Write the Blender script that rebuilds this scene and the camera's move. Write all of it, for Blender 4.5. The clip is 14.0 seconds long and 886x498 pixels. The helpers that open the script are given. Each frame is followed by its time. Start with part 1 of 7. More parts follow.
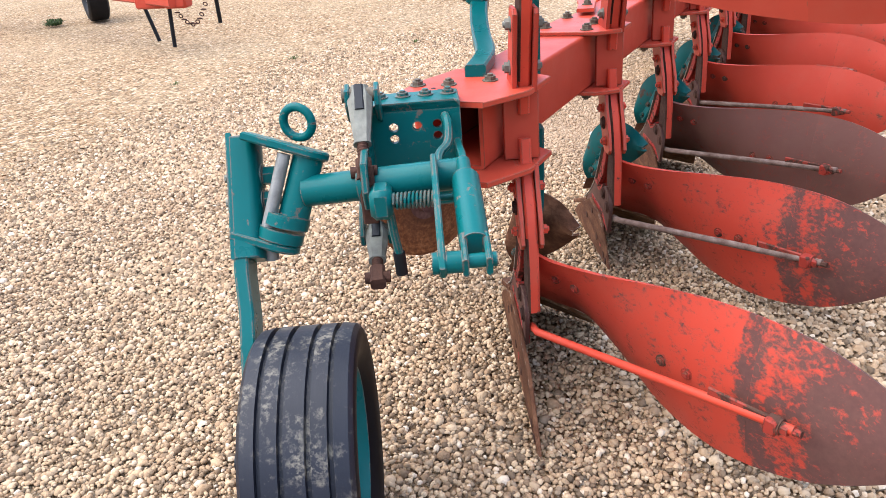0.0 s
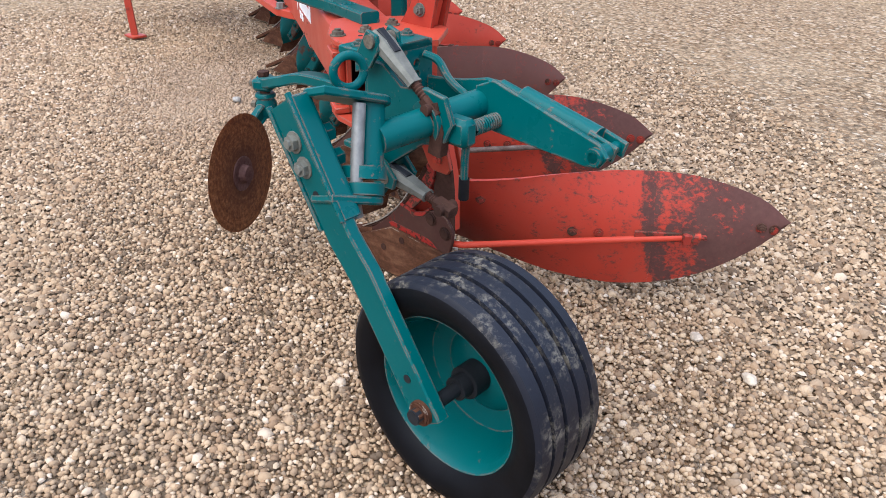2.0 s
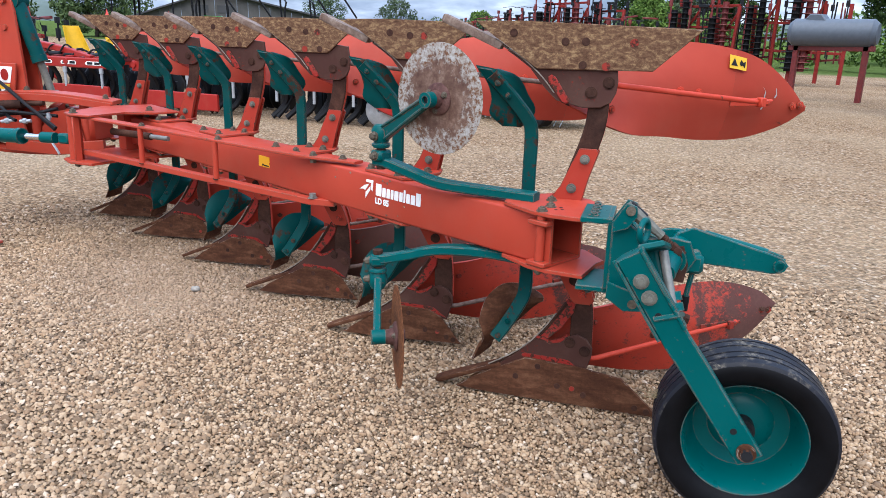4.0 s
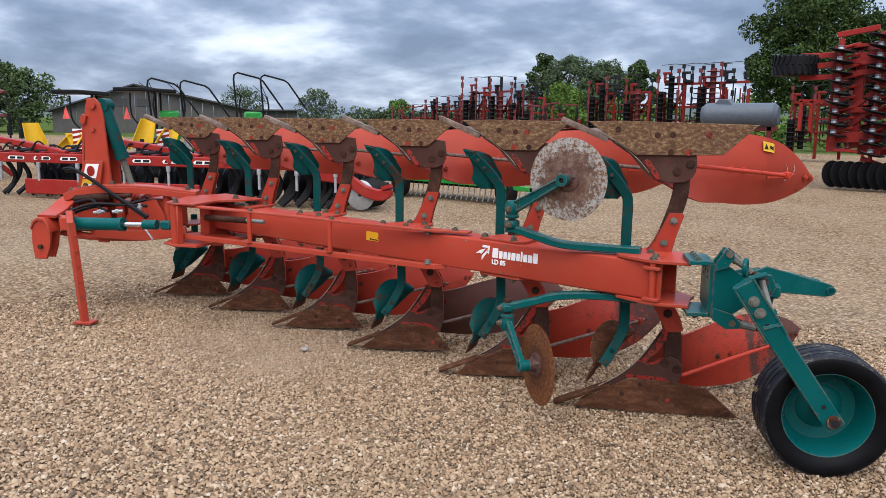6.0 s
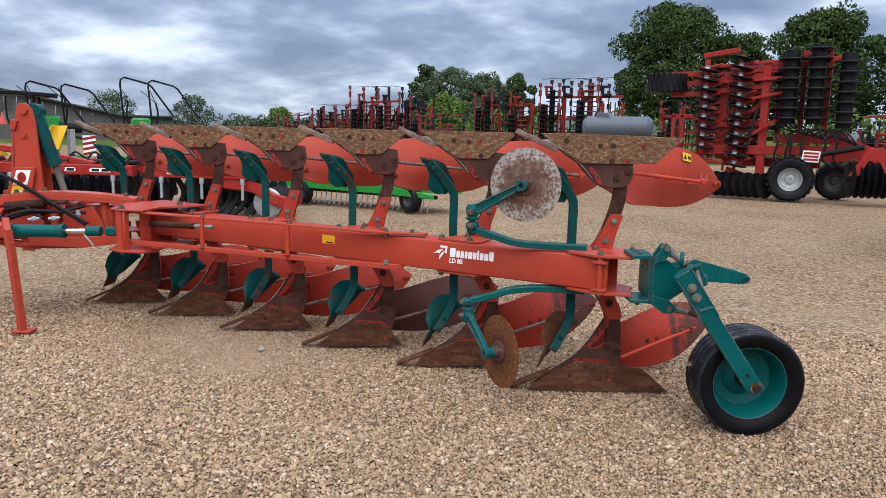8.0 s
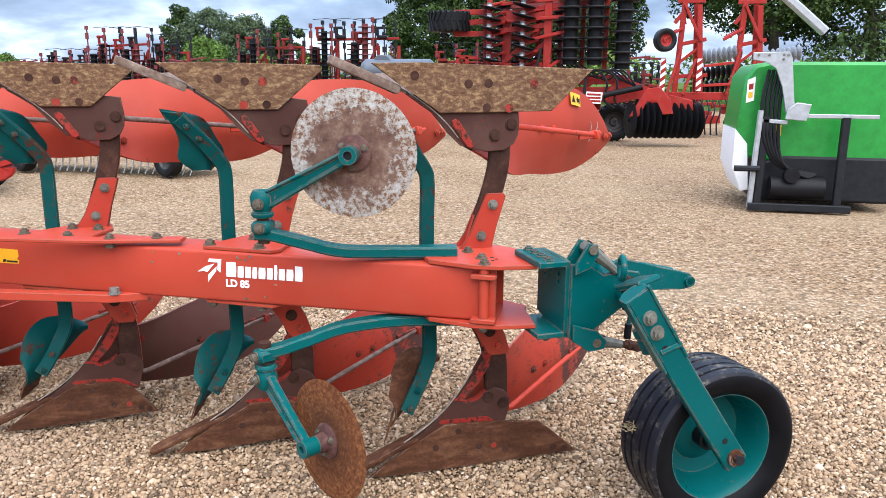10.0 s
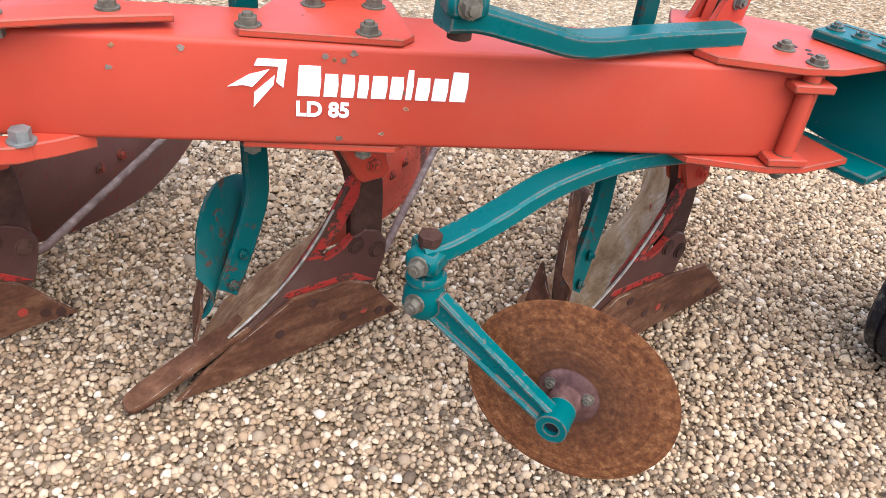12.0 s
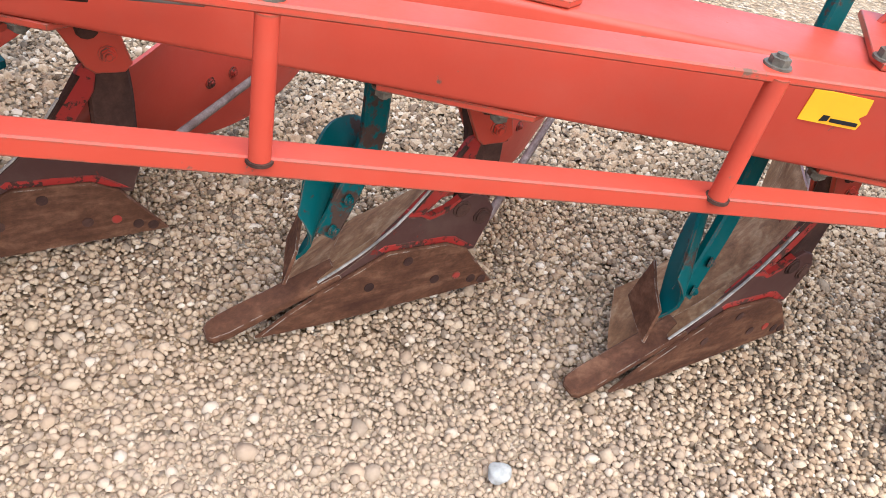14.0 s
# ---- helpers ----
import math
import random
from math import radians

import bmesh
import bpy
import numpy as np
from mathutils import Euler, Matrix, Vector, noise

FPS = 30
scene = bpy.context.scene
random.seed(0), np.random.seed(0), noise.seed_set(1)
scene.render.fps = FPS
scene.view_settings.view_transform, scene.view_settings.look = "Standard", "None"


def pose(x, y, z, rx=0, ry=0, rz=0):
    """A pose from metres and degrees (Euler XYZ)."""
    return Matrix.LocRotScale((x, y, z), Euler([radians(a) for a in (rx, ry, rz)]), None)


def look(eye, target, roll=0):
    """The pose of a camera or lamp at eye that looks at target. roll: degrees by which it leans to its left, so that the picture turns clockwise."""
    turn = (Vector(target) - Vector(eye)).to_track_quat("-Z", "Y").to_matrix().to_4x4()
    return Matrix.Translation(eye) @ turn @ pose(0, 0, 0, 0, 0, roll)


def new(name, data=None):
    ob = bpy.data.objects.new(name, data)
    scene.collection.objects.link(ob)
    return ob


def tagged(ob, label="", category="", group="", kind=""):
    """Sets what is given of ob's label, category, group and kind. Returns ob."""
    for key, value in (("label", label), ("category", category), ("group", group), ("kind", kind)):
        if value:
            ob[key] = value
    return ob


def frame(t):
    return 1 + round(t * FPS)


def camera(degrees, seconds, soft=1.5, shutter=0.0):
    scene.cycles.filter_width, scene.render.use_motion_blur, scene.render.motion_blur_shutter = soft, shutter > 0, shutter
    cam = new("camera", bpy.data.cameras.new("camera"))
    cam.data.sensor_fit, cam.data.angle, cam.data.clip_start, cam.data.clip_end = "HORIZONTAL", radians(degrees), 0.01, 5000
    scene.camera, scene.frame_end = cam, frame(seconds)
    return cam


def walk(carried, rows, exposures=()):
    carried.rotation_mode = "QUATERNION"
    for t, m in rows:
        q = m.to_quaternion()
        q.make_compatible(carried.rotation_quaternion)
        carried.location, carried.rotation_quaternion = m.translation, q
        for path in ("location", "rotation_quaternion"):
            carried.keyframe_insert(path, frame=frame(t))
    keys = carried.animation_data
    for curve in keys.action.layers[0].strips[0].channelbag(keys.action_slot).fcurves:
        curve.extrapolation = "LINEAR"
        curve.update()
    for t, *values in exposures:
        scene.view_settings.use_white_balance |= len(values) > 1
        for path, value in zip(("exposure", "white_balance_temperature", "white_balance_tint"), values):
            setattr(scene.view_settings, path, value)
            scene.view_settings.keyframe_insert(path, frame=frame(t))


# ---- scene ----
cam = camera(60.8, 14.0, 0.5)
PATH = [
    (0, (2.357, 1.075, 1.421), (0.791, 0.184, 0.553), -4.6),
    (0.5, (2.501, 0.78, 1.382), (0.895, 0.21, 0.334), -3.3),
    (1, (2.536, 0.403, 1.358), (0.928, 0.139, 0.198), -4.0),
    (1.5, (2.627, 0.049, 1.374), (0.978, 0.3, 0.271), 1.5),
    (2, (2.687, -0.342, 1.417), (1.011, 0.172, 0.455), 0.7),
    (2.5, (2.58, -0.876, 1.46), (0.894, -0.319, 0.54), -2.9),
    (3, (2.501, -1.409, 1.461), (0.913, -0.567, 0.583), 0.5),
    (3.5, (2.356, -1.825, 1.503), (0.903, -0.596, 0.889), 2.2),
    (3.7, (2.316, -1.987, 1.538), (0.906, -0.696, 0.95), 1.9),
    (5.8, (2.116, -3.514, 1.612), (0.864, -1.996, 1.257), 1.0),
    (6, (2.087, -3.611, 1.612), (0.844, -2.081, 1.273), 0.5),
    (6.5, (1.966, -3.867, 1.626), (0.746, -2.31, 1.328), -0.3),
    (7, (1.936, -4.145, 1.641), (0.744, -2.566, 1.347), -0.3),
    (7.5, (1.97, -4.335, 1.67), (0.838, -2.715, 1.368), 0.1),
    (8, (1.897, -4.212, 1.614), (0.913, -2.499, 1.303), 1.2),
    (8.5, (1.742, -3.922, 1.611), (0.856, -2.172, 1.218), 1.3),
    (9, (1.461, -3.539, 1.584), (0.719, -1.713, 1.241), -0.3),
    (9.2, (1.35, -3.365, 1.59), (0.615, -1.539, 1.237), -0.4),
    (11.3, (0.113, -1.518, 1.413), (0.355, 0.249, 0.508), 4.2),
    (11.5, (-0.08, -1.453, 1.395), (0.184, 0.245, 0.373), 4.9),
    (12, (-0.458, -1.319, 1.363), (-0.105, 0.312, 0.26), 7.1),
    (12.5, (-0.911, -1.23, 1.362), (-0.574, 0.351, 0.185), 8.3),
    (12.9, (-1.302, -1.226, 1.328), (-0.956, 0.316, 0.102), 9.3),
    (13, (-1.426, -1.227, 1.331), (-1.051, 0.306, 0.102), 10.1),
    (13.5, (-1.861, -1.231, 1.298), (-1.535, 0.307, 0.063), 11.4),
    (14, (-2.258, -1.198, 1.318), (-2.046, 0.368, 0.092), 14.3),
]
LIGHTNESS = ((0.0, 1.85, 6450, 11), (0.5, 1.65, 6300, 11), (1.5, 1.32, 6150, 11), (3.5, 1.2, 5950, 10), (5.8, 0.75, 6500, 11), (7.5, 0.70, 6500, 11), (8.5, 0.87, 6500, 11), (9.2, 1.13, 6450, 11), (11.3, 1.72, 6100, 9), (12.5, 1.68, 6050, 8), (14.0, 1.82, 5950, 7))
walk(cam, [(t, look(eye, target, roll)) for t, eye, target, roll in PATH], LIGHTNESS)


# ---- world, sun ----
world = bpy.data.worlds.new("overcast_sky")
scene.world = world
world.use_nodes = True
wt = world.node_tree
wt.nodes.clear()


def wn(kind):
    return wt.nodes.new(kind)


def wmath(op, a, b=None, clamp=False):
    nd = wn("ShaderNodeMath")
    nd.operation, nd.use_clamp = op, clamp
    for i, q in enumerate((a, b)):
        if q is None:
            continue
        if isinstance(q, (int, float)):
            nd.inputs[i].default_value = q
        else:
            wt.links.new(q, nd.inputs[i])
    return nd.outputs[0]


SUN_ELEVATION, SUN_AZIMUTH = 56.0, -64.0
w_out = wn("ShaderNodeOutputWorld")
w_bg = wn("ShaderNodeBackground")
w_sky = wn("ShaderNodeTexSky")
w_sky.sky_type, w_sky.sun_disc = "NISHITA", False
w_sky.sun_elevation, w_sky.sun_rotation = radians(SUN_ELEVATION), radians(90 - SUN_AZIMUTH)
w_tc = wn("ShaderNodeTexCoord")
w_sep = wn("ShaderNodeSeparateXYZ")
wt.links.new(w_tc.outputs["Generated"], w_sep.inputs[0])
up = wmath("MAXIMUM", w_sep.outputs[2], 0.0)
flat = wmath("ADD", up, 0.27)
w_com = wn("ShaderNodeCombineXYZ")
wt.links.new(wmath("DIVIDE", w_sep.outputs[0], flat), w_com.inputs[0])
wt.links.new(wmath("DIVIDE", w_sep.outputs[1], flat), w_com.inputs[1])
w_n1 = wn("ShaderNodeTexNoise")
w_n1.inputs["Scale"].default_value, w_n1.inputs["Detail"].default_value = 2.0, 8.0
w_n1.inputs["Roughness"].default_value, w_n1.inputs["Distortion"].default_value = 0.52, 0.10
wt.links.new(w_com.outputs[0], w_n1.inputs["Vector"])
w_ramp = wn("ShaderNodeValToRGB")
cr = w_ramp.color_ramp
cr.elements[0].position, cr.elements[0].color = 0.37, (0.115, 0.160, 0.255, 1)
cr.elements[1].position, cr.elements[1].color = 0.70, (0.66, 0.71, 0.80, 1)
for pos, c in ((0.46, (0.175, 0.230, 0.345)), (0.535, (0.285, 0.350, 0.475)), (0.595, (0.45, 0.52, 0.64))):
    cr.elements.new(pos).color = (*c, 1)
wt.links.new(w_n1.outputs[0], w_ramp.inputs[0])
# an overcast sky is brighter towards the zenith
w_lift = wn("ShaderNodeVectorMath")
w_lift.operation = "SCALE"
wt.links.new(w_ramp.outputs[0], w_lift.inputs[0])
w_rise = wn("ShaderNodeMapRange")
w_rise.interpolation_type = "SMOOTHSTEP"
for key, value in (("From Min", 0.15), ("From Max", 0.55), ("To Min", 0.98), ("To Max", 2.75)):
    w_rise.inputs[key].default_value = value
wt.links.new(up, w_rise.inputs["Value"])
wt.links.new(w_rise.outputs[0], w_lift.inputs["Scale"])
w_blue = wn("ShaderNodeVectorMath")
w_blue.operation = "SCALE"
w_blue.inputs["Scale"].default_value = 0.10
wt.links.new(w_sky.outputs[0], w_blue.inputs[0])
w_mix = wn("ShaderNodeMix")
w_mix.data_type = "RGBA"
w_mix.inputs["Factor"].default_value = 0.88
wt.links.new(w_blue.outputs[0], w_mix.inputs["A"])
wt.links.new(w_lift.outputs[0], w_mix.inputs["B"])
wt.links.new(w_mix.outputs["Result"], w_bg.inputs["Color"])
w_bg.inputs["Strength"].default_value = 1.0
wt.links.new(w_bg.outputs[0], w_out.inputs[0])

sun_data = bpy.data.lights.new("sun", "SUN")
sun_data.energy, sun_data.angle, sun_data.color = 1.95, radians(75), (1.0, 0.92, 0.80)
sun = new("sun", sun_data)
az, el = radians(SUN_AZIMUTH), radians(SUN_ELEVATION)
sun.matrix_basis = look((0, 0, 0), (-math.cos(az) * math.cos(el), -math.sin(az) * math.cos(el), -math.sin(el)))


# ---- materials ----
class Nodes:
    """A short way to write a node material."""

    def __init__(self, name):
        self.mat = bpy.data.materials.new(name)
        self.mat.use_nodes = True
        self.tree = self.mat.node_tree
        self.tree.nodes.clear()
        self.out = self.node("ShaderNodeOutputMaterial")
        self.bsdf = self.node("ShaderNodeBsdfPrincipled")
        self.tree.links.new(self.bsdf.outputs[0], self.out.inputs[0])
        tc, info = self.node("ShaderNodeTexCoord"), self.node("ShaderNodeObjectInfo")
        self.random = info.outputs["Random"]
        self.co = self.vec("ADD", tc.outputs["Object"], self.scale3(self.random, (17.0, 11.0, 7.0)))

    def node(self, kind):
        return self.tree.nodes.new(kind)

    def plug(self, socket, value):
        if isinstance(value, bpy.types.NodeSocket):
            self.tree.links.new(value, socket)
        elif isinstance(value, (tuple, list)) and len(value) == 3 and socket.type == "RGBA":
            socket.default_value = (*value, 1)
        else:
            socket.default_value = value

    def scale3(self, value, s):
        nd = self.node("ShaderNodeVectorMath")
        nd.operation = "SCALE"
        nd.inputs[0].default_value = s
        self.plug(nd.inputs["Scale"], value)
        return nd.outputs[0]

    def vec(self, op, a, b):
        nd = self.node("ShaderNodeVectorMath")
        nd.operation = op
        self.plug(nd.inputs[0], a), self.plug(nd.inputs[1], b)
        return nd.outputs[0]

    def math(self, op, a, b=0.0, clamp=False):
        nd = self.node("ShaderNodeMath")
        nd.operation, nd.use_clamp = op, clamp
        self.plug(nd.inputs[0], a), self.plug(nd.inputs[1], b)
        return nd.outputs[0]

    def noise(self, scale, detail=5.0, rough=0.6, stretch=None, distort=0.0, co=None):
        nd = self.node("ShaderNodeTexNoise")
        co = co or self.co
        self.plug(nd.inputs["Vector"], self.vec("MULTIPLY", co, stretch) if stretch else co)
        nd.inputs["Scale"].default_value, nd.inputs["Detail"].default_value = scale, detail
        nd.inputs["Roughness"].default_value, nd.inputs["Distortion"].default_value = rough, distort
        return nd.outputs[0]

    def ramp(self, value, stops):
        nd = self.node("ShaderNodeValToRGB")
        while len(nd.color_ramp.elements) < len(stops):
            nd.color_ramp.elements.new(0.5)
        for e, (pos, c) in zip(nd.color_ramp.elements, stops):
            e.position = pos
            e.color = (c, c, c, 1) if isinstance(c, (int, float)) else (*c, 1)
        self.plug(nd.inputs[0], value)
        return nd.outputs[0]

    def mix(self, fac, a, b, blend="MIX"):
        nd = self.node("ShaderNodeMix")
        nd.data_type, nd.blend_type = "RGBA", blend
        self.plug(nd.inputs["Factor"], fac), self.plug(nd.inputs["A"], a), self.plug(nd.inputs["B"], b)
        return nd.outputs["Result"]

    def bump(self, height, strength=0.3, distance=0.01):
        nd = self.node("ShaderNodeBump")
        nd.inputs["Strength"].default_value, nd.inputs["Distance"].default_value = strength, distance
        self.plug(nd.inputs["Height"], height)
        self.tree.links.new(nd.outputs[0], self.bsdf.inputs["Normal"])

    def edges(self, radius=0.006):
        """High along the sharp edges of a thing."""
        bev, geo = self.node("ShaderNodeBevel"), self.node("ShaderNodeNewGeometry")
        bev.samples = 4
        bev.inputs["Radius"].default_value = radius
        dot = self.node("ShaderNodeVectorMath")
        dot.operation = "DOT_PRODUCT"
        self.plug(dot.inputs[0], bev.outputs[0]), self.plug(dot.inputs[1], geo.outputs["Normal"])
        return self.math("SUBTRACT", 1.0, dot.outputs["Value"])

    def done(self, color, rough=0.5, metal=0.0, spec=0.5):
        self.plug(self.bsdf.inputs["Base Color"], color)
        self.plug(self.bsdf.inputs["Roughness"], rough)
        self.plug(self.bsdf.inputs["Metallic"], metal)
        self.bsdf.inputs["Specular IOR Level"].default_value = spec
        return self.mat


def worn_paint(name, base, under, amount=0.08, scale=14.0, rough=0.42, fade=0.25, stretch=None, spec=0.4, dust=0.12, soft=0.035, blotch=0.38, rub=0.0, bare=(0.30, 0.22, 0.17), grow=None):
    n = Nodes(name)
    broad = n.noise(2.3, 4.0, 0.6)
    pale = tuple(min(1, c * 1.22 + 0.006) for c in base)
    dark = tuple(c * 0.72 for c in base)
    paint = n.mix(n.ramp(broad, ((0.35, 0.0), (0.68, 1.0))), n.mix(fade, base, dark), n.mix(fade, base, pale))
    fine = n.noise(scale, 9.0, 0.68, stretch, 0.3)
    patch = n.noise(scale * 0.22, 4.0, 0.55)
    both = n.math("ADD", n.math("MULTIPLY", fine, 1 - blotch), n.math("MULTIPLY", patch, blotch))
    edge = 0.69 - amount
    if grow:
        # wear that grows from one place along the thing to another
        sep = n.node("ShaderNodeSeparateXYZ")
        n.plug(sep.inputs[0], n.tree.nodes["Texture Coordinate"].outputs["Object"])
        along = n.math("ADD", sep.outputs[0], n.math("MULTIPLY", sep.outputs[2], 0.2))
        both = n.math("ADD", both, n.ramp(n.math("MULTIPLY", along, 0.5), [(a * 0.5, v) for a, v in grow]))
    chip = n.ramp(both, ((edge, 0.0), (edge + soft, 1.0)))
    rust = n.mix(n.noise(55.0, 6.0, 0.7), under, tuple(c * 0.45 for c in under))
    col = n.mix(chip, paint, rust)
    grime = n.ramp(n.noise(5.5, 7.0, 0.7), ((0.48, 0.0), (0.75, 1.0)))
    col = n.mix(n.math("MULTIPLY", grime, dust), col, (0.26, 0.19, 0.13))
    if rub:
        worn = n.math("MULTIPLY", n.edges(), n.ramp(n.noise(19.0, 8.0, 0.72), ((0.62 - rub * 0.45, 0.0), (0.70 - rub * 0.45, 7.0))))
        col = n.mix(n.ramp(worn, ((0.25, 0.0), (0.6, 1.0))), col, n.mix(n.noise(80.0), bare, tuple(c * 0.4 for c in bare)))
    n.bump(n.math("ADD", n.math("MULTIPLY", n.noise(70.0, 5.0), 0.35), n.math("MULTIPLY", chip, -0.6)), 0.25, 0.003)
    r = n.math("ADD", n.math("MULTIPLY", chip, 0.35), n.math("ADD", n.math("MULTIPLY", n.noise(9.0, 5.0), 0.25), rough - 0.12))
    return n.done(col, r, 0.0, spec)


def rusty(name, a, b, c, scale=9.0, stretch=None, rough=0.8, fine=60.0, pale=None):
    n = Nodes(name)
    m1 = n.noise(scale, 8.0, 0.68, stretch, 0.4)
    col = n.ramp(m1, ((0.32, a), (0.5, b), (0.66, c)))
    col = n.mix(n.ramp(n.noise(fine, 6.0, 0.7), ((0.35, 0.0), (0.75, 0.55))), col, tuple(q * 0.45 for q in a))
    if pale:
        rub = n.math("MULTIPLY", n.edges(0.004), n.ramp(n.noise(18.0, 6.0, 0.7), ((0.48, 0.0), (0.60, 6.0))))
        col = n.mix(n.ramp(rub, ((0.3, 0.0), (0.8, 0.7))), col, pale)
    n.bump(n.math("ADD", n.noise(fine * 1.5, 6.0, 0.7), m1), 0.5, 0.004)
    return n.done(col, rough, 0.0, 0.12)


def plain(name, base, rough=0.5, metal=0.0, var=0.18, scale=11.0, spec=0.5, bump=0.1):
    n = Nodes(name)
    k = n.noise(scale, 6.0, 0.65)
    col = n.mix(n.ramp(k, ((0.3, 0.0), (0.7, 1.0))), tuple(c * (1 - var) for c in base), tuple(min(1, c * (1 + var)) for c in base))
    n.bump(n.noise(scale * 7, 5.0), bump, 0.003)
    return n.done(col, n.math("ADD", n.math("MULTIPLY", k, 0.2), rough - 0.1), metal, spec)


RED, TEAL = (0.40, 0.047, 0.024), (0.0, 0.080, 0.078)
M_RED = worn_paint("red_paint", RED, (0.19, 0.10, 0.065), 0.062, 34.0, 0.42, 0.28, None, 0.22, 0.08, rub=0.5, bare=(0.16, 0.085, 0.05))
M_RED_LEG = worn_paint("red_paint_leg", (0.46, 0.045, 0.022), (0.085, 0.042, 0.028), 0.085, 46.0, 0.5, spec=0.2, blotch=0.3, rub=0.3, bare=(0.13, 0.07, 0.045))
M_RED_SCUFFED = worn_paint("red_paint_scuffed", (0.25, 0.028, 0.018), (0.075, 0.032, 0.022), 0.190, 26.0, 0.5, spec=0.15, rub=0.3, bare=(0.13, 0.07, 0.045))
M_CHEEK = worn_paint("red_paint_cheek", (0.34, 0.036, 0.020), (0.10, 0.045, 0.030), 0.085, 40.0, 0.5, spec=0.15, blotch=0.3, rub=0.5, bare=(0.12, 0.06, 0.04))
M_STAY = worn_paint("red_paint_stay", (0.26, 0.021, 0.015), (0.070, 0.028, 0.019), 0.17, 50.0, 0.5, spec=0.15, blotch=0.3, rub=0.4, bare=(0.10, 0.05, 0.035))
M_EDGE = plain("scoured_steel", (0.27, 0.23, 0.19), 0.5, 0.3, 0.6, 30.0, 0.3, 0.2)
M_TEAL = worn_paint("teal_paint", TEAL, (0.15, 0.125, 0.10), 0.085, 34.0, 0.30, 0.35, None, 0.12, 0.0, 0.03, 0.30, rub=0.42, bare=(0.23, 0.15, 0.115))
# brown soil wear, plus a base darkened for the shade on the upper skimmers
M_TEAL_SOIL = worn_paint("teal_paint_soiled", (0.0, 0.056, 0.054), (0.070, 0.038, 0.026), 0.135, 24.0, 0.45, 0.35, None, 0.10, 0.04, blotch=0.42, rub=0.3, bare=(0.16, 0.09, 0.06))
M_MOULD = worn_paint("mouldboard_paint", (0.42, 0.044, 0.024), (0.125, 0.052, 0.042), 0.088, 70.0, 0.40, 0.3, (0.75, 1.0, 1.2), 0.22, 0.08, 0.11, 0.40, 0.2, (0.11, 0.05, 0.035), ((0.60, 0.025), (0.90, 0.065), (1.05, 0.075), (1.17, 0.085), (1.185, 0.21), (1.225, 0.21), (1.245, 0.14), (1.36, 0.25), (1.50, 0.30)))
M_MOULD_FRONT = worn_paint("mouldboard_paint_sound", (0.42, 0.046, 0.026), (0.11, 0.045, 0.032), 0.050, 50.0, 0.42, 0.35, (0.75, 1.0, 1.2), 0.22, 0.10, 0.10, 0.45, 0.2, (0.11, 0.05, 0.035), ((0.8, 0.0), (1.45, 0.08)))
# the upper boards' base red is darkened to stand in for their shading
M_MOULD_UP = worn_paint("mouldboard_paint_clean", (0.345, 0.044, 0.024), (0.12, 0.05, 0.034), 0.07, 20.0, 0.5, 0.4, None, 0.16, 0.07, 0.06, rub=0.15, bare=(0.16, 0.08, 0.05))
M_TAIL = worn_paint("mouldboard_tail", (0.120, 0.050, 0.039), (0.30, 0.060, 0.042), 0.150, 60.0, 0.5, 0.4, None, 0.2, 0.08, 0.13, 0.36)
M_RUST = rusty("soil_worn_steel", (0.052, 0.020, 0.011), (0.094, 0.038, 0.019), (0.165, 0.075, 0.039), 13.0, (0.5, 1, 1.6), pale=(0.42, 0.36, 0.29))
M_SOIL = rusty("soil_side_steel", (0.125, 0.054, 0.024), (0.225, 0.110, 0.049), (0.36, 0.215, 0.112), 13.0, (0.5, 1, 1.4), pale=(0.50, 0.43, 0.35))
M_SCOURED = rusty("scoured_board", (0.165, 0.088, 0.036), (0.29, 0.180, 0.088), (0.40, 0.31, 0.225), 10.0, (0.45, 1, 1.5), pale=(0.50, 0.43, 0.35))
M_FROG = worn_paint("frog_paint", (0.058, 0.023, 0.017), (0.19, 0.024, 0.016), 0.095, 34.0, 0.55, 0.5, spec=0.15, rub=0.25, bare=(0.20, 0.12, 0.08))
M_ROD = rusty("weathered_rod", (0.10, 0.058, 0.045), (0.165, 0.110, 0.090), (0.25, 0.18, 0.15), 20.0, None, 0.6)
M_RUST_DARK = rusty("dark_steel", (0.030, 0.014, 0.010), (0.056, 0.026, 0.018), (0.095, 0.044, 0.029), 6.0)
M_HUB = rusty("hub_steel", (0.060, 0.026, 0.022), (0.105, 0.050, 0.042), (0.16, 0.085, 0.070), 22.0, None, 0.6)
M_POINT = rusty("weathered_point_steel", (0.120, 0.075, 0.055), (0.20, 0.140, 0.108), (0.30, 0.235, 0.19), 18.0, None, 0.7)
M_OCHRE = rusty("ochre_rusted_plate", (0.085, 0.042, 0.024), (0.165, 0.090, 0.050), (0.36, 0.235, 0.120), 52.0, (0.7, 1, 1.2), 0.85, 160.0, pale=(0.42, 0.34, 0.26))

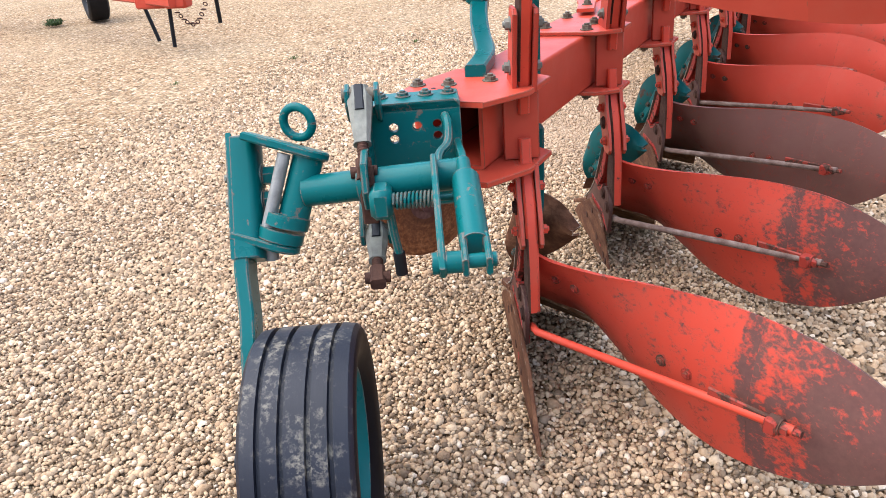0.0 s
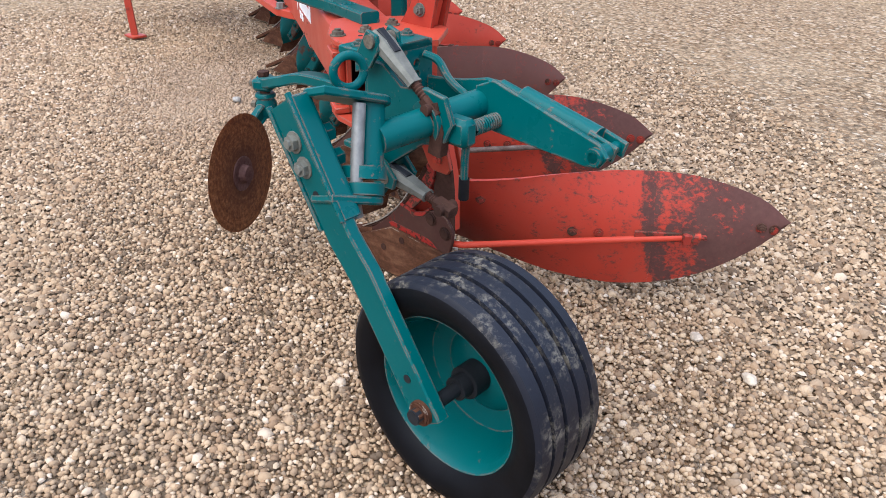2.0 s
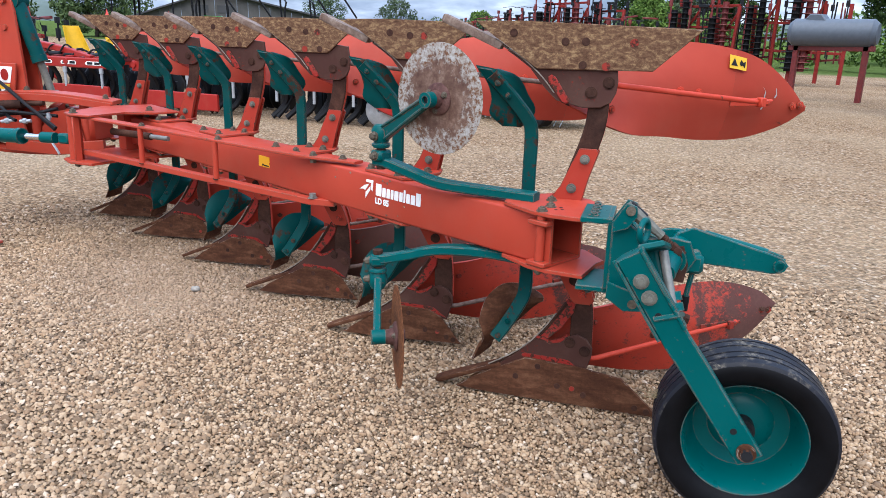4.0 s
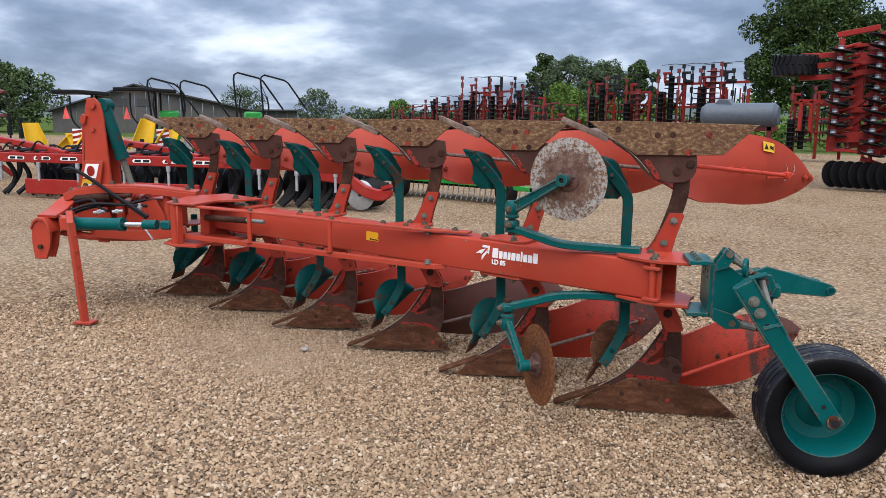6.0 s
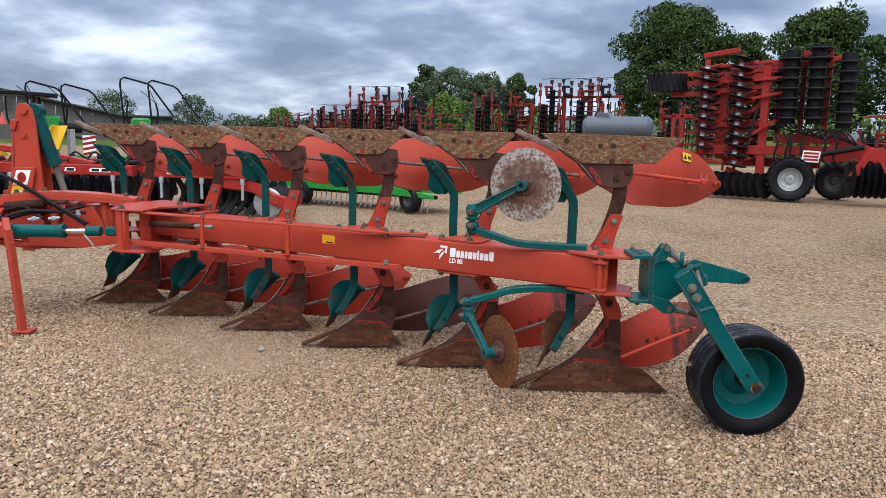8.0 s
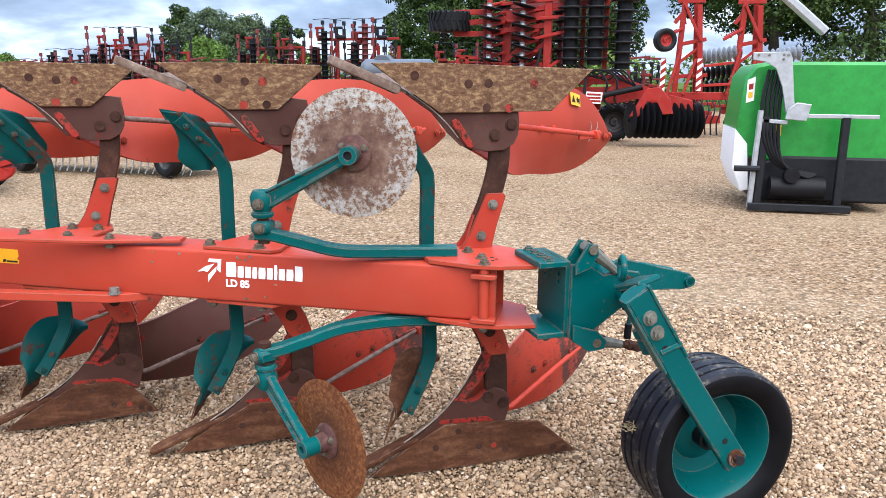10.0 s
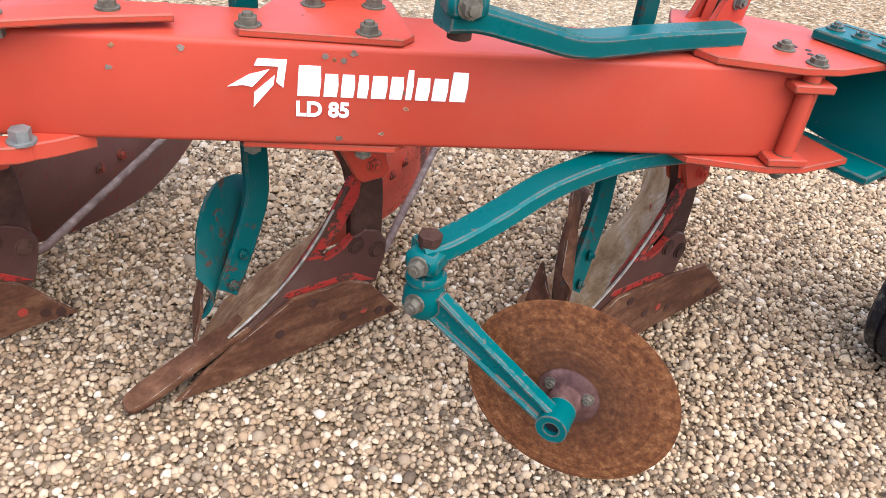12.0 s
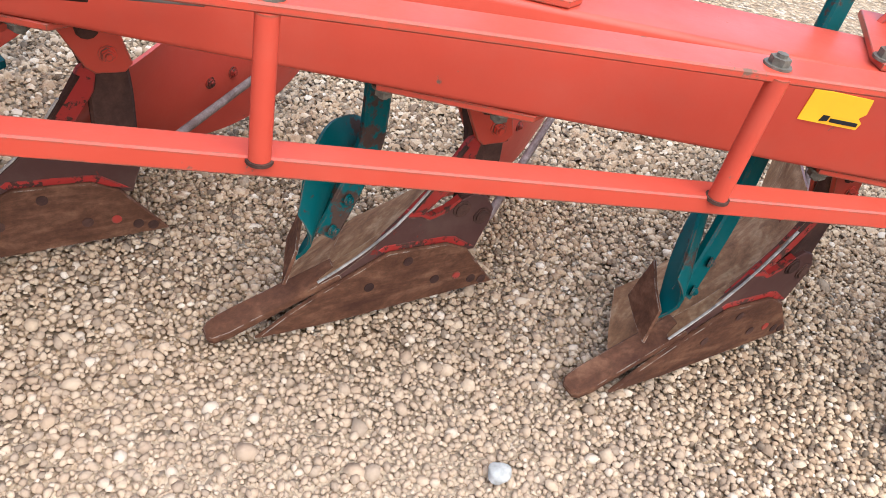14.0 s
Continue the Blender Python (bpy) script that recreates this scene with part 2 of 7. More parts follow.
M_BARE = plain("bare_steel", (0.19, 0.185, 0.17), 0.48, 0.35, 0.3, 25.0, 0.25)
M_CAST = plain("cast_steel", (0.14, 0.136, 0.112), 0.55, 0.15, 0.35, 18.0, 0.2, 0.3)
M_CHROME = plain("chrome", (0.75, 0.76, 0.77), 0.15, 1.0, 0.05)
M_BOLT = plain("bolt_steel", (0.115, 0.095, 0.070), 0.6, 0.2, 0.45, 60.0, 0.15, 0.3)
M_BLACK = plain("black_rubber", (0.008, 0.008, 0.009), 0.5, 0.0, 0.3, 11.0, 0.16)
M_DARK = plain("dark_grey_paint", (0.014, 0.015, 0.017), 0.5, 0.0, 0.3, 11.0, 0.16)
M_WHITE = plain("white_paint", (0.82, 0.81, 0.79), 0.5, 0.0, 0.05)
M_YELLOW = plain("yellow_paint", (0.72, 0.43, 0.015), 0.45, 0.0, 0.1)
M_STICKER = plain("orange_yellow_sticker", (0.85, 0.42, 0.01), 0.4, 0.0, 0.05)
M_GREEN = plain("bright_green_paint", (0.014, 0.225, 0.030), 0.35, 0.0, 0.2)
M_MACHINE = worn_paint("machine_red", (0.29, 0.017, 0.012), (0.08, 0.03, 0.02), 0.05, 7.0, 0.40, spec=0.25)
M_HARROW = worn_paint("harrow_red", (0.20, 0.018, 0.014), (0.06, 0.025, 0.018), 0.09, 9.0, 0.5, spec=0.15)
M_MACHINE_DARK = plain("dark_red_paint", (0.13, 0.012, 0.010), 0.5, 0.0, 0.3)
M_GALV = plain("galvanised_steel", (0.36, 0.375, 0.385), 0.45, 0.4, 0.2)
M_RIM = plain("dark_rim", (0.055, 0.050, 0.050), 0.5, 0.1, 0.4)
M_TANK = plain("grey_tank_plastic", (0.075, 0.09, 0.11), 0.5, 0.0, 0.15)


def tyre_material():
    n = Nodes("tyre_rubber")
    mud = n.ramp(n.noise(9.0, 9.0, 0.72), ((0.49, 0.0), (0.62, 1.0)))
    fine = n.ramp(n.noise(60.0, 6.0, 0.7), ((0.46, 0.0), (0.58, 1.0)))
    # base rubber is lifted and blued to carry the sky's sheen; mud lies over it
    col = n.mix(n.math("MULTIPLY", n.math("MULTIPLY", mud, fine), 0.62), n.mix(n.noise(5.0), (0.0045, 0.005, 0.0075), (0.013, 0.014, 0.021)), (0.21, 0.18, 0.135))
    n.bump(n.noise(90.0, 5.0), 0.3, 0.002)
    return n.done(col, 0.5, 0.0, 0.22)


M_TYRE = tyre_material()
M_TYRE_SIDE = plain("tyre_side", (0.0042, 0.0042, 0.0050), 0.5, 0.0, 0.35, 12.0, 0.10)


def rust_disc(hub):
    """Rusty steel with faint rings turned into it."""
    n = Nodes("rust_disc")
    tc = n.node("ShaderNodeTexCoord")
    d = n.node("ShaderNodeVectorMath")
    d.operation = "DISTANCE"
    n.plug(d.inputs[0], tc.outputs["Object"])
    d.inputs[1].default_value = hub
    rings = n.noise(1.0, 4.0, 0.7, co=n.vec("ADD", n.scale3(d.outputs["Value"], (95.0, 40.0, 0.0)), n.vec("MULTIPLY", tc.outputs["Object"], (2.5, 2.5, 2.5))))
    both = n.math("ADD", n.math("MULTIPLY", rings, 0.28), n.math("MULTIPLY", n.noise(58.0, 8.0, 0.75), 0.72))
    col = n.ramp(both, ((0.36, (0.060, 0.020, 0.009)), (0.47, (0.135, 0.046, 0.016)), (0.56, (0.215, 0.082, 0.030)), (0.66, (0.34, 0.155, 0.062))))
    inner = n.ramp(n.math("ADD", d.outputs["Value"], n.math("MULTIPLY", n.noise(12.0, 6.0, 0.7), 0.09)), ((0.10, 0.75), (0.21, 0.0)))
    col = n.mix(inner, col, (0.055, 0.022, 0.013))
    col = n.mix(n.ramp(n.noise(95.0, 5.0, 0.7), ((0.42, 0.0), (0.72, 0.6))), col, (0.05, 0.02, 0.012))
    n.bump(n.noise(80.0, 6.0, 0.7), 0.4, 0.003)
    return n.done(col, 0.75, 0.0, 0.15)


def worn_disc(hub):
    """Rusty steel that is scoured pale towards the rim."""
    n = Nodes("scoured_disc")
    tc = n.node("ShaderNodeTexCoord")
    d = n.node("ShaderNodeVectorMath")
    d.operation = "DISTANCE"
    n.plug(d.inputs[0], tc.outputs["Object"])
    d.inputs[1].default_value = hub
    out = n.math("ADD", n.math("MULTIPLY", d.outputs["Value"], 3.0), n.math("MULTIPLY", n.noise(28.0, 8.0, 0.7), 0.9))
    pale = n.ramp(out, ((0.86, 0.0), (0.95, 1.0)))
    rust = n.ramp(n.noise(22.0, 8.0, 0.72), ((0.35, (0.075, 0.036, 0.024)), (0.52, (0.135, 0.074, 0.052)), (0.66, (0.22, 0.145, 0.105))))
    edge = n.ramp(n.noise(52.0, 7.0, 0.75), ((0.43, (0.14, 0.060, 0.026)), (0.50, (0.28, 0.245, 0.21)), (0.66, (0.42, 0.41, 0.39))))
    n.bump(n.noise(60.0, 6.0, 0.7), 0.4, 0.003)
    return n.done(n.mix(pale, rust, edge), 0.7, 0.15, 0.3)


STONES = ((0.0, (0.043, 0.025, 0.015)), (0.10, (0.112, 0.065, 0.036)), (0.24, (0.242, 0.144, 0.079)), (0.42, (0.347, 0.220, 0.123)),
          (0.52, (0.195, 0.137, 0.091)), (0.66, (0.385, 0.255, 0.147)), (0.92, (0.470, 0.337, 0.215)), (1.0, (0.589, 0.475, 0.361)))


def pebble_material():
    n = Nodes("pebbles")
    geo = n.node("ShaderNodeNewGeometry")
    col = n.ramp(geo.outputs["Random Per Island"], STONES)
    col = n.mix(0.22, col, n.mix(n.noise(110.0, 6.0, 0.75), (0.10, 0.060, 0.036), (0.60, 0.46, 0.32)))
    # patches where dust lies on the stones
    dust = n.ramp(n.noise(0.9, 4.0, 0.6), ((0.50, 0.0), (0.72, 0.30)))
    col = n.mix(dust, col, (0.34, 0.235, 0.14))
    # sand and dust trodden in beside the beam
    sep = n.node("ShaderNodeSeparateXYZ")
    n.plug(sep.inputs[0], n.tree.nodes["Texture Coordinate"].outputs["Object"])
    dx, dy = n.math("MULTIPLY", n.math("ADD", sep.outputs[0], 2.2), 0.60), n.math("MULTIPLY", n.math("ADD", sep.outputs[1], 0.3), 0.95)
    sand = n.ramp(n.math("ADD", n.math("ADD", n.math("MULTIPLY", dx, dx), n.math("MULTIPLY", dy, dy)), n.math("MULTIPLY", n.noise(2.2, 6.0, 0.7), 0.8)), ((0.35, 0.62), (1.15, 0.0)))
    col = n.mix(sand, col, n.mix(n.noise(40.0, 5.0, 0.7), (0.20, 0.135, 0.09), (0.40, 0.29, 0.20)))
    n.bump(n.noise(190.0, 5.0, 0.7), 0.5, 0.003)
    return n.done(col, 0.8, 0.0, 0.05)


def gravel_material():
    n = Nodes("gravel_bed")
    tc = n.node("ShaderNodeTexCoord")
    co = tc.outputs["Object"]

    def cells(scale):
        v = n.node("ShaderNodeTexVoronoi")
        v.inputs["Scale"].default_value = scale
        v.inputs["Randomness"].default_value = 0.95
        n.plug(v.inputs["Vector"], co)
        sep = n.node("ShaderNodeSeparateColor")
        n.plug(sep.inputs[0], v.outputs["Color"])
        return v.outputs["Distance"], sep.outputs[0]
    d1, c1 = cells(34.0)
    d2, c2 = cells(52.0)
    col = n.mix(0.25, n.ramp(c1, STONES), n.ramp(c2, STONES))
    # shade between the stones is put into the colour, sandier in patches
    gap_shade = n.ramp(d1, ((0.44, 0.0), (0.74, 0.60)))
    col = n.mix(gap_shade, col, n.mix(n.noise(0.9, 4.0, 0.6, co=co), (0.040, 0.026, 0.016), (0.17, 0.115, 0.07)))
    broad = n.noise(0.33, 5.0, 0.6, co=co)
    col = n.mix(n.ramp(broad, ((0.42, 0.0), (0.66, 0.30))), col, (0.43, 0.33, 0.215))
    sep = n.node("ShaderNodeSeparateXYZ")
    n.plug(sep.inputs[0], co)
    tracks = n.noise(0.25, 5.0, 0.65, (0.35, 1.6, 1.0), 0.6, co)
    col = n.mix(n.ramp(tracks, ((0.45, 0.0), (0.72, 0.22))), col, (0.33, 0.26, 0.19))
    # sand trodden in between the stones beside the beam
    dx, dy = n.math("MULTIPLY", n.math("ADD", sep.outputs[0], 2.1), 0.80), n.math("MULTIPLY", n.math("ADD", sep.outputs[1], 0.55), 1.25)
    sand = n.ramp(n.math("ADD", n.math("ADD", n.math("MULTIPLY", dx, dx), n.math("MULTIPLY", dy, dy)), n.math("MULTIPLY", n.noise(2.5, 6.0, 0.7, co=co), 0.6)), ((0.45, 0.9), (1.0, 0.0)))
    col = n.mix(sand, col, n.mix(n.noise(45.0, 6.0, 0.7, co=co), (0.25, 0.175, 0.11), (0.42, 0.315, 0.215)))
    # the yard ends in grass
    away = n.math("ADD", n.math("SUBTRACT", sep.outputs[1], n.math("MULTIPLY", sep.outputs[0], 0.28)), n.math("MULTIPLY", broad, 6.0))
    grass = n.mix(n.noise(0.5, 6.0, 0.7, co=co), (0.045, 0.075, 0.018), (0.12, 0.16, 0.05))
    col = n.mix(n.ramp(n.math("MULTIPLY", away, 0.01), ((0.43, 0.0), (0.46, 1.0))), col, grass)
    h = n.math("SUBTRACT", 1.0, n.math("ADD", n.math("MULTIPLY", d1, 0.8), n.math("MULTIPLY", d2, 0.5)))
    n.bump(h, 1.0, 0.03)
    return n.done(col, 0.95, 0.0, 0.0)


M_PEBBLE = pebble_material()
M_GRAVEL = gravel_material()


def leaf_material(name, a, b):
    n = Nodes(name)
    geo = n.node("ShaderNodeNewGeometry")
    col = n.mix(geo.outputs["Random Per Island"], a, b)
    return n.done(col, 0.75, 0.0, 0.12)


M_LEAF_OAK = leaf_material("oak_leaves", (0.018, 0.036, 0.010), (0.060, 0.095, 0.024))
M_LEAF_LIGHT = leaf_material("light_leaves", (0.050, 0.10, 0.018), (0.13, 0.20, 0.04))
M_LEAF_GREY = leaf_material("grey_green_leaves", (0.040, 0.062, 0.032), (0.10, 0.135, 0.065))
M_LEAF_MID = leaf_material("mid_green_leaves", (0.036, 0.062, 0.022), (0.095, 0.135, 0.048))
M_BARK = plain("bark", (0.06, 0.05, 0.04), 0.9, 0.0, 0.3, 6.0, 0.2, 0.6)


# ---- mesh helpers ----
WORLD_OF = {}


def place(ob, m, parent=None):
    """Puts ob at the pose m of the world, under parent."""
    ob.parent = parent
    if parent is not None:
        ob.matrix_parent_inverse = WORLD_OF[parent].inverted()
    ob.matrix_basis = m
    WORLD_OF[ob] = m.copy()
    return ob


def finish(bm, name, material, angle=38):
    bmesh.ops.recalc_face_normals(bm, faces=bm.faces)
    me = bpy.data.meshes.new(name)
    bm.to_mesh(me)
    bm.free()
    me.materials.append(material)
    me.shade_smooth()
    me.set_sharp_from_angle(angle=radians(angle))
    return me


def part(name, bm, material, parent, label="", m=None):
    me = bm if isinstance(bm, bpy.types.Mesh) else finish(bm, name, material)
    ob = new(name, me)
    place(ob, m if m is not None else Matrix(), parent)
    return tagged(ob, label)


def thing(name, at, label, category, group="", kind=""):
    ob = new(name)
    place(ob, Matrix.Translation(at))
    return tagged(ob, label, category, group, kind)


def solid(name, bm, material, label, category, group="", kind="", m=None):
    """A thing that is one mesh."""
    return tagged(part(name, bm, material, None, label, m), "", category, group, kind)


def box(bm, c, size, turn=None, bevel=0.0):
    m = Matrix.Translation(c) @ (turn.to_4x4() if turn else Matrix()) @ Matrix.Diagonal((*size, 1))
    made = bmesh.ops.create_cube(bm, size=1, matrix=m)["verts"]
    if bevel:
        edges = list({e for v in made for e in v.link_edges})
        bmesh.ops.bevel(bm, geom=edges, offset=bevel, segments=1, affect="EDGES", profile=0.5)


def prism(bm, pts, o, ax, ay, depth, bevel=0.0):
    """A polygon in the plane (o, ax, ay), thickened by the vector depth."""
    o, ax, ay, depth = Vector(o), Vector(ax), Vector(ay), Vector(depth)
    a = [bm.verts.new(o + ax * p + ay * q) for p, q in pts]
    b = [bm.verts.new(v.co + depth) for v in a]
    faces = [bm.faces.new(a), bm.faces.new(b[::-1])]
    for i in range(len(a)):
        j = (i + 1) % len(a)
        faces.append(bm.faces.new((a[i], b[i], b[j], a[j])))
    if bevel:
        edges = list({e for fc in faces[:2] for e in fc.edges})
        bmesh.ops.bevel(bm, geom=edges, offset=bevel, segments=1, affect="EDGES", profile=0.5)


def holed(bm, outline, holes, r, o, ax, ay, depth):
    """A plate with round holes right through it."""
    o, ax, ay, depth = Vector(o), Vector(ax), Vector(ay), Vector(depth)
    edges = []
    for loop in [outline] + [[(p + r * math.cos(a), q + r * math.sin(a)) for a in [math.pi * i / 7 for i in range(14)]] for p, q in holes]:
        vs = [bm.verts.new(o + ax * p + ay * q) for p, q in loop]
        edges += [bm.edges.new((vs[i], vs[(i + 1) % len(vs)])) for i in range(len(vs))]
    faces = [g1 for g1 in bmesh.ops.triangle_fill(bm, use_beauty=True, edges=edges)["geom"] if isinstance(g1, bmesh.types.BMFace)]
    made = bmesh.ops.extrude_face_region(bm, geom=faces, use_keep_orig=True)["geom"]
    bmesh.ops.translate(bm, verts=[v for v in made if isinstance(v, bmesh.types.BMVert)], vec=depth)


def frame_of(direction):
    d = Vector(direction).normalized()
    return d.to_track_quat("Z", "Y").to_matrix()


def cyl(bm, a, b, r, seg=16, r2=None):
    a, b = Vector(a), Vector(b)
    m = Matrix.Translation((a + b) / 2) @ frame_of(b - a).to_4x4()
    bmesh.ops.create_cone(bm, cap_ends=True, segments=seg, radius1=r, radius2=r if r2 is None else r2, depth=(b - a).length, matrix=m)


def bolt(bm, p, n, r=0.014, h=0.012, washer=True):
    p, n = Vector(p), Vector(n).normalized()
    if washer:
        cyl(bm, p - n * 0.002, p + n * 0.003, r * 1.35, 12)
    cyl(bm, p, p + n * h, r, 6)


def nice(pts, steps=6):
    """A smooth line through a few points (Catmull-Rom)."""
    p = [Vector(q) for q in pts]
    p = [p[0] * 2 - p[1]] + p + [p[-1] * 2 - p[-2]]
    out = []
    for i in range(1, len(p) - 2):
        for s in range(steps):
            t = s / steps
            a, b, c, d = p[i - 1:i + 3]
            out.append(0.5 * ((2 * b) + (c - a) * t + (2 * a - 5 * b + 4 * c - d) * t * t + (3 * b - a - 3 * c + d) * t ** 3))
    return out + [p[-2].copy()]


def sweep(bm, pts, section, side=None, close=True, grow=None):
    """Sweeps a closed 2-d section along a line; side: the section's first axis, or None for a free twist."""
    pts = [Vector(p) for p in pts]
    rings, last = [], None
    for i, p in enumerate(pts):
        t = (pts[min(i + 1, len(pts) - 1)] - pts[max(i - 1, 0)]).normalized()
        if side is not None:
            a = Vector(side) - t * t.dot(Vector(side))
        elif last is None:
            a = t.orthogonal()
        else:
            a = last - t * t.dot(last)
        a.normalize()
        last, b = a, t.cross(a)
        g = grow[i] if grow else 1.0
        rings.append([bm.verts.new(p + a * x * g + b * y * g) for x, y in section])
    k = len(section)
    for r0, r1 in zip(rings, rings[1:]):
        for i in range(k):
            j = (i + 1) % k
            bm.faces.new((r0[i], r0[j], r1[j], r1[i]))
    if close:
        bm.faces.new(rings[0][::-1]), bm.faces.new(rings[-1])


def ring2(r, seg=10):
    return [(r * math.cos(2 * math.pi * i / seg), r * math.sin(2 * math.pi * i / seg)) for i in range(seg)]


def rect2(w, h, c=0.004):
    w, h = w / 2, h / 2
    return [(-w + c, -h), (w - c, -h), (w, -h + c), (w, h - c), (w - c, h), (-w + c, h), (-w, h - c), (-w, -h + c)]


def rod(bm, pts, r, seg=10):
    sweep(bm, pts, ring2(r, seg))


def bar(bm, pts, w, h, side, c=0.004):
    sweep(bm, pts, rect2(w, h, c), side)


def lathe(bm, prof, o, axis, seg=32, closed=True):
    """Turns a closed profile of (radius, height) round an axis."""
    m, o = frame_of(axis), Vector(o)
    rings = []
    for i in range(seg):
        a = 2 * math.pi * i / seg
        rings.append([bm.verts.new(o + m @ Vector((r * math.cos(a), r * math.sin(a), h))) for r, h in prof])
    k = len(prof)
    for i in range(seg):
        r0, r1 = rings[i], rings[(i + 1) % seg]
        for j in range(k if closed else k - 1):
            q = (j + 1) % k
            bm.faces.new((r0[j], r0[q], r1[q], r1[j]))


def sheet(bm, rows, thick, slots=(0, 0)):
    """A thick curved sheet from a grid of points."""
    rows = [[Vector(p) for p in r] for r in rows]
    nr, nc = len(rows), len(rows[0])

    def normal(i, j):
        du = rows[min(i + 1, nr - 1)][j] - rows[max(i - 1, 0)][j]
        dv = rows[i][min(j + 1, nc - 1)] - rows[i][max(j - 1, 0)]
        n = du.cross(dv)
        return n.normalized() if n.length > 1e-9 else Vector((0, 0, 1))
    top = [[bm.verts.new(rows[i][j]) for j in range(nc)] for i in range(nr)]
    low = [[bm.verts.new(rows[i][j] + normal(i, j) * thick) for j in range(nc)] for i in range(nr)]
    for i in range(nr - 1):
        for j in range(nc - 1):
            bm.faces.new((top[i][j], top[i][j + 1], top[i + 1][j + 1], top[i + 1][j])).material_index = slots[0]
            bm.faces.new((low[i][j], low[i + 1][j], low[i + 1][j + 1], low[i][j + 1])).material_index = slots[1]
    rim = [(i, 0) for i in range(nr)] + [(nr - 1, j) for j in range(1, nc)] + [(i, nc - 1) for i in range(nr - 2, -1, -1)] + [(0, j) for j in range(nc - 2, 0, -1)]
    for (a, b), (c, d) in zip(rim, rim[1:] + rim[:1]):
        bm.faces.new((top[a][b], top[c][d], low[c][d], low[a][b]))


def B():
    return bmesh.new()


# ---- ground ----
g = B()
bmesh.ops.create_grid(g, x_segments=40, y_segments=40, size=400)
for v in g.verts:
    d = v.co.length
    v.co.z = -0.0195 + (0.0 if d < 45 else (d - 45) * 0.004)
solid("ground", g, M_GRAVEL, "pale brown gravel yard of rounded pebbles", "gravel", kind="structure")


def pebbles(name, x0, x1, y0, y1, step, size, hole=None, seed=1, fade=0.0, fine=True):
    """Loose stones laid over a stretch of the yard, as one mesh."""
    rng = np.random.default_rng(seed)
    turns = [math.pi * i / 3 for i in range(6)]
    if fine:
        # a rounded stone: two rings and a crown
        base = np.array([(0.86 * math.cos(a), 0.86 * math.sin(a), -0.45) for a in turns] + [(0.90 * math.cos(a + 0.5), 0.90 * math.sin(a + 0.5), 0.38) for a in turns] + [(0.08, 0.05, 0.96)])
        tri = [q for i in range(6) for q in ((i, (i + 1) % 6, 6 + i), ((i + 1) % 6, 6 + (i + 1) % 6, 6 + i), (6 + i, 6 + (i + 1) % 6, 12))]
    else:
        base = np.array([(math.cos(a), math.sin(a), 0.05 if i % 2 else -0.40) for i, a in enumerate(turns)] + [(0.48 * math.cos(2 * a + 0.5), 0.48 * math.sin(2 * a + 0.5), 0.82) for a in turns[:3]])
        tri = [(6, 7, 8)]
        for i in range(3):
            a, b, c, e, f = 2 * i, 2 * i + 1, (2 * i + 2) % 6, 6 + i, 6 + (i + 1) % 3
            tri += [(a, b, e), (b, f, e), (b, c, f)]
    tri = np.array(tri)
    xs, ys = np.meshgrid(np.arange(x0, x1, step), np.arange(y0, y1, step))
    p = np.stack([xs.ravel(), ys.ravel()], 1)
    p[:, 0] += (np.arange(len(ys)) % 2 * 0.5 * step).repeat(xs.shape[1])
    p += rng.uniform(-0.42, 0.42, p.shape) * step
    for h in hole or ():
        p = p[~((p[:, 0] > h[0]) & (p[:, 0] < h[1]) & (p[:, 1] > h[2]) & (p[:, 1] < h[3]))]
    if fade:
        near = np.minimum(np.minimum(p[:, 0] - x0, x1 - p[:, 0]), np.minimum(p[:, 1] - y0, y1 - p[:, 1]))
        p = p[rng.uniform(0, 1, len(p)) < near / fade + 0.05]
    n = len(p)
    s = size * rng.lognormal(0.0, 0.31, n)
    dims = np.stack([s, s * rng.uniform(0.58, 1.0, n), s * rng.uniform(0.48, 0.85, n)], 1)
    v = base[None] * (1 + rng.uniform(-0.24, 0.24, (n, len(base), 1))) * dims[:, None, :]
    tilt, turn = rng.normal(0, 0.35, n), rng.uniform(0, 2 * np.pi, n)
    ct, st = np.cos(tilt)[:, None], np.sin(tilt)[:, None]
    vx, vz = v[:, :, 0] * ct - v[:, :, 2] * st, v[:, :, 0] * st + v[:, :, 2] * ct
    cz, sz = np.cos(turn)[:, None], np.sin(turn)[:, None]
    # a worn stretch where sand has filled up between the stones
    sink = 0.0095 * np.exp(-((p[:, 0] + 2.1) / 1.2) ** 2 - ((p[:, 1] + 0.55) / 0.75) ** 2) * (1 + 0.5 * np.sin(5 * p[:, 0] + 3 * p[:, 1]) * np.sin(4 * p[:, 1] - 2 * p[:, 0]))
    out = np.stack([vx * cz - v[:, :, 1] * sz + p[:, 0:1], vx * sz + v[:, :, 1] * cz + p[:, 1:2],
                    vz + (-0.0095 - sink + rng.uniform(-0.40, 0.55, n) * size + 0.55 * (0.0104 - size))[:, None]], 2)
    verts = out.reshape(-1, 3)
    faces = (tri[None] + (np.arange(n) * len(base))[:, None, None]).reshape(-1, 3)
    me = bpy.data.meshes.new(name)
    me.vertices.add(len(verts)), me.loops.add(faces.size), me.polygons.add(len(faces))
    me.vertices.foreach_set("co", verts.ravel())
    me.loops.foreach_set("vertex_index", faces.ravel())
    me.polygons.foreach_set("loop_start", np.arange(0, faces.size, 3))
    me.update(calc_edges=True)
    me.shade_smooth()
    me.materials.append(M_PEBBLE)
    ob = new(name, me)
    place(ob, Matrix())
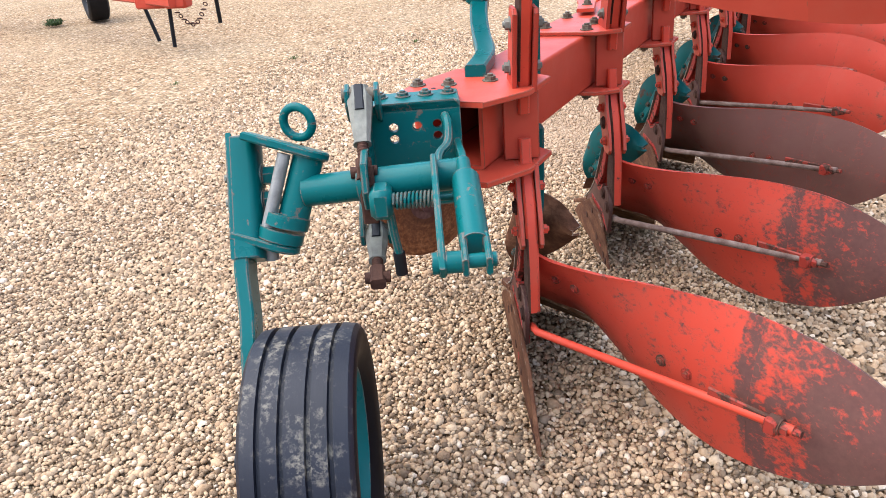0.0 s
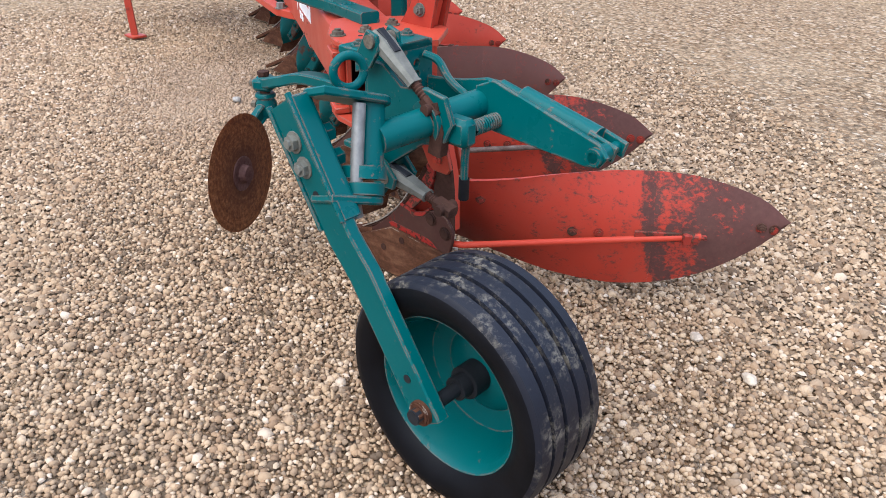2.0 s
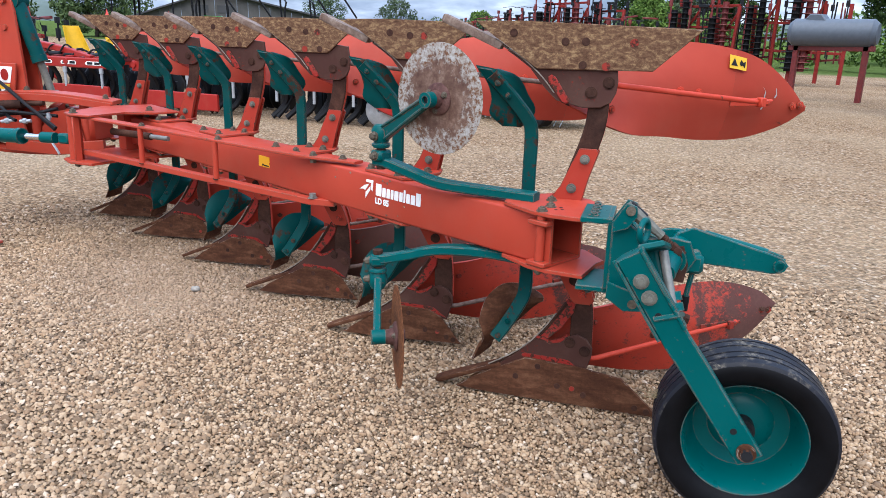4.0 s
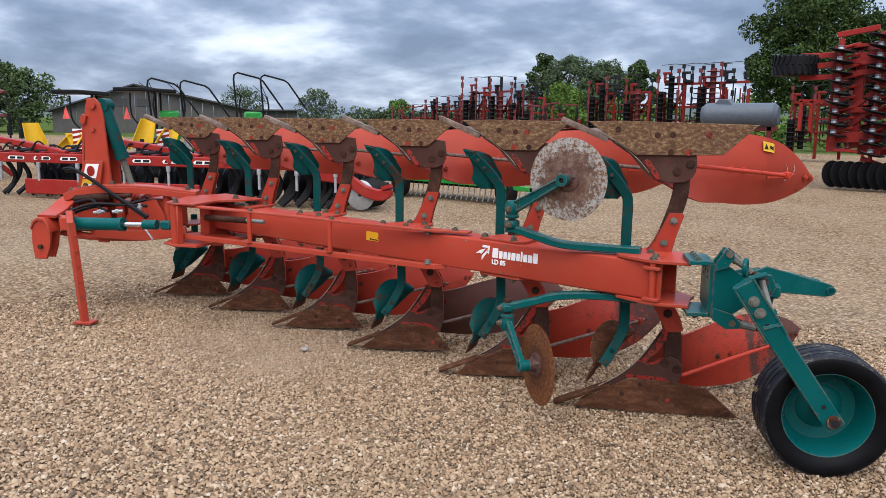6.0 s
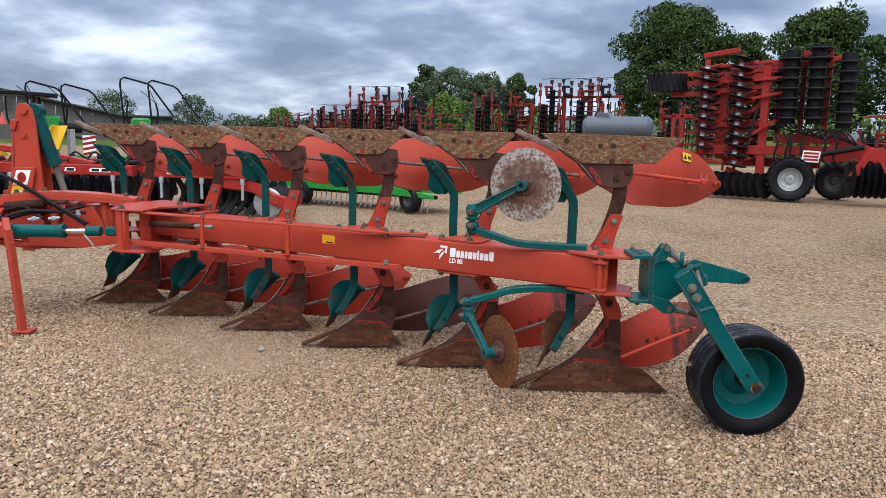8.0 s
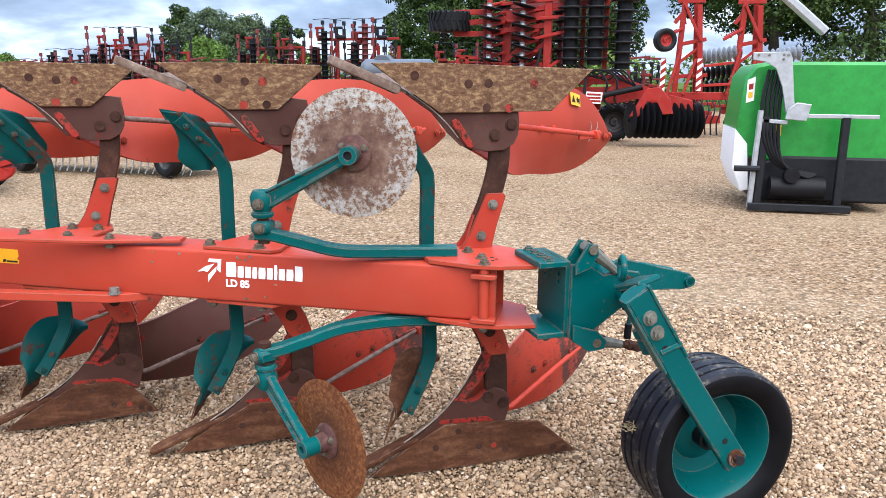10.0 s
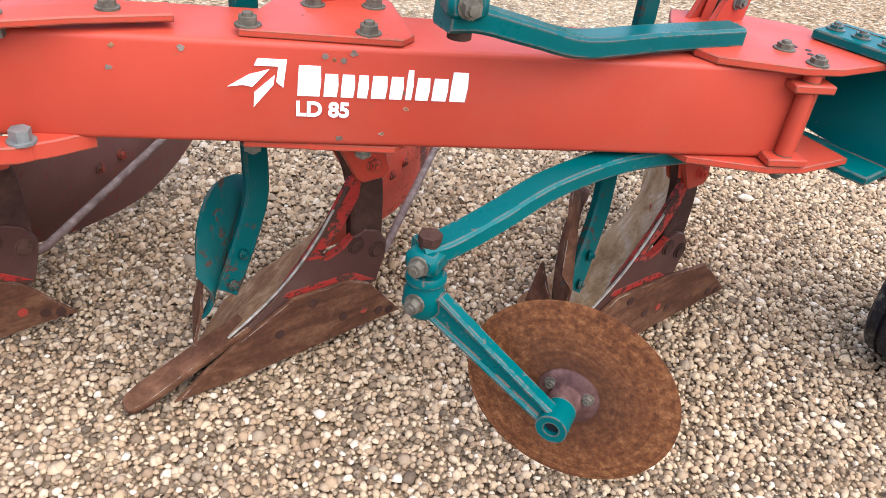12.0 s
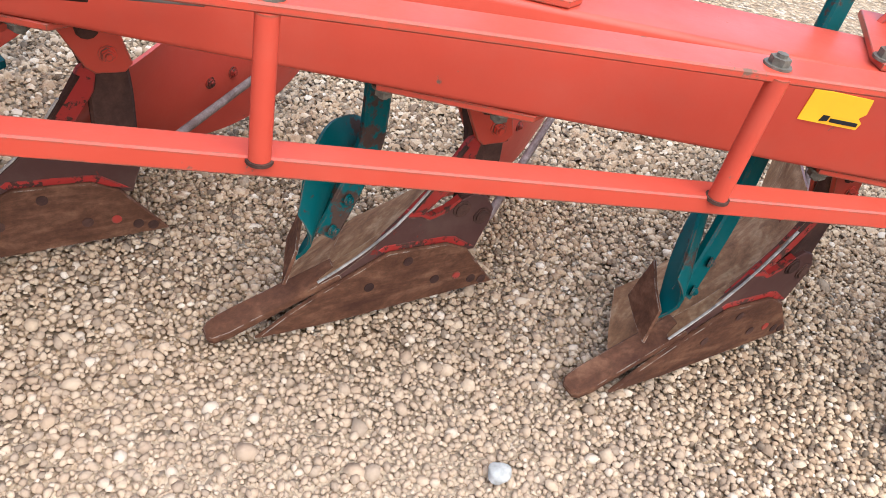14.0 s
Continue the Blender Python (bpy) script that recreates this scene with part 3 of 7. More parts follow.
    return tagged(ob, "loose rounded tan, brown and white pebbles covering the yard", "gravel", kind="stuff")


FINE_A, FINE_B, FINE_C, MIDDLE = (-3.2, 0.6, -1.0, 0.9), (0.6, 2.3, -1.7, 1.2), (-0.4, 2.1, -2.5, -1.7), (-3.6, 2.5, -2.6, 2.1)
for patch_no, patch in enumerate((FINE_A, FINE_B, FINE_C)):
    pebbles("gravel", *patch, 0.0142, 0.0088, None, 1 + patch_no)
pebbles("gravel", *MIDDLE, 0.0166, 0.0100, (FINE_A, FINE_B, FINE_C), 4, 0.0, False)
pebbles("gravel", -5.0, 3.7, -3.9, 3.0, 0.0186, 0.0100, (MIDDLE,), 5, 1.0, False)

# ---- the plough ----
TURN = radians(30)
U, W, Z = Vector((math.cos(TURN), math.sin(TURN), 0)), Vector((-math.sin(TURN), math.cos(TURN), 0)), Vector((0, 0, 1))
SPACING, MID = 0.85, 0.80
BODIES = 6


def body_pose(k):
    """The pose of body k (0: the rear one): first axis backwards along the furrow, second to the turned side."""
    return Matrix.Translation((-SPACING * k, 0, 0)) @ Matrix.Rotation(TURN, 4, "Z")


plough = thing("plough", (-1.7, 0.2, 0), "red and teal reversible plough with rusted bodies, parked on gravel", "plough")
STUDS = {}


def studs(parent, spots, material, m=None, r=0.016, h=0.016, label="", name="bolt", sides=6, washer=True):
    """One small bolt head, plug or hole for each (place, direction), all on one mesh."""
    key = (name, material.name, r, h, sides, washer)
    if key not in STUDS:
        bm = B()
        if washer:
            cyl(bm, (0, 0, -0.002), (0, 0, 0.003), r * 1.35, 12)
        cyl(bm, (0, 0, -0.001), (0, 0, h), r, sides)
        if sides == 6:
            cyl(bm, (0, 0, h), (0, 0, h + r * 0.35), r * 0.55, 8)
        STUDS[key] = finish(bm, name, material)
    for p, n in spots:
        q = Matrix.Translation(p) @ frame_of(n).to_4x4()
        part(name, STUDS[key], None, parent, label, (m or Matrix()) @ q)


def mirror(p, s):
    """Bodies above the beam are the lower ones turned over."""
    return Vector(p) if s > 0 else Vector((p[0], p[1], 2 * MID - p[2]))


def body_meshes(s, longer, back=None, dark_leg=True):
    """The meshes of one plough body, in its own axes; s: 1 below the beam, -1 above it."""
    def q(u, v, z):
        return mirror((u, v, z), s)

    def flip(pts):
        return [(u, z) if s > 0 else (u, 2 * MID - z) for u, z in pts]
    out = {}
    # leg: a curved flat bar
    bm = B()
    if s > 0:
        line = nice([q(0.515, 0.018, 0.76), q(0.535, 0.018, 0.66), q(0.590, 0.018, 0.56), q(0.622, 0.018, 0.44), q(0.630, 0.018, 0.27)], 5)
    else:
        line = nice([q(0.515, 0.018, 0.76), q(0.528, 0.018, 0.68), q(0.560, 0.018, 0.57), q(0.596, 0.018, 0.46), q(0.618, 0.018, 0.36), q(0.622, 0.018, 0.24)], 5)
    sweep(bm, line, rect2(0.095 if s > 0 else 0.082, 0.034, 0.006), (1, 0, 0))
    out["leg"] = finish(bm, "plough_leg", M_RED_LEG)
    out["leg"].materials.append(M_RUST_DARK)
    for fc in out["leg"].polygons:
        far = abs(fc.center.z - MID)
        if fc.normal.y < -0.5:
            fc.material_index = 1 if far > (0.13 if dark_leg or s < 0 else 0.30) else 0
        elif abs(fc.normal.x) > 0.5:
            fc.material_index = 1 if far > (0.13 if s > 0 else 0.24) and fc.normal.x < 0.5 else 0
    # cheeks that clamp the leg at the beam
    bm = B()
    cheek = [(0.438, 0.70), (0.582, 0.70), (0.604, 0.600), (0.640, 0.485), (0.630, 0.472), (0.562, 0.472), (0.524, 0.560), (0.496, 0.632), (0.470, 0.668)]
    for v in (-0.016, 0.038):
        prism(bm, flip(cheek if s < 0 else [(0.462, 0.70), (0.585, 0.70), (0.602, 0.640), (0.650, 0.560), (0.672, 0.490), (0.655, 0.470), (0.595, 0.470), (0.575, 0.485), (0.530, 0.570), (0.476, 0.660)]),
              (0, v, 0), (1, 0, 0), (0, 0, 1), (0, 0.013, 0), 0.002)
    out["bracket"] = finish(bm, "bracket", M_RED if s > 0 else M_CHEEK)
    out["bolts"] = [(q(u, v, z), (0, n, 0)) for u, z in (((0.560, 0.625), (0.622, 0.515)) if s > 0 else ((0.541, 0.636), (0.586, 0.515))) for v, n in ((-0.016, -1), (0.051, 1))]
    out["boss"] = [(q(0.585, -0.0165, 0.575), (0, -1, 0))] if s > 0 else []
    out["frog_bolts"] = [(q(u, -0.012, z), (0, -1, 0)) for u, z in (((0.585, 0.290), (0.650, 0.258)) if s > 0 else ((0.590, 0.252), (0.655, 0.212)))]
    # frog: dark plate with a rounded top
    bm = B()
    upper_frog = [(0.245, 0.100), (0.345, 0.165), (0.405, 0.240), (0.455, 0.288), (0.560, 0.312), (0.630, 0.308), (0.668, 0.286), (0.686, 0.250), (0.690, 0.205), (0.680, 0.13), (0.42, 0.10)]
    prism(bm, flip(upper_frog if s < 0 else [(0.225, 0.105), (0.272, 0.142), (0.350, 0.203), (0.435, 0.290), (0.475, 0.285), (0.50, 0.270), (0.545, 0.285), (0.575, 0.315), (0.615, 0.328), (0.655, 0.312), (0.682, 0.272), (0.680, 0.235), (0.655, 0.15), (0.42, 0.15)]),
          (0, -0.012, 0), (1, 0, 0), (0, 0, 1), (0, 0.014, 0), 0.002)
    out["frog"] = finish(bm, "frog", M_FROG)
    # red stay behind the shin
    bm = B()
    if s < 0:
        prism(bm, flip([(0.418, 0.196), (0.432, 0.188), (0.446, 0.196), (0.502, 0.276), (0.506, 0.292), (0.494, 0.300), (0.478, 0.296), (0.420, 0.214)]), (0, -0.020, 0), (1, 0, 0), (0, 0, 1), (0, 0.012, 0), 0.004)
    else:
        prism(bm, flip([(0.385, 0.235), (0.430, 0.232), (0.485, 0.290), (0.545, 0.350), (0.590, 0.425), (0.598, 0.480), (0.582, 0.500), (0.560, 0.480), (0.500, 0.365), (0.430, 0.282)]), (0, -0.008, 0), (1, 0, 0), (0, 0, 1), (0, 0.016, 0), 0.002)
        prism(bm, flip([(0.375, 0.205), (0.395, 0.188), (0.555, 0.183), (0.655, 0.158), (0.585, 0.206), (0.555, 0.211), (0.39, 0.216)]), (0, -0.0135, 0), (1, 0, 0), (0, 0, 1), (0, 0.02, 0), 0.002)
        prism(bm, flip([(0.435, 0.292), (0.475, 0.287), (0.50, 0.272), (0.545, 0.287), (0.578, 0.318), (0.572, 0.325), (0.540, 0.298), (0.50, 0.284), (0.475, 0.299), (0.44, 0.304)]), (0, -0.0145, 0), (1, 0, 0), (0, 0, 1), (0, 0.018, 0), 0.001)
    out["stay"] = finish(bm, "stay", M_STAY)
    # landside plate
    bm = B()
    if longer:
        pts = [(0.085, 0.012), (0.30, 0.007), (0.99, 0.004), (0.815, 0.160), (0.63, 0.185), (0.40, 0.200), (0.245, 0.118), (0.165, 0.070)]
    else:
        pts = [(0.085, 0.012), (0.27, 0.012), (0.735, 0.030), (0.625, 0.165), (0.56, 0.196), (0.40, 0.200), (0.245, 0.118), (0.165, 0.070)]
    if s < 0:
        pts = [(0.115, -0.008), (0.30, -0.012)] + ([(0.985, 0.004), (0.815, 0.162)] if longer else [(0.735, -0.006), (0.738, 0.018), (0.565, 0.168)]) + [(0.372, 0.168), (0.285, 0.108), (0.205, 0.055)]
    prism(bm, flip(pts), (0, -0.014, 0), (1, 0, 0), (0, 0, 1), (0, -0.012, 0), 0.003)
    out["landside"] = finish(bm, "landside", M_RUST if s > 0 else M_OCHRE)
    marks = [(0.455, 0.165), (0.545, 0.085), (0.36, 0.105), (0.66, 0.060)] + ([(0.88, 0.035), (0.93, 0.025)] if longer else [(0.695, 0.050)])
    if s < 0:
        marks = [(0.478, 0.062), (0.550, 0.148), (0.274, 0.034), (0.556, 0.060)] if longer else [(0.440, 0.060), (0.520, 0.148), (0.340, 0.050)]
    out["plugs"] = [(q(u, -0.025, z), (0, -1, 0)) for u, z in marks]
    out["red_plugs"] = [(q(u, -0.025, z), (0, -1, 0)) for u, z in (((0.610, 0.082),) if s > 0 else ((0.738, 0.060), (0.640, 0.150)) if longer else ((0.508, 0.060), (0.432, 0.150)))]
    # point: a reversible bar with a rounded nose
    bm = B()
    a = Vector((math.cos(radians(23)), 0, math.sin(radians(23))))
    nose = [(0.0, 0.012), (0.012, 0.0), (0.05, -0.004), (0.33 if s > 0 else 0.27, -0.004), (0.33 if s > 0 else 0.27, 0.062), (0.05, 0.066), (0.014, 0.060), (0.0, 0.046)]
    o, up2 = q(-0.012, -0.012, 0.006) if s > 0 else q(-0.020, -0.012, -0.034), Vector((-a.z, 0, a.x)) * (0.020 if s > 0 else 0.032)
    a2 = Vector((a.x, 0, a.z * s))
    prism(bm, nose, o, a2, (0, 1, 0), Vector((up2.x, 0, up2.z * s)), 0.004)
    out["point"] = finish(bm, "point", M_POINT if s < 0 else M_RUST)
    # share: the plate along the cutting edge
    low = nice([q(0.13, 0.050, 0.030), q(0.22, 0.150, 0.022), q(0.345, 0.275, 0.018)], 4)
    high = nice([q(0.235, -0.006, 0.132) if s > 0 else q(0.250, -0.006, 0.088), q(0.33, 0.125, 0.112), q(0.44, 0.245, 0.094)], 4)
    bm = B()
    sheet(bm, [[lo.lerp(hi, t) for t in (0, 0.5, 1)] for lo, hi in zip(low, high)], 0.011)
    out["share"] = finish(bm, "share", M_SOIL if s > 0 else M_POINT)
    # mouldboard in three pieces: shin, board, tail; rusted on the soil side, painted behind
    low = [q(0.235, -0.006, 0.138), q(0.33, 0.125, 0.118), q(0.44, 0.245, 0.100), q(0.62, 0.305, 0.066), q(0.85, 0.355, 0.048), q(1.07, 0.430, 0.062),
           q(1.25, 0.545, 0.112), q(1.39, 0.635, 0.215), q(1.485, 0.702, 0.325)]
    high = [q(0.550, -0.008, 0.470), q(0.61, 0.035, 0.440), q(0.67, 0.090, 0.430), q(0.76, 0.190, 0.430), q(0.88, 0.315, 0.445), q(1.04, 0.445, 0.465),
            q(1.22, 0.570, 0.460), q(1.39, 0.672, 0.405), q(1.49, 0.712, 0.335)]
    if s < 0:
        low[0] = q(0.258, -0.006, 0.094)
        high[:3] = [q(0.470, -0.008, 0.288), q(0.565, 0.025, 0.335), q(0.650, 0.085, 0.385)]
    low, high = nice(low, 5), nice(high, 5)
    grid = []
    for i, (lo, hi) in enumerate(zip(low, high)):
        sag = 0.040 * math.sin(math.pi * min(1, i / (len(low) - 1)))
        # the leading edge sweeps up in a hollow curve
        dip = (Vector((0.022, 0, -0.034)) if s > 0 else Vector((0.012, 0, 0.012))) * max(0, 1 - i / 10)
        grid.append([lo.lerp(hi, j / 8) + (Vector((0.6, -0.8, 0)) * sag + dip) * math.sin(math.pi * j / 8) for j in range(9)])
    cut1, cut2 = 2, 27
    soil_side = 0 if s > 0 else 1
    for key, rows, mt in (("shin", grid[:cut1 + 1], M_RUST_DARK), ("mouldboard", grid[cut1:cut2 + 1], back if back else M_MOULD if s > 0 else M_MOULD_UP),
                          ("tail", grid[cut2:], back if back else M_MOULD if s > 0 else M_MOULD_UP)):
        bm = B()
        sheet(bm, rows, 0.009, (1, 0) if soil_side == 0 else (0, 1))
        out[key] = finish(bm, key, mt, 60)
        out[key].materials.append(M_MOULD if s < 0 else M_SCOURED if longer else M_SOIL)
    out["grid"] = grid
    # leading edge scoured bright
    bm = B()
    edge_line = [grid[0][j] + Vector((-0.003, -0.004, 0)) for j in range(8)]
    sweep(bm, edge_line, rect2(0.006, 0.005, 0.001), (0, 1, 0))
    out["edge"] = finish(bm, "leading_edge", M_EDGE)
    # stay rod to the tail, with its lug
    bm = B()
    rod(bm, [q(0.655, 0.012, 0.215), q(0.70, 0.02, 0.222), q(1.30, 0.492, 0.296)], 0.0115, 10)
    out["stay_rod"] = finish(bm, "stay_rod", M_ROD if not longer else M_RED_LEG)
    bm = B()
    n = Vector((0.6, -0.8, 0))
    c = q(1.265, 0.463, 0.291)
    bar(bm, [c - Vector((0.13, 0.10, 0)) + n * 0.0, c + Vector((0.020, 0.015, 0))], 0.034, 0.008, (0, 0, 1))
    box(bm, c + n * 0.006, (0.030, 0.036, 0.040), Matrix.Rotation(math.atan2(0.75, 1), 3, "Z"), 0.004)
    bolt(bm, c + Vector((0.012, 0.009, 0)), (0.8, 0.6, 0), 0.015, 0.02)
    rod(bm, [c, c + Vector((0.050, 0.038, 0.004))], 0.009, 8)
    out["lug"] = finish(bm, "lug", M_RED_SCUFFED if s > 0 else M_RED_LEG)
    out["board_bolts"] = [(grid[i][j] + n * 0.008, n) for i, j in ((12, 6), (21, 4), (23, 4), (36, 4), (38, 3), (9, 6))]
    return out


PARTS = {"landside": ("landside", "rust-brown worn steel landside plate"), "frog": ("frog", "dark brown steel frog plate"), "share": ("share", "worn rusty steel share"),
         "point": ("point", "rusty steel point with a rounded nose"), "shin": ("shin", "rusty steel shin"), "mouldboard": ("mouldboard", "red painted mouldboard, scratched and rusting"),
         "tail": ("tail_piece", "brown rusting tail of the mouldboard"), "stay_rod": ("stay_rod", ""), "lug": ("lug", ""), "bracket": ("bracket", ""), "stay": ("stay", ""), "edge": ("leading_edge", "bright scoured steel edge"),
         }
for s in (1, -1):
    for k in range(BODIES):
        if k < 4:
            kit = body_meshes(s, k == 0, None if s < 0 else M_TAIL if k == 2 else M_MOULD_FRONT if k > 2 else None, k > 0)
        m = body_pose(k)
        leg = part("plough_leg", kit["leg"], None, plough, "red and worn brown curved plough leg", m)
        for key, (name, label) in PARTS.items():
            if s < 0:
                label = label.replace("rust-brown worn steel landside", "ochre rusted landside").replace("brown rusting tail", "red tail")
            part(name, kit[key], None, leg, label, m)
        if s < 0 and k == 0:
            back_of = Vector((0.6, -0.8, 0)) * 0.0125
            board = kit["grid"]

            def on_board(fi, fj, off=1.0):
                a, b = int(fi), int(fj)
                return board[a][b].lerp(board[a + 1][b], fi - a).lerp(board[a][b + 1].lerp(board[a + 1][b + 1], fi - a), fj - b) + back_of * off
            bm = B()
            sheet(bm, [[on_board(26 + a, 0.55 + 1.1 * b / 2) for b in range(3)] for a in range(3)], 0.001)
            sticker = part("warning_sticker", bm, M_YELLOW, leg, "yellow warning sticker with a black triangle", m)
            for spots in (((27.15, 1.85), (27.9, 1.85), (27.52, 1.2)), ((28.1, 1.55), (28.3, 1.25), (28.55, 1.45), (28.85, 1.3), (28.8, 1.9), (28.5, 1.7), (28.25, 1.8))):
                bm = B()
                bm.faces.new([bm.verts.new(on_board(x - 1, y - 0.45, 1.13)) for x, y in spots])
                part("print", bm, M_DARK, sticker, "black warning sign", m)
            for line in (((30.6, 2.6), (30.95, 3.0), (30.9, 3.7), (31.1, 4.4), (30.8, 4.9)), ((32.5, 2.2), (32.6, 2.9), (32.4, 3.4))):
                bm = B()
                edge = [(bm.verts.new(on_board(x - 0.07, y, 1.05)), bm.verts.new(on_board(x + 0.07, y + 0.1, 1.05))) for x, y in line]
                for e0, e1 in zip(edge, edge[1:]):
                    bm.faces.new((e0[0], e0[1], e1[1], e1[0]))
                part("scrape", bm, M_GALV, leg, "pale scrape in the paint", m)
        studs(leg, kit["bolts"], M_RED_LEG if s > 0 else M_CAST, m, 0.015, 0.015)
        studs(leg, kit["boss"], M_RUST_DARK, m, 0.018, 0.010, "dark round boss", "boss", 18)
        studs(leg, kit["frog_bolts"], M_RUST_DARK, m, 0.018, 0.008, "", "bolt", 12)
        studs(leg, kit["plugs"], M_RUST_DARK, m, 0.013 if s > 0 else 0.016, 0.0035, "", "plug", 14, False)
        studs(leg, kit["red_plugs"], M_RED_SCUFFED, m, 0.012 if s > 0 else 0.017, 0.003, "red paint mark", "plug", 14, False)
        studs(leg, kit["board_bolts"], M_RED_SCUFFED if s > 0 else M_RED_LEG, m, 0.013, 0.009)


def skimmer_meshes(s):
    def q(u, v, z):
        return mirror((u, v, z), s)
    out = {}
    bm = B()
    line = nice([q(0.362, 0.085, 0.74), q(0.362, 0.085, 0.60), q(0.362, 0.080, 0.47), q(0.338, 0.066, 0.40), q(0.285, 0.042, 0.305), q(0.248, 0.026, 0.250)], 5)
    sweep(bm, line, rect2(0.058, 0.026, 0.005), (1, 0, 0))
    if s < 0:
        bm = B()
        line = nice([q(0.350, 0.080, 0.74), q(0.350, 0.080, 0.58), q(0.350, 0.076, 0.43), q(0.332, 0.066, 0.375), q(0.275, 0.044, 0.300), q(0.215, 0.022, 0.232), q(0.185, 0.010, 0.200)], 5)
        sweep(bm, line, rect2(0.056, 0.026, 0.005), (1, 0, 0))
    out["stem"] = finish(bm, "skimmer", M_TEAL_SOIL)
    lo = nice([q(0.178, 0.015, 0.205), q(0.232, 0.070, 0.228), q(0.295, 0.128, 0.275), q(0.355, 0.172, 0.335), q(0.412, 0.200, 0.395)], 4)
    hi = nice([q(0.178, 0.014, 0.330), q(0.196, 0.040, 0.425), q(0.255, 0.098, 0.482), q(0.335, 0.160, 0.470), q(0.416, 0.204, 0.415)], 4)
    if s < 0:
        lo = nice([q(0.128, 0.012, 0.172), q(0.165, 0.034, 0.235), q(0.180, 0.052, 0.300), q(0.172, 0.062, 0.360), q(0.225, 0.090, 0.408)], 4)
        hi = nice([q(0.205, 0.054, 0.186), q(0.275, 0.094, 0.214), q(0.315, 0.126, 0.285), q(0.345, 0.146, 0.352), q(0.290, 0.124, 0.415)], 4)
    rows = []
    for a, b in zip(lo, hi):
        rows.append([a.lerp(b, j / 5) + Vector((0.020, -0.024, 0)) * math.sin(math.pi * j / 5) for j in range(6)])
    bm = B()
    sheet(bm, rows, 0.008)
    out["board"] = finish(bm, "skimmer_board", M_TEAL_SOIL)
    bm = B()
    lo = [q(0.150, 0.000, 0.145), q(0.175, 0.060, 0.150), q(0.205, 0.130, 0.165)]
    hi = [q(0.180, 0.016, 0.225), q(0.205, 0.070, 0.245), q(0.240, 0.130, 0.275)]
    if s < 0:
        lo, hi = [q(0.120, 0.004, 0.164), q(0.165, 0.028, 0.172), q(0.212, 0.052, 0.182)], [q(0.142, 0.012, 0.208), q(0.185, 0.034, 0.215), q(0.232, 0.060, 0.222)]
    sheet(bm, [[a, a.lerp(b, 0.5), b] for a, b in zip(lo, hi)], 0.008)
    out["share"] = finish(bm, "skimmer_share", M_RUST if s > 0 else M_TEAL_SOIL)
    out["bolts"] = [(q(u, v, z), (0.5, -0.8, 0)) for u, v, z in (((0.300, 0.030, 0.335), (0.262, 0.012, 0.270)) if s > 0 else ((0.255, 0.022, 0.282), (0.212, 0.006, 0.232)))]
    return out


for s in (1, -1):
    kit = skimmer_meshes(s)
    for k in range(BODIES):
        m = body_pose(k)
        stem = part("skimmer", kit["stem"], None, plough, "teal painted skimmer on a bent flat stem", m)
        if s > 0 and k == 0:
            soiled = kit["board"].copy()
            soiled.materials[0] = M_RUST
            part("skimmer_board", soiled, None, stem, "rust-brown worn skimmer board", m)
        else:
            part("skimmer_board", kit["board"], None, stem, "", m)
        part("skimmer_share", kit["share"], None, stem, "rust-brown skimmer share" if s > 0 else "", m)
        studs(stem, kit["bolts"], M_TEAL_SOIL, m, 0.010, 0.010)

# beam: a hollow square tube, open at the rear end
BY0, BY1, BZ0, BZ1 = 0.015, 0.215, 0.700, 0.900
bm = B()
X0, X1, WALL = -3.35, 0.575, 0.012
outer = [(BY0, BZ0), (BY1, BZ0), (BY1, BZ1), (BY0, BZ1)]
inner = [(BY0 + WALL, BZ0 + WALL), (BY1 - WALL, BZ0 + WALL), (BY1 - WALL, BZ1 - WALL), (BY0 + WALL, BZ1 - WALL)]
loops = [[bm.verts.new((x, y, z)) for y, z in lp] for x, lp in ((X0, outer), (X1, outer), (X1, inner), (X0, inner))]
for a, b in zip(loops, loops[1:] + loops[:1]):
    for i in range(4):
        bm.faces.new((a[i], a[(i + 1) % 4], b[(i + 1) % 4], b[i]))
edges = [e for e in bm.edges if abs(e.verts[0].co.x - e.verts[1].co.x) > 1 and (e.verts[0].co.y in (BY0, BY1) or abs(e.verts[0].co.y - BY0) < 1e-5 or abs(e.verts[0].co.y - BY1) < 1e-5)]
bmesh.ops.bevel(bm, geom=edges, offset=0.012, segments=3, affect="EDGES", profile=0.5)
beam = part("beam", bm, M_RED, plough, "red painted square steel main beam")

# chips where the paint has come off the beam
rng = random.Random(77)
for x, z, r in ((-0.429, 0.879, 0.006), (-0.412, 0.874, 0.004), (-0.394, 0.873, 0.006), (-0.40, 0.718, 0.007), (-0.319, 0.729, 0.005), (-0.802, 0.84, 0.006), (-0.792, 0.881, 0.005), (-0.677, 0.882, 0.006),
                (-0.275, 0.782, 0.005), (-0.376, 0.886, 0.007)):
    bm = B()
    n = 9
    prism(bm, [(x + r * rng.uniform(0.6, 1.3) * 1.1 * math.cos(2 * math.pi * i / n), z + r * rng.uniform(0.5, 1.2) * math.sin(2 * math.pi * i / n)) for i in range(n)], (0, BY0 - 0.0012, 0), (1, 0, 0), (0, 0, 1), (0, 0.002, 0))
    part("paint_chip", bm, M_SOIL if r < 0.006 else M_POINT, beam, "small brown spot where the paint has gone")

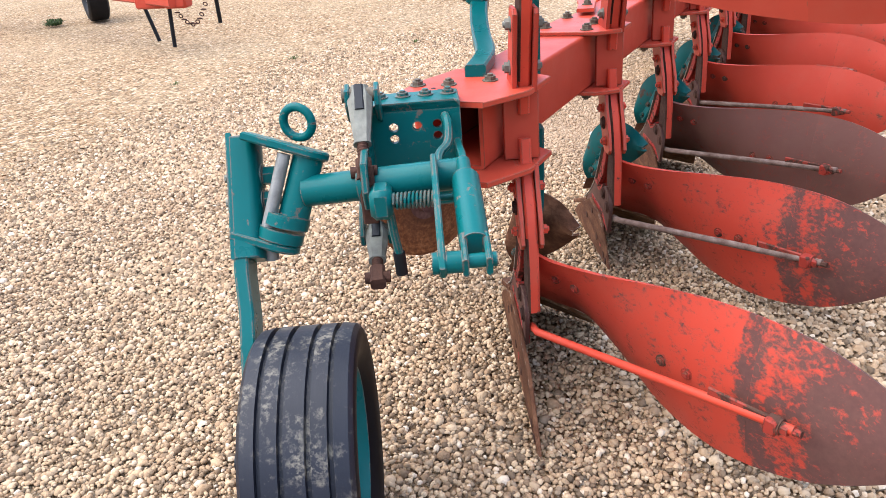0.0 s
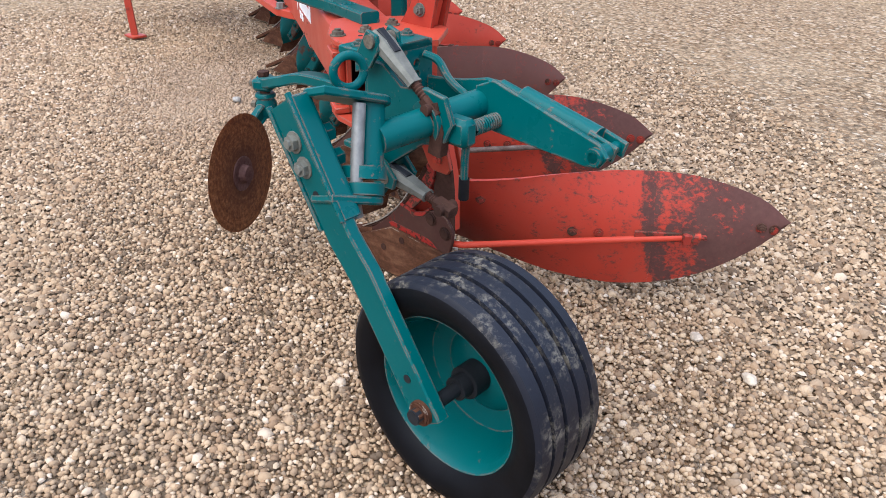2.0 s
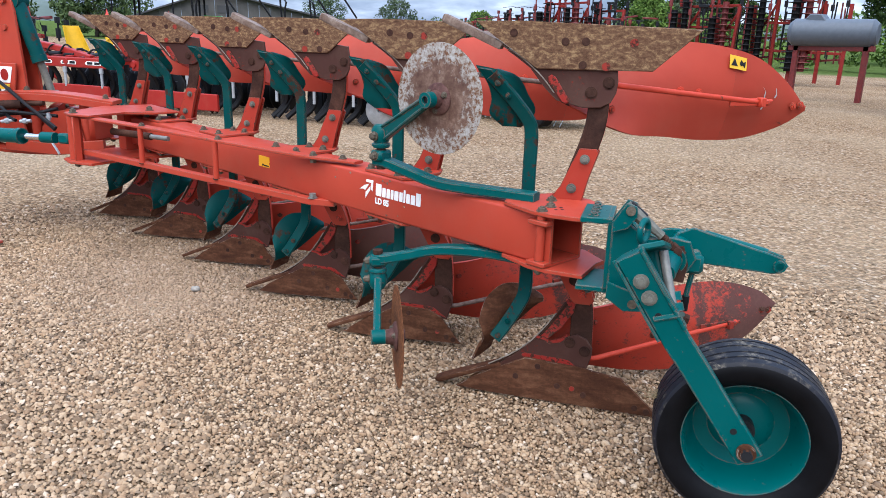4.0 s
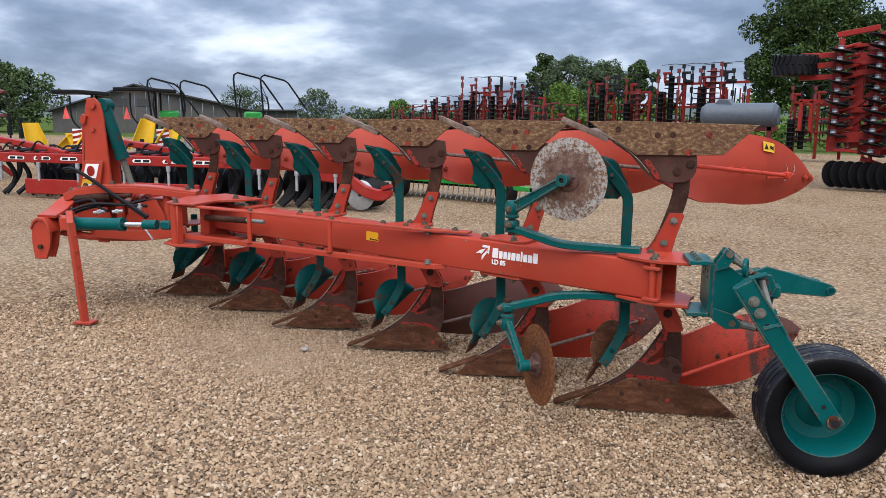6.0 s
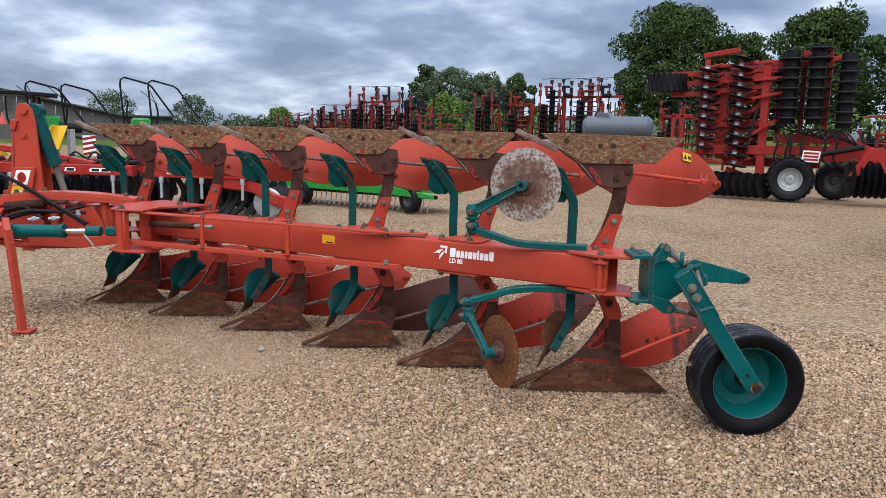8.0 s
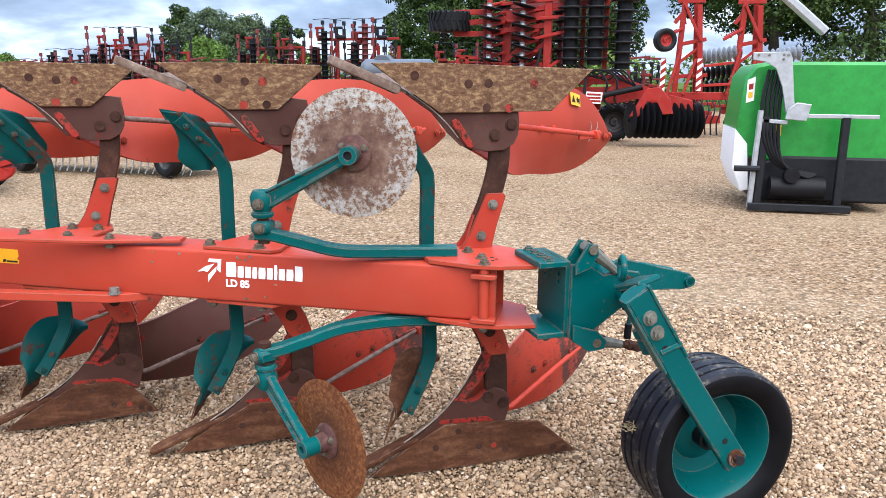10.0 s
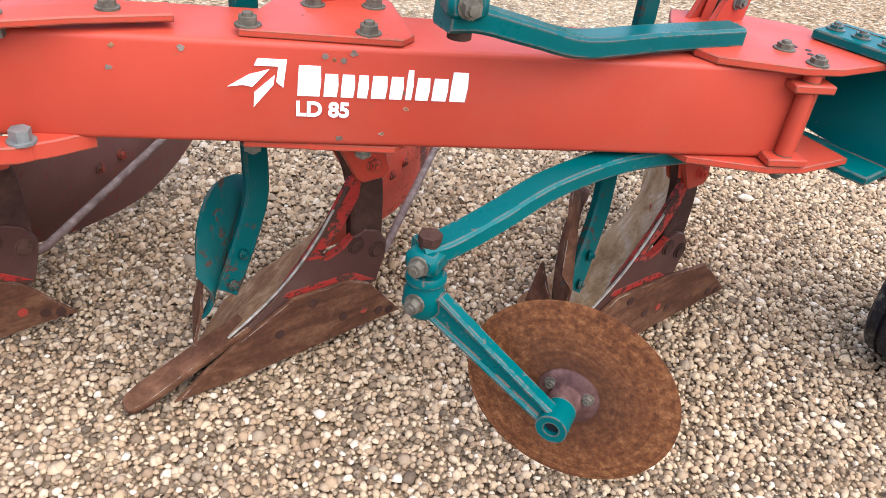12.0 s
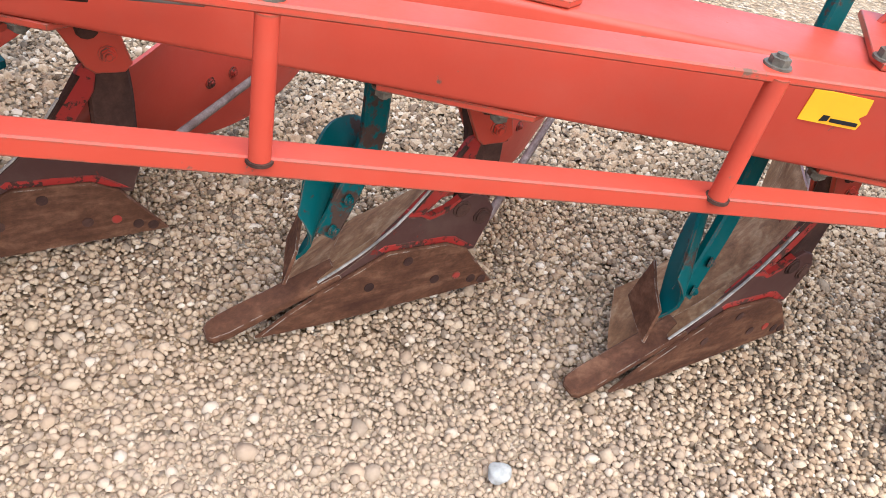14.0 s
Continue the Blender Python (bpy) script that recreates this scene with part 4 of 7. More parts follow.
# a pair of plates and bolts at each body, above and below the beam
PLATE = [(0.27, 0.030), (0.56, 0.018), (0.585, 0.05), (0.560, 0.255), (0.50, 0.33), (0.36, 0.33), (0.33, 0.24), (0.27, 0.075)]
kit = []
for z in (BZ1 + 0.001, BZ0 - 0.015):
    bm = B()
    prism(bm, PLATE, (0, 0, z), (1, 0, 0), (0, 1, 0), (0, 0, 0.014), 0.002)
    kit.append(finish(bm, "plate", M_RED))
bm = B()
box(bm, (0.455, 0.275, 0.80), (0.02, 0.10, 0.196), Matrix.Rotation(TURN, 3, "Z"), 0.003)
kit.append(finish(bm, "web", M_RED))
for k in range(1, BODIES):
    m = Matrix.Translation((-SPACING * k, 0, 0))
    part("web", kit[2], None, plough, "", m)
    for side in (0, 1):
        pl = part("plate", kit[side], None, plough, "", m)
        studs(pl, [((x, y, BZ1 + 0.015 if side == 0 else BZ0 - 0.015), (0, 0, 1 - 2 * side)) for x, y in ((0.285, 0.055), (0.50, 0.045), (0.40, 0.20), (0.52, 0.21))], M_BOLT, m, 0.018, 0.017)

# rear end plates
bm = B()
for z, h in ((BZ1 + 0.001, 0.016),):
    prism(bm, [(0.30, 0.060), (0.33, 0.016), (0.50, -0.025), (0.585, -0.02), (0.720, 0.03), (0.66, 0.20), (0.66, 0.26), (0.52, 0.33), (0.36, 0.33), (0.32, 0.24)],
          (0, 0, z), (1, 0, 0), (0, 1, 0), (0, 0, h), 0.002)
end_plate = part("end_plate", bm, M_RED, plough, "red steel end plate")
bm = B()
prism(bm, [(0.30, 0.060), (0.33, 0.016), (0.50, -0.025), (0.585, -0.02), (0.720, 0.03), (0.66, 0.20), (0.66, 0.26), (0.52, 0.33), (0.36, 0.33), (0.32, 0.24)], (0, 0, BZ0 - 0.017), (1, 0, 0), (0, 1, 0), (0, 0, 0.016), 0.002)
part("end_plate", bm, M_RED, plough, "red steel end plate")
bm = B()
box(bm, (0.455, 0.275, 0.80), (0.02, 0.10, 0.196), Matrix.Rotation(TURN, 3, "Z"), 0.003)
part("web", bm, M_RED, plough)
bm = B()
cyl(bm, (0.535, 0.0, 0.70), (0.535, 0.0, 0.90), 0.018, 14)
box(bm, (0.535, -0.005, 0.873), (0.09, 0.045, 0.018), None, 0.003)
box(bm, (0.535, -0.005, 0.710), (0.09, 0.045, 0.018), None, 0.003)
part("gusset", bm, M_RED, end_plate)
studs(end_plate, [((x, y, z), (0, 0, n)) for x, y in ((0.535, 0.0), (0.51, 0.085), (0.44, 0.18)) for z, n in ((BZ1 + 0.017, 1), (BZ0 - 0.017, -1))], M_BOLT, None, 0.017, 0.013)
# holes are not cut here: dark discs stand for the shade inside them
studs(end_plate, [((x, y, BZ1 + 0.0168), (0, 0, 1)) for x, y in ((0.555, 0.060), (0.565, 0.085), (0.545, 0.105))], M_DARK, None, 0.007, 0.001, "dark disc that stands for the shade inside a drilled hole", "hole", 10, False)

# tie bars to the front, with two posts between them
bm = B()
bar(bm, nice([(-0.70, 0.085, 0.921), (-0.86, 0.040, 0.921), (-1.10, -0.035, 0.923), (-2.1, -0.208, 0.934), (-2.42, -0.266, 0.937), (-3.14, -0.405, 0.944)], 3), 0.072, 0.015, (0.21, -1, 0), 0.003)
top_tie = part("tie_bar", bm, M_RED, plough, "flat red tie bar")
bm = B()
bar(bm, nice([(-0.86, 0.055, 0.690), (-0.96, -0.012, 0.692), (-1.10, -0.044, 0.693), (-2.42, -0.268, 0.700), (-3.10, -0.394, 0.706)], 3), 0.052, 0.034, (0.17, -1, 0), 0.003)
low_tie = part("tie_bar", bm, M_RED, plough, "flat red tie bar")
bm = B()
bolt(bm, (-0.955, -0.02, 0.710), (0, 0, 1), 0.019, 0.024)
part("bolt", bm, M_BARE, low_tie, "bright zinc nut")
studs(top_tie, [((x, y, z), (0, 0, 1)) for x, y, z in ((-0.80, 0.06, 0.93), (-0.97, -0.002, 0.93), (-1.70, -0.146, 0.938), (-2.42, -0.278, 0.945))], M_BOLT, None, 0.016, 0.014)
bm = B()
cyl(bm, (-0.967, -0.005, 0.915), (-0.967, -0.005, 0.893), 0.019, 6)
part("nut", bm, M_BOLT, top_tie, "rusty nut")
for x in (-1.70, -2.42):
    y = -0.042 + (x + 0.96) * 0.17
    bm = B()
    cyl(bm, (x, y, 0.705), (x, y, 0.93), 0.0165, 16)
    post = part("post", bm, M_RED, top_tie)
    bm = B()
    cyl(bm, (x, y, 0.708), (x, y, 0.7135), 0.0205, 16)
    part("washer", bm, M_RUST_DARK, post, "dark rusty steel washer")

# white maker's mark as plain shapes, model number, sticker
FACE = BY0 - 0.0025


def flat_shape(bm, pts, x, z, y=FACE):
    prism(bm, pts, (x, y, z), (1, 0, 0), (0, 0, 1), (0, 0.002, 0))


bm = B()
for pts in ([(450, 117), (456, 104), (506, 104), (499, 156), (487, 146), (491, 117)], [(404, 158), (441, 134), (476, 123), (446, 157), (430, 154)],
            [(447, 196), (449, 167), (485, 133), (482, 152), (464, 174)]):
    flat_shape(bm, [((a - 405) * 0.00104, (122 - b) * 0.00102) for a, b in pts], -0.601, 0.851)
part("emblem", bm, M_WHITE, beam, "white arrow-shaped emblem")
x = -0.478
for wdt, tall in ((0.046, 1), (0.030, 0), (0.029, 0), (0.024, 0), (0.033, 0), (0.029, 0), (0.017, 1), (0.030, 0), (0.033, 0), (0.036, 1)):
    h = 0.058 if tall else 0.044
    bm = B()
    flat_shape(bm, [(0, 0), (wdt - 0.006, 0), (wdt - 0.003, h * 0.5), (wdt - 0.004, h), (0.003, h), (0.001, h * 0.5)], x, 0.802)
    part("letter_block", bm, M_WHITE, beam, "plain white block in a row")
    x += wdt + 0.0015
txt = bpy.data.curves.new("model_number", "FONT")
txt.body, txt.size, txt.extrude, txt.offset = "LD 85", 0.040, 0.001, 0.0014
tmp = bpy.data.objects.new("text_source", txt)
me = bpy.data.meshes.new_from_object(tmp)
bpy.data.objects.remove(tmp)
me.materials.append(M_WHITE)
part("model_number", me, None, beam, "white painted letters LD 85", Matrix.Translation((-0.482, FACE, 0.763)) @ Matrix.Rotation(radians(90), 4, "X"))
bm = B()
flat_shape(bm, [(0, 0), (0.112, 0), (0.116, 0.014), (0.106, 0.022), (0.116, 0.032), (0.114, 0.060), (0.004, 0.062)], -1.535, 0.794)
st = part("sticker", bm, M_STICKER, beam, "orange-yellow torn sticker")
bm = B()
flat_shape(bm, [(0, 0), (0.052, 0), (0.052, 0.007), (0, 0.007)], -1.478, 0.800, FACE - 0.002)
flat_shape(bm, [(0, 0), (0.014, 0.002), (0.016, 0.012), (0.004, 0.012)], -1.497, 0.799, FACE - 0.002)
part("print", bm, M_DARK, st, "dark unreadable print")


# disc coulters
def coulter(s, pivot, hub, axle_side, face_az, disc_mat, drop):
    """A disc on a swinging arm under or over the beam, held by an S-shaped bar."""
    def q(x, y, z):
        return mirror((x, y, z), s)
    bm = B()
    line = nice([q(0.41, 0.12, 0.668), q(0.20, 0.055, 0.668), q(0.02, -0.040, 0.655), q(-0.10, -0.105, 0.617), q(-0.20, -0.150, 0.585), q(-0.255, -0.170, 0.580)], 6)
    sweep(bm, line, rect2(0.062, 0.040, 0.006), (0.35, -1, 0))
    arm = part("disc_coulter", bm, M_TEAL, plough, "teal S-shaped bar with a swinging disc coulter")
    n = Vector((math.cos(face_az), math.sin(face_az), 0))
    piv, hub = Vector(pivot), Vector(hub)
    bm = B()
    cyl(bm, piv + Vector((0, 0, 0.040)), piv - Vector((0, 0, 0.06)), 0.020, 16)
    cyl(bm, piv + Vector((0, 0, 0.036)), piv + Vector((0, 0, 0.050)), 0.023, 8)
    part("pivot_pin", bm, M_RUST_DARK, arm, "dark steel pivot pin")
    low = piv + Vector((0, 0, -0.085 * s if drop else 0.02))
    bm = B()
    end = hub + n * axle_side
    d = (end - low).normalized()
    wide = d.cross(n).normalized()
    lathe(bm, [(0.0005, 0.052), (0.034, 0.052), (0.040, 0.044), (0.040, 0.036), (0.031, 0.030), (0.040, 0.010), (0.042, -0.022), (0.030, -0.044), (0.0005, -0.048)], low, (0, 0, s), 20)
    sweep(bm, nice([low + d * 0.015, low.lerp(end, 0.35), low.lerp(end, 0.75), end], 4), rect2(0.048, 0.016, 0.005), wide, True, [1.25 - 0.035 * i for i in range(13)])
    for sd in (-1, 1):
        sweep(bm, [low + wide * sd * 0.026 + d * 0.03, low.lerp(end, 0.5) + wide * sd * 0.020, end - d * 0.015 + wide * sd * 0.016], rect2(0.014, 0.032, 0.005), wide)
    part("swing_arm", bm, M_TEAL, arm)
    bm = B()
    lathe(bm, [(0.015, 0.024), (0.031, 0.024), (0.031, -0.035), (0.015, -0.035)], end, n, 20)
    sleeve_end = part("bearing_sleeve", bm, M_TEAL, arm)
    bm = B()
    cyl(bm, end - n * 0.07, end + n * 0.012, 0.0148, 14)
    part("axle", bm, M_DARK, sleeve_end, "dark greasy axle end")
    bm = B()
    box(bm, piv + Vector((0, 0, 0.0)), (0.078, 0.066, 0.046), Matrix.Rotation(face_az, 3, "Z"), 0.010)
    part("clamp", bm, M_TEAL, arm)
    studs(arm, [(low + n * 0.040, n), (piv + n * 0.038, n)], M_BOLT, None, 0.015, 0.020)
    bm = B()
    lathe(bm, [(0.0005, -0.003), (0.08, -0.002), (0.200, -0.003), (0.2165, -0.0005), (0.2165, 0.0005), (0.200, 0.003), (0.08, 0.004), (0.0005, 0.003)], hub, n, 64)
    part("disc", bm, disc_mat, arm, "round rusted steel coulter disc")
    bm = B()
    lathe(bm, [(0.0005, -0.03), (0.03, -0.03), (0.035, -0.006), (0.064, -0.006), (0.064, 0.008), (0.058, 0.014), (0.036, 0.018), (0.030, 0.050), (0.0005, 0.050)], hub, n, 28)
    hub_ob = part("hub", bm, M_HUB, arm, "red-brown rusted steel hub plate")
    t1, ring_r = n.cross(Z), 0.044
    studs(hub_ob, [(hub + (t1 * math.cos(a) + Z * math.sin(a)) * ring_r + n * 0.014, n) for a in (0.6, 2.7, 4.8)], M_BOLT, None, 0.010, 0.011)


coulter(1, (-0.236, -0.172, 0.570), (0.050, -0.300, 0.330), 0.085, radians(-124), rust_disc((0.050, -0.300, 0.330)), True)
coulter(-1, (-0.225, -0.165, 1.045), (0.108, -0.150, 1.308), 0.060, radians(-84), worn_disc((0.108, -0.150, 1.308)), True)

# rear wheel carrier, in the axes of the rear body
M6 = body_pose(0)


PLATE_U = 0.735
bm = B()
holed(bm, [(-0.395, 0.66), (-0.165, 0.70), (-0.165, 0.925), (-0.180, 0.942), (-0.375, 0.942), (-0.395, 0.925)], ((-0.335, 0.880), (-0.335, 0.850), (-0.275, 0.880), (-0.225, 0.882), (-0.225, 0.852)), 0.0115,
      (PLATE_U, 0, 0), (0, 1, 0), (0, 0, 1), (-0.016, 0, 0))
prism(bm, [(0, -0.395), (0, -0.165), (-0.115, -0.165), (-0.115, -0.395)], (PLATE_U, 0, 0.918), (1, 0, 0), (0, 1, 0), (0, 0, 0.022), 0.003)
prism(bm, [(0, -0.395), (0, -0.165), (-0.115, -0.165), (-0.115, -0.395)], (PLATE_U, 0, 0.662), (1, 0, 0), (0, 1, 0), (0, 0, 0.020), 0.003)
prism(bm, [(0.735, 0.93), (0.735, 0.66), (0.80, 0.655), (0.93, 0.755), (1.005, 0.775), (1.03, 0.825), (1.005, 0.885), (0.94, 0.895), (0.86, 0.88), (0.80, 0.925)], (0, -0.405, 0), (1, 0, 0), (0, 0, 1), (0, 0.016, 0), 0.003)
prism(bm, [(0.735, 0.84), (0.735, 0.69), (0.80, 0.68), (0.93, 0.755), (1.005, 0.775), (1.03, 0.825), (1.005, 0.875), (0.94, 0.875), (0.86, 0.855), (0.80, 0.845)], (0, -0.185, 0), (1, 0, 0), (0, 0, 1), (0, 0.016, 0), 0.003)
carrier = part("wheel_carrier", bm, M_TEAL, plough, "teal bracket that carries the rear wheel", M6)
studs(carrier, [((0.665, -0.365 + i * 0.058, z), (0, 0, n)) for i in range(4) for z, n in ((0.940, 1), (0.663, -1))], M_TEAL, M6, 0.015, 0.011)
TUBE_A, TUBE_B = Vector((0.925, -0.545, 0.802)), Vector((0.985, -0.170, 0.838))
bm = B()
cyl(bm, TUBE_A, TUBE_B, 0.036, 24)
cyl(bm, TUBE_A.lerp(TUBE_B, 0.36), TUBE_A.lerp(TUBE_B, 0.40), 0.052, 24)
part("tube", bm, M_TEAL, carrier, "", M6)
# kingpin head
KP0, KP1 = Vector((0.885, -0.560, 0.893)), Vector((0.938, -0.623, 0.724))
d = (KP1 - KP0).normalized()
bm = B()
cyl(bm, KP0 + d * 0.02 + Vector((0.0, 0.035, 0)), KP1 - d * 0.01 + Vector((0.0, 0.035, 0)), 0.036, 20)
cyl(bm, KP1 - d * 0.03 + Vector((0, 0.02, 0)), KP1 + d * 0.0 + Vector((0, 0.02, 0)), 0.054, 20)
part("kingpin_sleeve", bm, M_TEAL, carrier, "", M6)
bm = B()
cyl(bm, KP1 + d * 0.006 + Vector((0, 0.015, 0)), KP1 + d * 0.034 + Vector((0, 0.015, 0)), 0.054, 20)
part("flange", bm, M_TEAL, carrier, "", M6)
e1 = (Vector((0, -1, 0)) - d * -d.y).normalized()
e2 = d.cross(e1)
for name, c0, reach in (("top_lug", KP0 + Vector((0.0, 0.030, 0.0)), 0.150), ("bottom_lug", KP1 + d * 0.036 + Vector((0, 0.015, 0)), 0.108)):
    bm = B()
    outline = [(0.052 * math.cos(q1), 0.052 * math.sin(q1)) for q1 in [math.pi * (0.5 + i / 12) for i in range(13)]] + [(reach, -0.040), (reach, 0.040)]
    prism(bm, outline, c0, e1, e2, d * 0.020, 0.004)
    part(name, bm, M_TEAL, carrier, "", M6)
bm = B()
cyl(bm, KP0 + Vector((0.028, -0.022, 0)), KP1 + Vector((0.022, -0.02, 0)), 0.015, 14)
cyl(bm, KP1 + Vector((0.01, -0.02, -0.03)), KP1 + Vector((0.018, -0.02, -0.075)), 0.017, 12)
part("pin", bm, M_BARE, carrier, "bare steel pin with flaking paint", M6)
bm = B()
rod(bm, [Vector((0.845, -0.552, 0.945)) + (Vector((0.342, 0.940, 0)) * math.cos(a) + Z * math.sin(a)) * 0.037 for a in [2 * math.pi * i / 24 for i in range(25)]], 0.0105, 10)
part("ring", bm, M_TEAL, carrier, "", M6)
# arm with its sleeve
bm = B()
top, low = Vector((0.798, -0.680, 0.918)), Vector((0.960, -0.680, 0.668))
a = (low - top).normalized()
b = Vector((-a.z, 0, a.x))
prism(bm, [(-0.050, -0.036), (0.048, -0.036)] + [(0.049 * math.cos(q1) - 0.001, 0.026 * math.sin(q1) + 0.002) for q1 in [math.pi * i / 12 for i in range(13)]], top + a * 0.020, b, (0, 1, 0), a * 0.292, 0.003)
sleeve = part("sleeve", bm, M_TEAL, carrier, "teal welded sleeve with scraped edges", M6)
for h in (-0.054, 0.046):
    e = 0.010 if h < 0 else -0.010
    bm = B()
    prism(bm, [(0.012, h), (0.312, h), (0.312, h + e), (0.012, h + e)], top + Vector((0, -0.046, 0)), a, b, (0, 0.014, 0), 0.002)
    part("edge_strip", bm, M_TEAL, sleeve, "", M6)
bm = B()
line = [Vector((0.81, -0.704, 0.90)), Vector((0.985, -0.704, 0.63)), Vector((1.040, -0.696, 0.555)), Vector((1.250, -0.694, 0.255))]
sweep(bm, line, rect2(0.088, 0.034, 0.004), (0.8, 0, 0.6))
part("wheel_arm", bm, M_TEAL, carrier, "teal flat arm down to the wheel axle, paint rubbed at the edges", M6)
studs(carrier, [((u, -0.721, z), (0, -1, 0)) for u, z in ((0.853, 0.823), (0.883, 0.772))], M_CAST, M6, 0.019, 0.016)
studs(carrier, [((u, -0.655, z), (0, 1, 0)) for u, z in ((0.853, 0.823), (0.883, 0.772))], M_TEAL, M6, 0.023, 0.034)
# two more dark discs in place of the unlit insides of holes
studs(carrier, [((0.917, -0.7212, 0.715), (0, -1, 0)), ((1.188, -0.7117, 0.350), (0, -1, 0))], M_DARK, M6, 0.011, 0.0012, "dark disc that stands for the shade inside a drilled hole", "hole", 12, False)
# drawbar-like damper arm
bm = B()
prism(bm, [(0.955, 0.775), (0.965, 0.875), (1.02, 0.90), (1.33, 0.818), (1.355, 0.790), (1.335, 0.762), (1.30, 0.756)], (0, -0.250, 0), (1, 0, 0), (0, 0, 1), (0, 0.014, 0), 0.003)
cyl(bm, (1.325, -0.262, 0.788), (1.325, -0.14, 0.788), 0.014, 14)
cyl(bm, (1.325, -0.262, 0.788), (1.325, -0.205, 0.788), 0.021, 16)
damper = part("damper_arm", bm, M_TEAL, carrier, "", M6)
bm = B()
cyl(bm, (1.06, -0.178, 0.850), (1.285, -0.178, 0.800), 0.030, 20)
cyl(bm, (0.99, -0.178, 0.866), (1.07, -0.178, 0.848), 0.016, 12)
for v in (-0.20, -0.156):
    bar(bm, [(1.27, v, 0.804), (1.345, v, 0.783)], 0.042, 0.012, (0, 0, 1))
part("damper", bm, M_TEAL, damper, "teal damper cylinder", M6)
bm = B()
coil = [Vector((1.035 + 0.017 * math.cos(a), -0.338 + 0.095 * a / (2 * math.pi * 11), 0.803 + 0.017 * math.sin(a))) for a in [2 * math.pi * 11 * i / 132 for i in range(133)]]
rod(bm, coil, 0.0032, 6)
part("spring", bm, M_TEAL, carrier, "", M6)
bm = B()
cyl(bm, (1.035, -0.38, 0.803), (1.035, -0.20, 0.803), 0.008, 10)
rod(bm, [(1.03, -0.35, 0.79), (1.02, -0.345, 0.72), (1.013, -0.338, 0.66)], 0.010, 8)
box(bm, (1.02, -0.365, 0.80), (0.075, 0.05, 0.07), None, 0.012)
lever = part("lever", bm, M_TEAL, carrier, "", M6)
bm = B()
cyl(bm, (1.014, -0.339, 0.668), (1.012, -0.337, 0.612), 0.014, 10)
part("grip", bm, M_BLACK, lever, "black rubber grip", M6)


def turnbuckle(a, b, name="adjuster"):
    a, b = Vector(a), Vector(b)
    d = (b - a).normalized()
    bm = B()
    sweep(bm, [a - d * 0.02, a + d * 0.02, a.lerp(b, 0.35), a.lerp(b, 0.62), a.lerp(b, 0.66)], rect2(0.06, 0.042, 0.012), (0, 1, 0), True, [0.75, 1.0, 0.82, 0.62, 0.7])
    body = part(name, bm, M_CAST, carrier, "grey cast steel screw adjuster", M6)
    # no opening is cut: a dark bar stands for the shade inside the fork
    bm = B()
    bar(bm, [a - d * 0.015, a.lerp(b, 0.26)], 0.022, 0.046, (0, 1, 0), 0.003)
    part("slot", bm, M_DARK, body, "dark strip that stands for the shaded opening of the fork", M6)
    bm = B()
    n = 14
    pts = [a.lerp(b, 0.64 + 0.30 * i / n) for i in range(n + 1)]
    sweep(bm, pts, ring2(0.014, 10), None, True, [1.0 if i % 2 else 0.82 for i in range(n + 1)])
    sweep(bm, [b - d * 0.03, b, b + d * 0.025], rect2(0.036, 0.030, 0.006), (0, 1, 0))
    cyl(bm, b + Vector((0, -0.03, 0)), b + Vector((0, 0.03, 0)), 0.014, 10)
    part("screw", bm, M_RUST_DARK, body, "dark rusty screw", M6)
    bm = B()
    cyl(bm, a + Vector((0, -0.042, 0)), a + Vector((0, 0.042, 0)), 0.017, 12)
    part("pin", bm, M_BOLT, body, "", M6)


turnbuckle((0.795, -0.405, 0.985), (0.965, -0.400, 0.852))
turnbuckle((0.830, -0.400, 0.645), (1.005, -0.395, 0.603))
bm = B()
bar(bm, [(0.965, -0.395, 0.865), (0.985, -0.395, 0.80), (0.975, -0.395, 0.74)], 0.035, 0.04, (0, 1, 0))
part("link", bm, M_RUST_DARK, carrier, "dark greasy steel link", M6)
for v in (-0.44, -0.37):
    bm = B()
    prism(bm, [(0.735, 0.90), (0.735, 0.94), (0.78, 1.01), (0.815, 1.00), (0.82, 0.965), (0.79, 0.92)], (0, v, 0), (1, 0, 0), (0, 0, 1), (0, 0.012, 0), 0.002)
    part("ear", bm, M_TEAL, carrier, "", M6)
    bm = B()
    prism(bm, [(0.735, 0.72), (0.735, 0.66), (0.80, 0.615), (0.86, 0.62), (0.87, 0.65), (0.83, 0.69)], (0, v, 0), (1, 0, 0), (0, 0, 1), (0, 0.012, 0), 0.002)
    part("ear", bm, M_TEAL, carrier, "", M6)
bm = B()
rod(bm, nice([(0.745, -0.205, 0.905), (0.79, -0.200, 0.895), (0.83, -0.205, 0.860), (0.88, -0.228, 0.850), (0.94, -0.235, 0.830)], 4), 0.011, 8)
part("handle", bm, M_TEAL, carrier, "", M6)

# the wheel
WC = Vector((1.235, -0.552, 0.283))
AX = Vector((0, -1, 0))
bm = B()
prof = [(0.205, 0.092), (0.226, 0.108), (0.258, 0.117), (0.280, 0.113), (0.291, 0.104)]
groove = []
for c in (0.070, 0.026, -0.026, -0.070):
    groove += [(0.2955, c + 0.006), (0.284, c + 0.004), (0.284, c - 0.004), (0.2955, c - 0.006)]
prof += groove
prof += [(r, -hh) for r, hh in reversed(prof[:5])]
prof += [(0.190, -0.075), (0.190, 0.075)]
lathe(bm, prof, WC, AX, 64)
for fc in bm.faces:
    c = fc.calc_center_median()
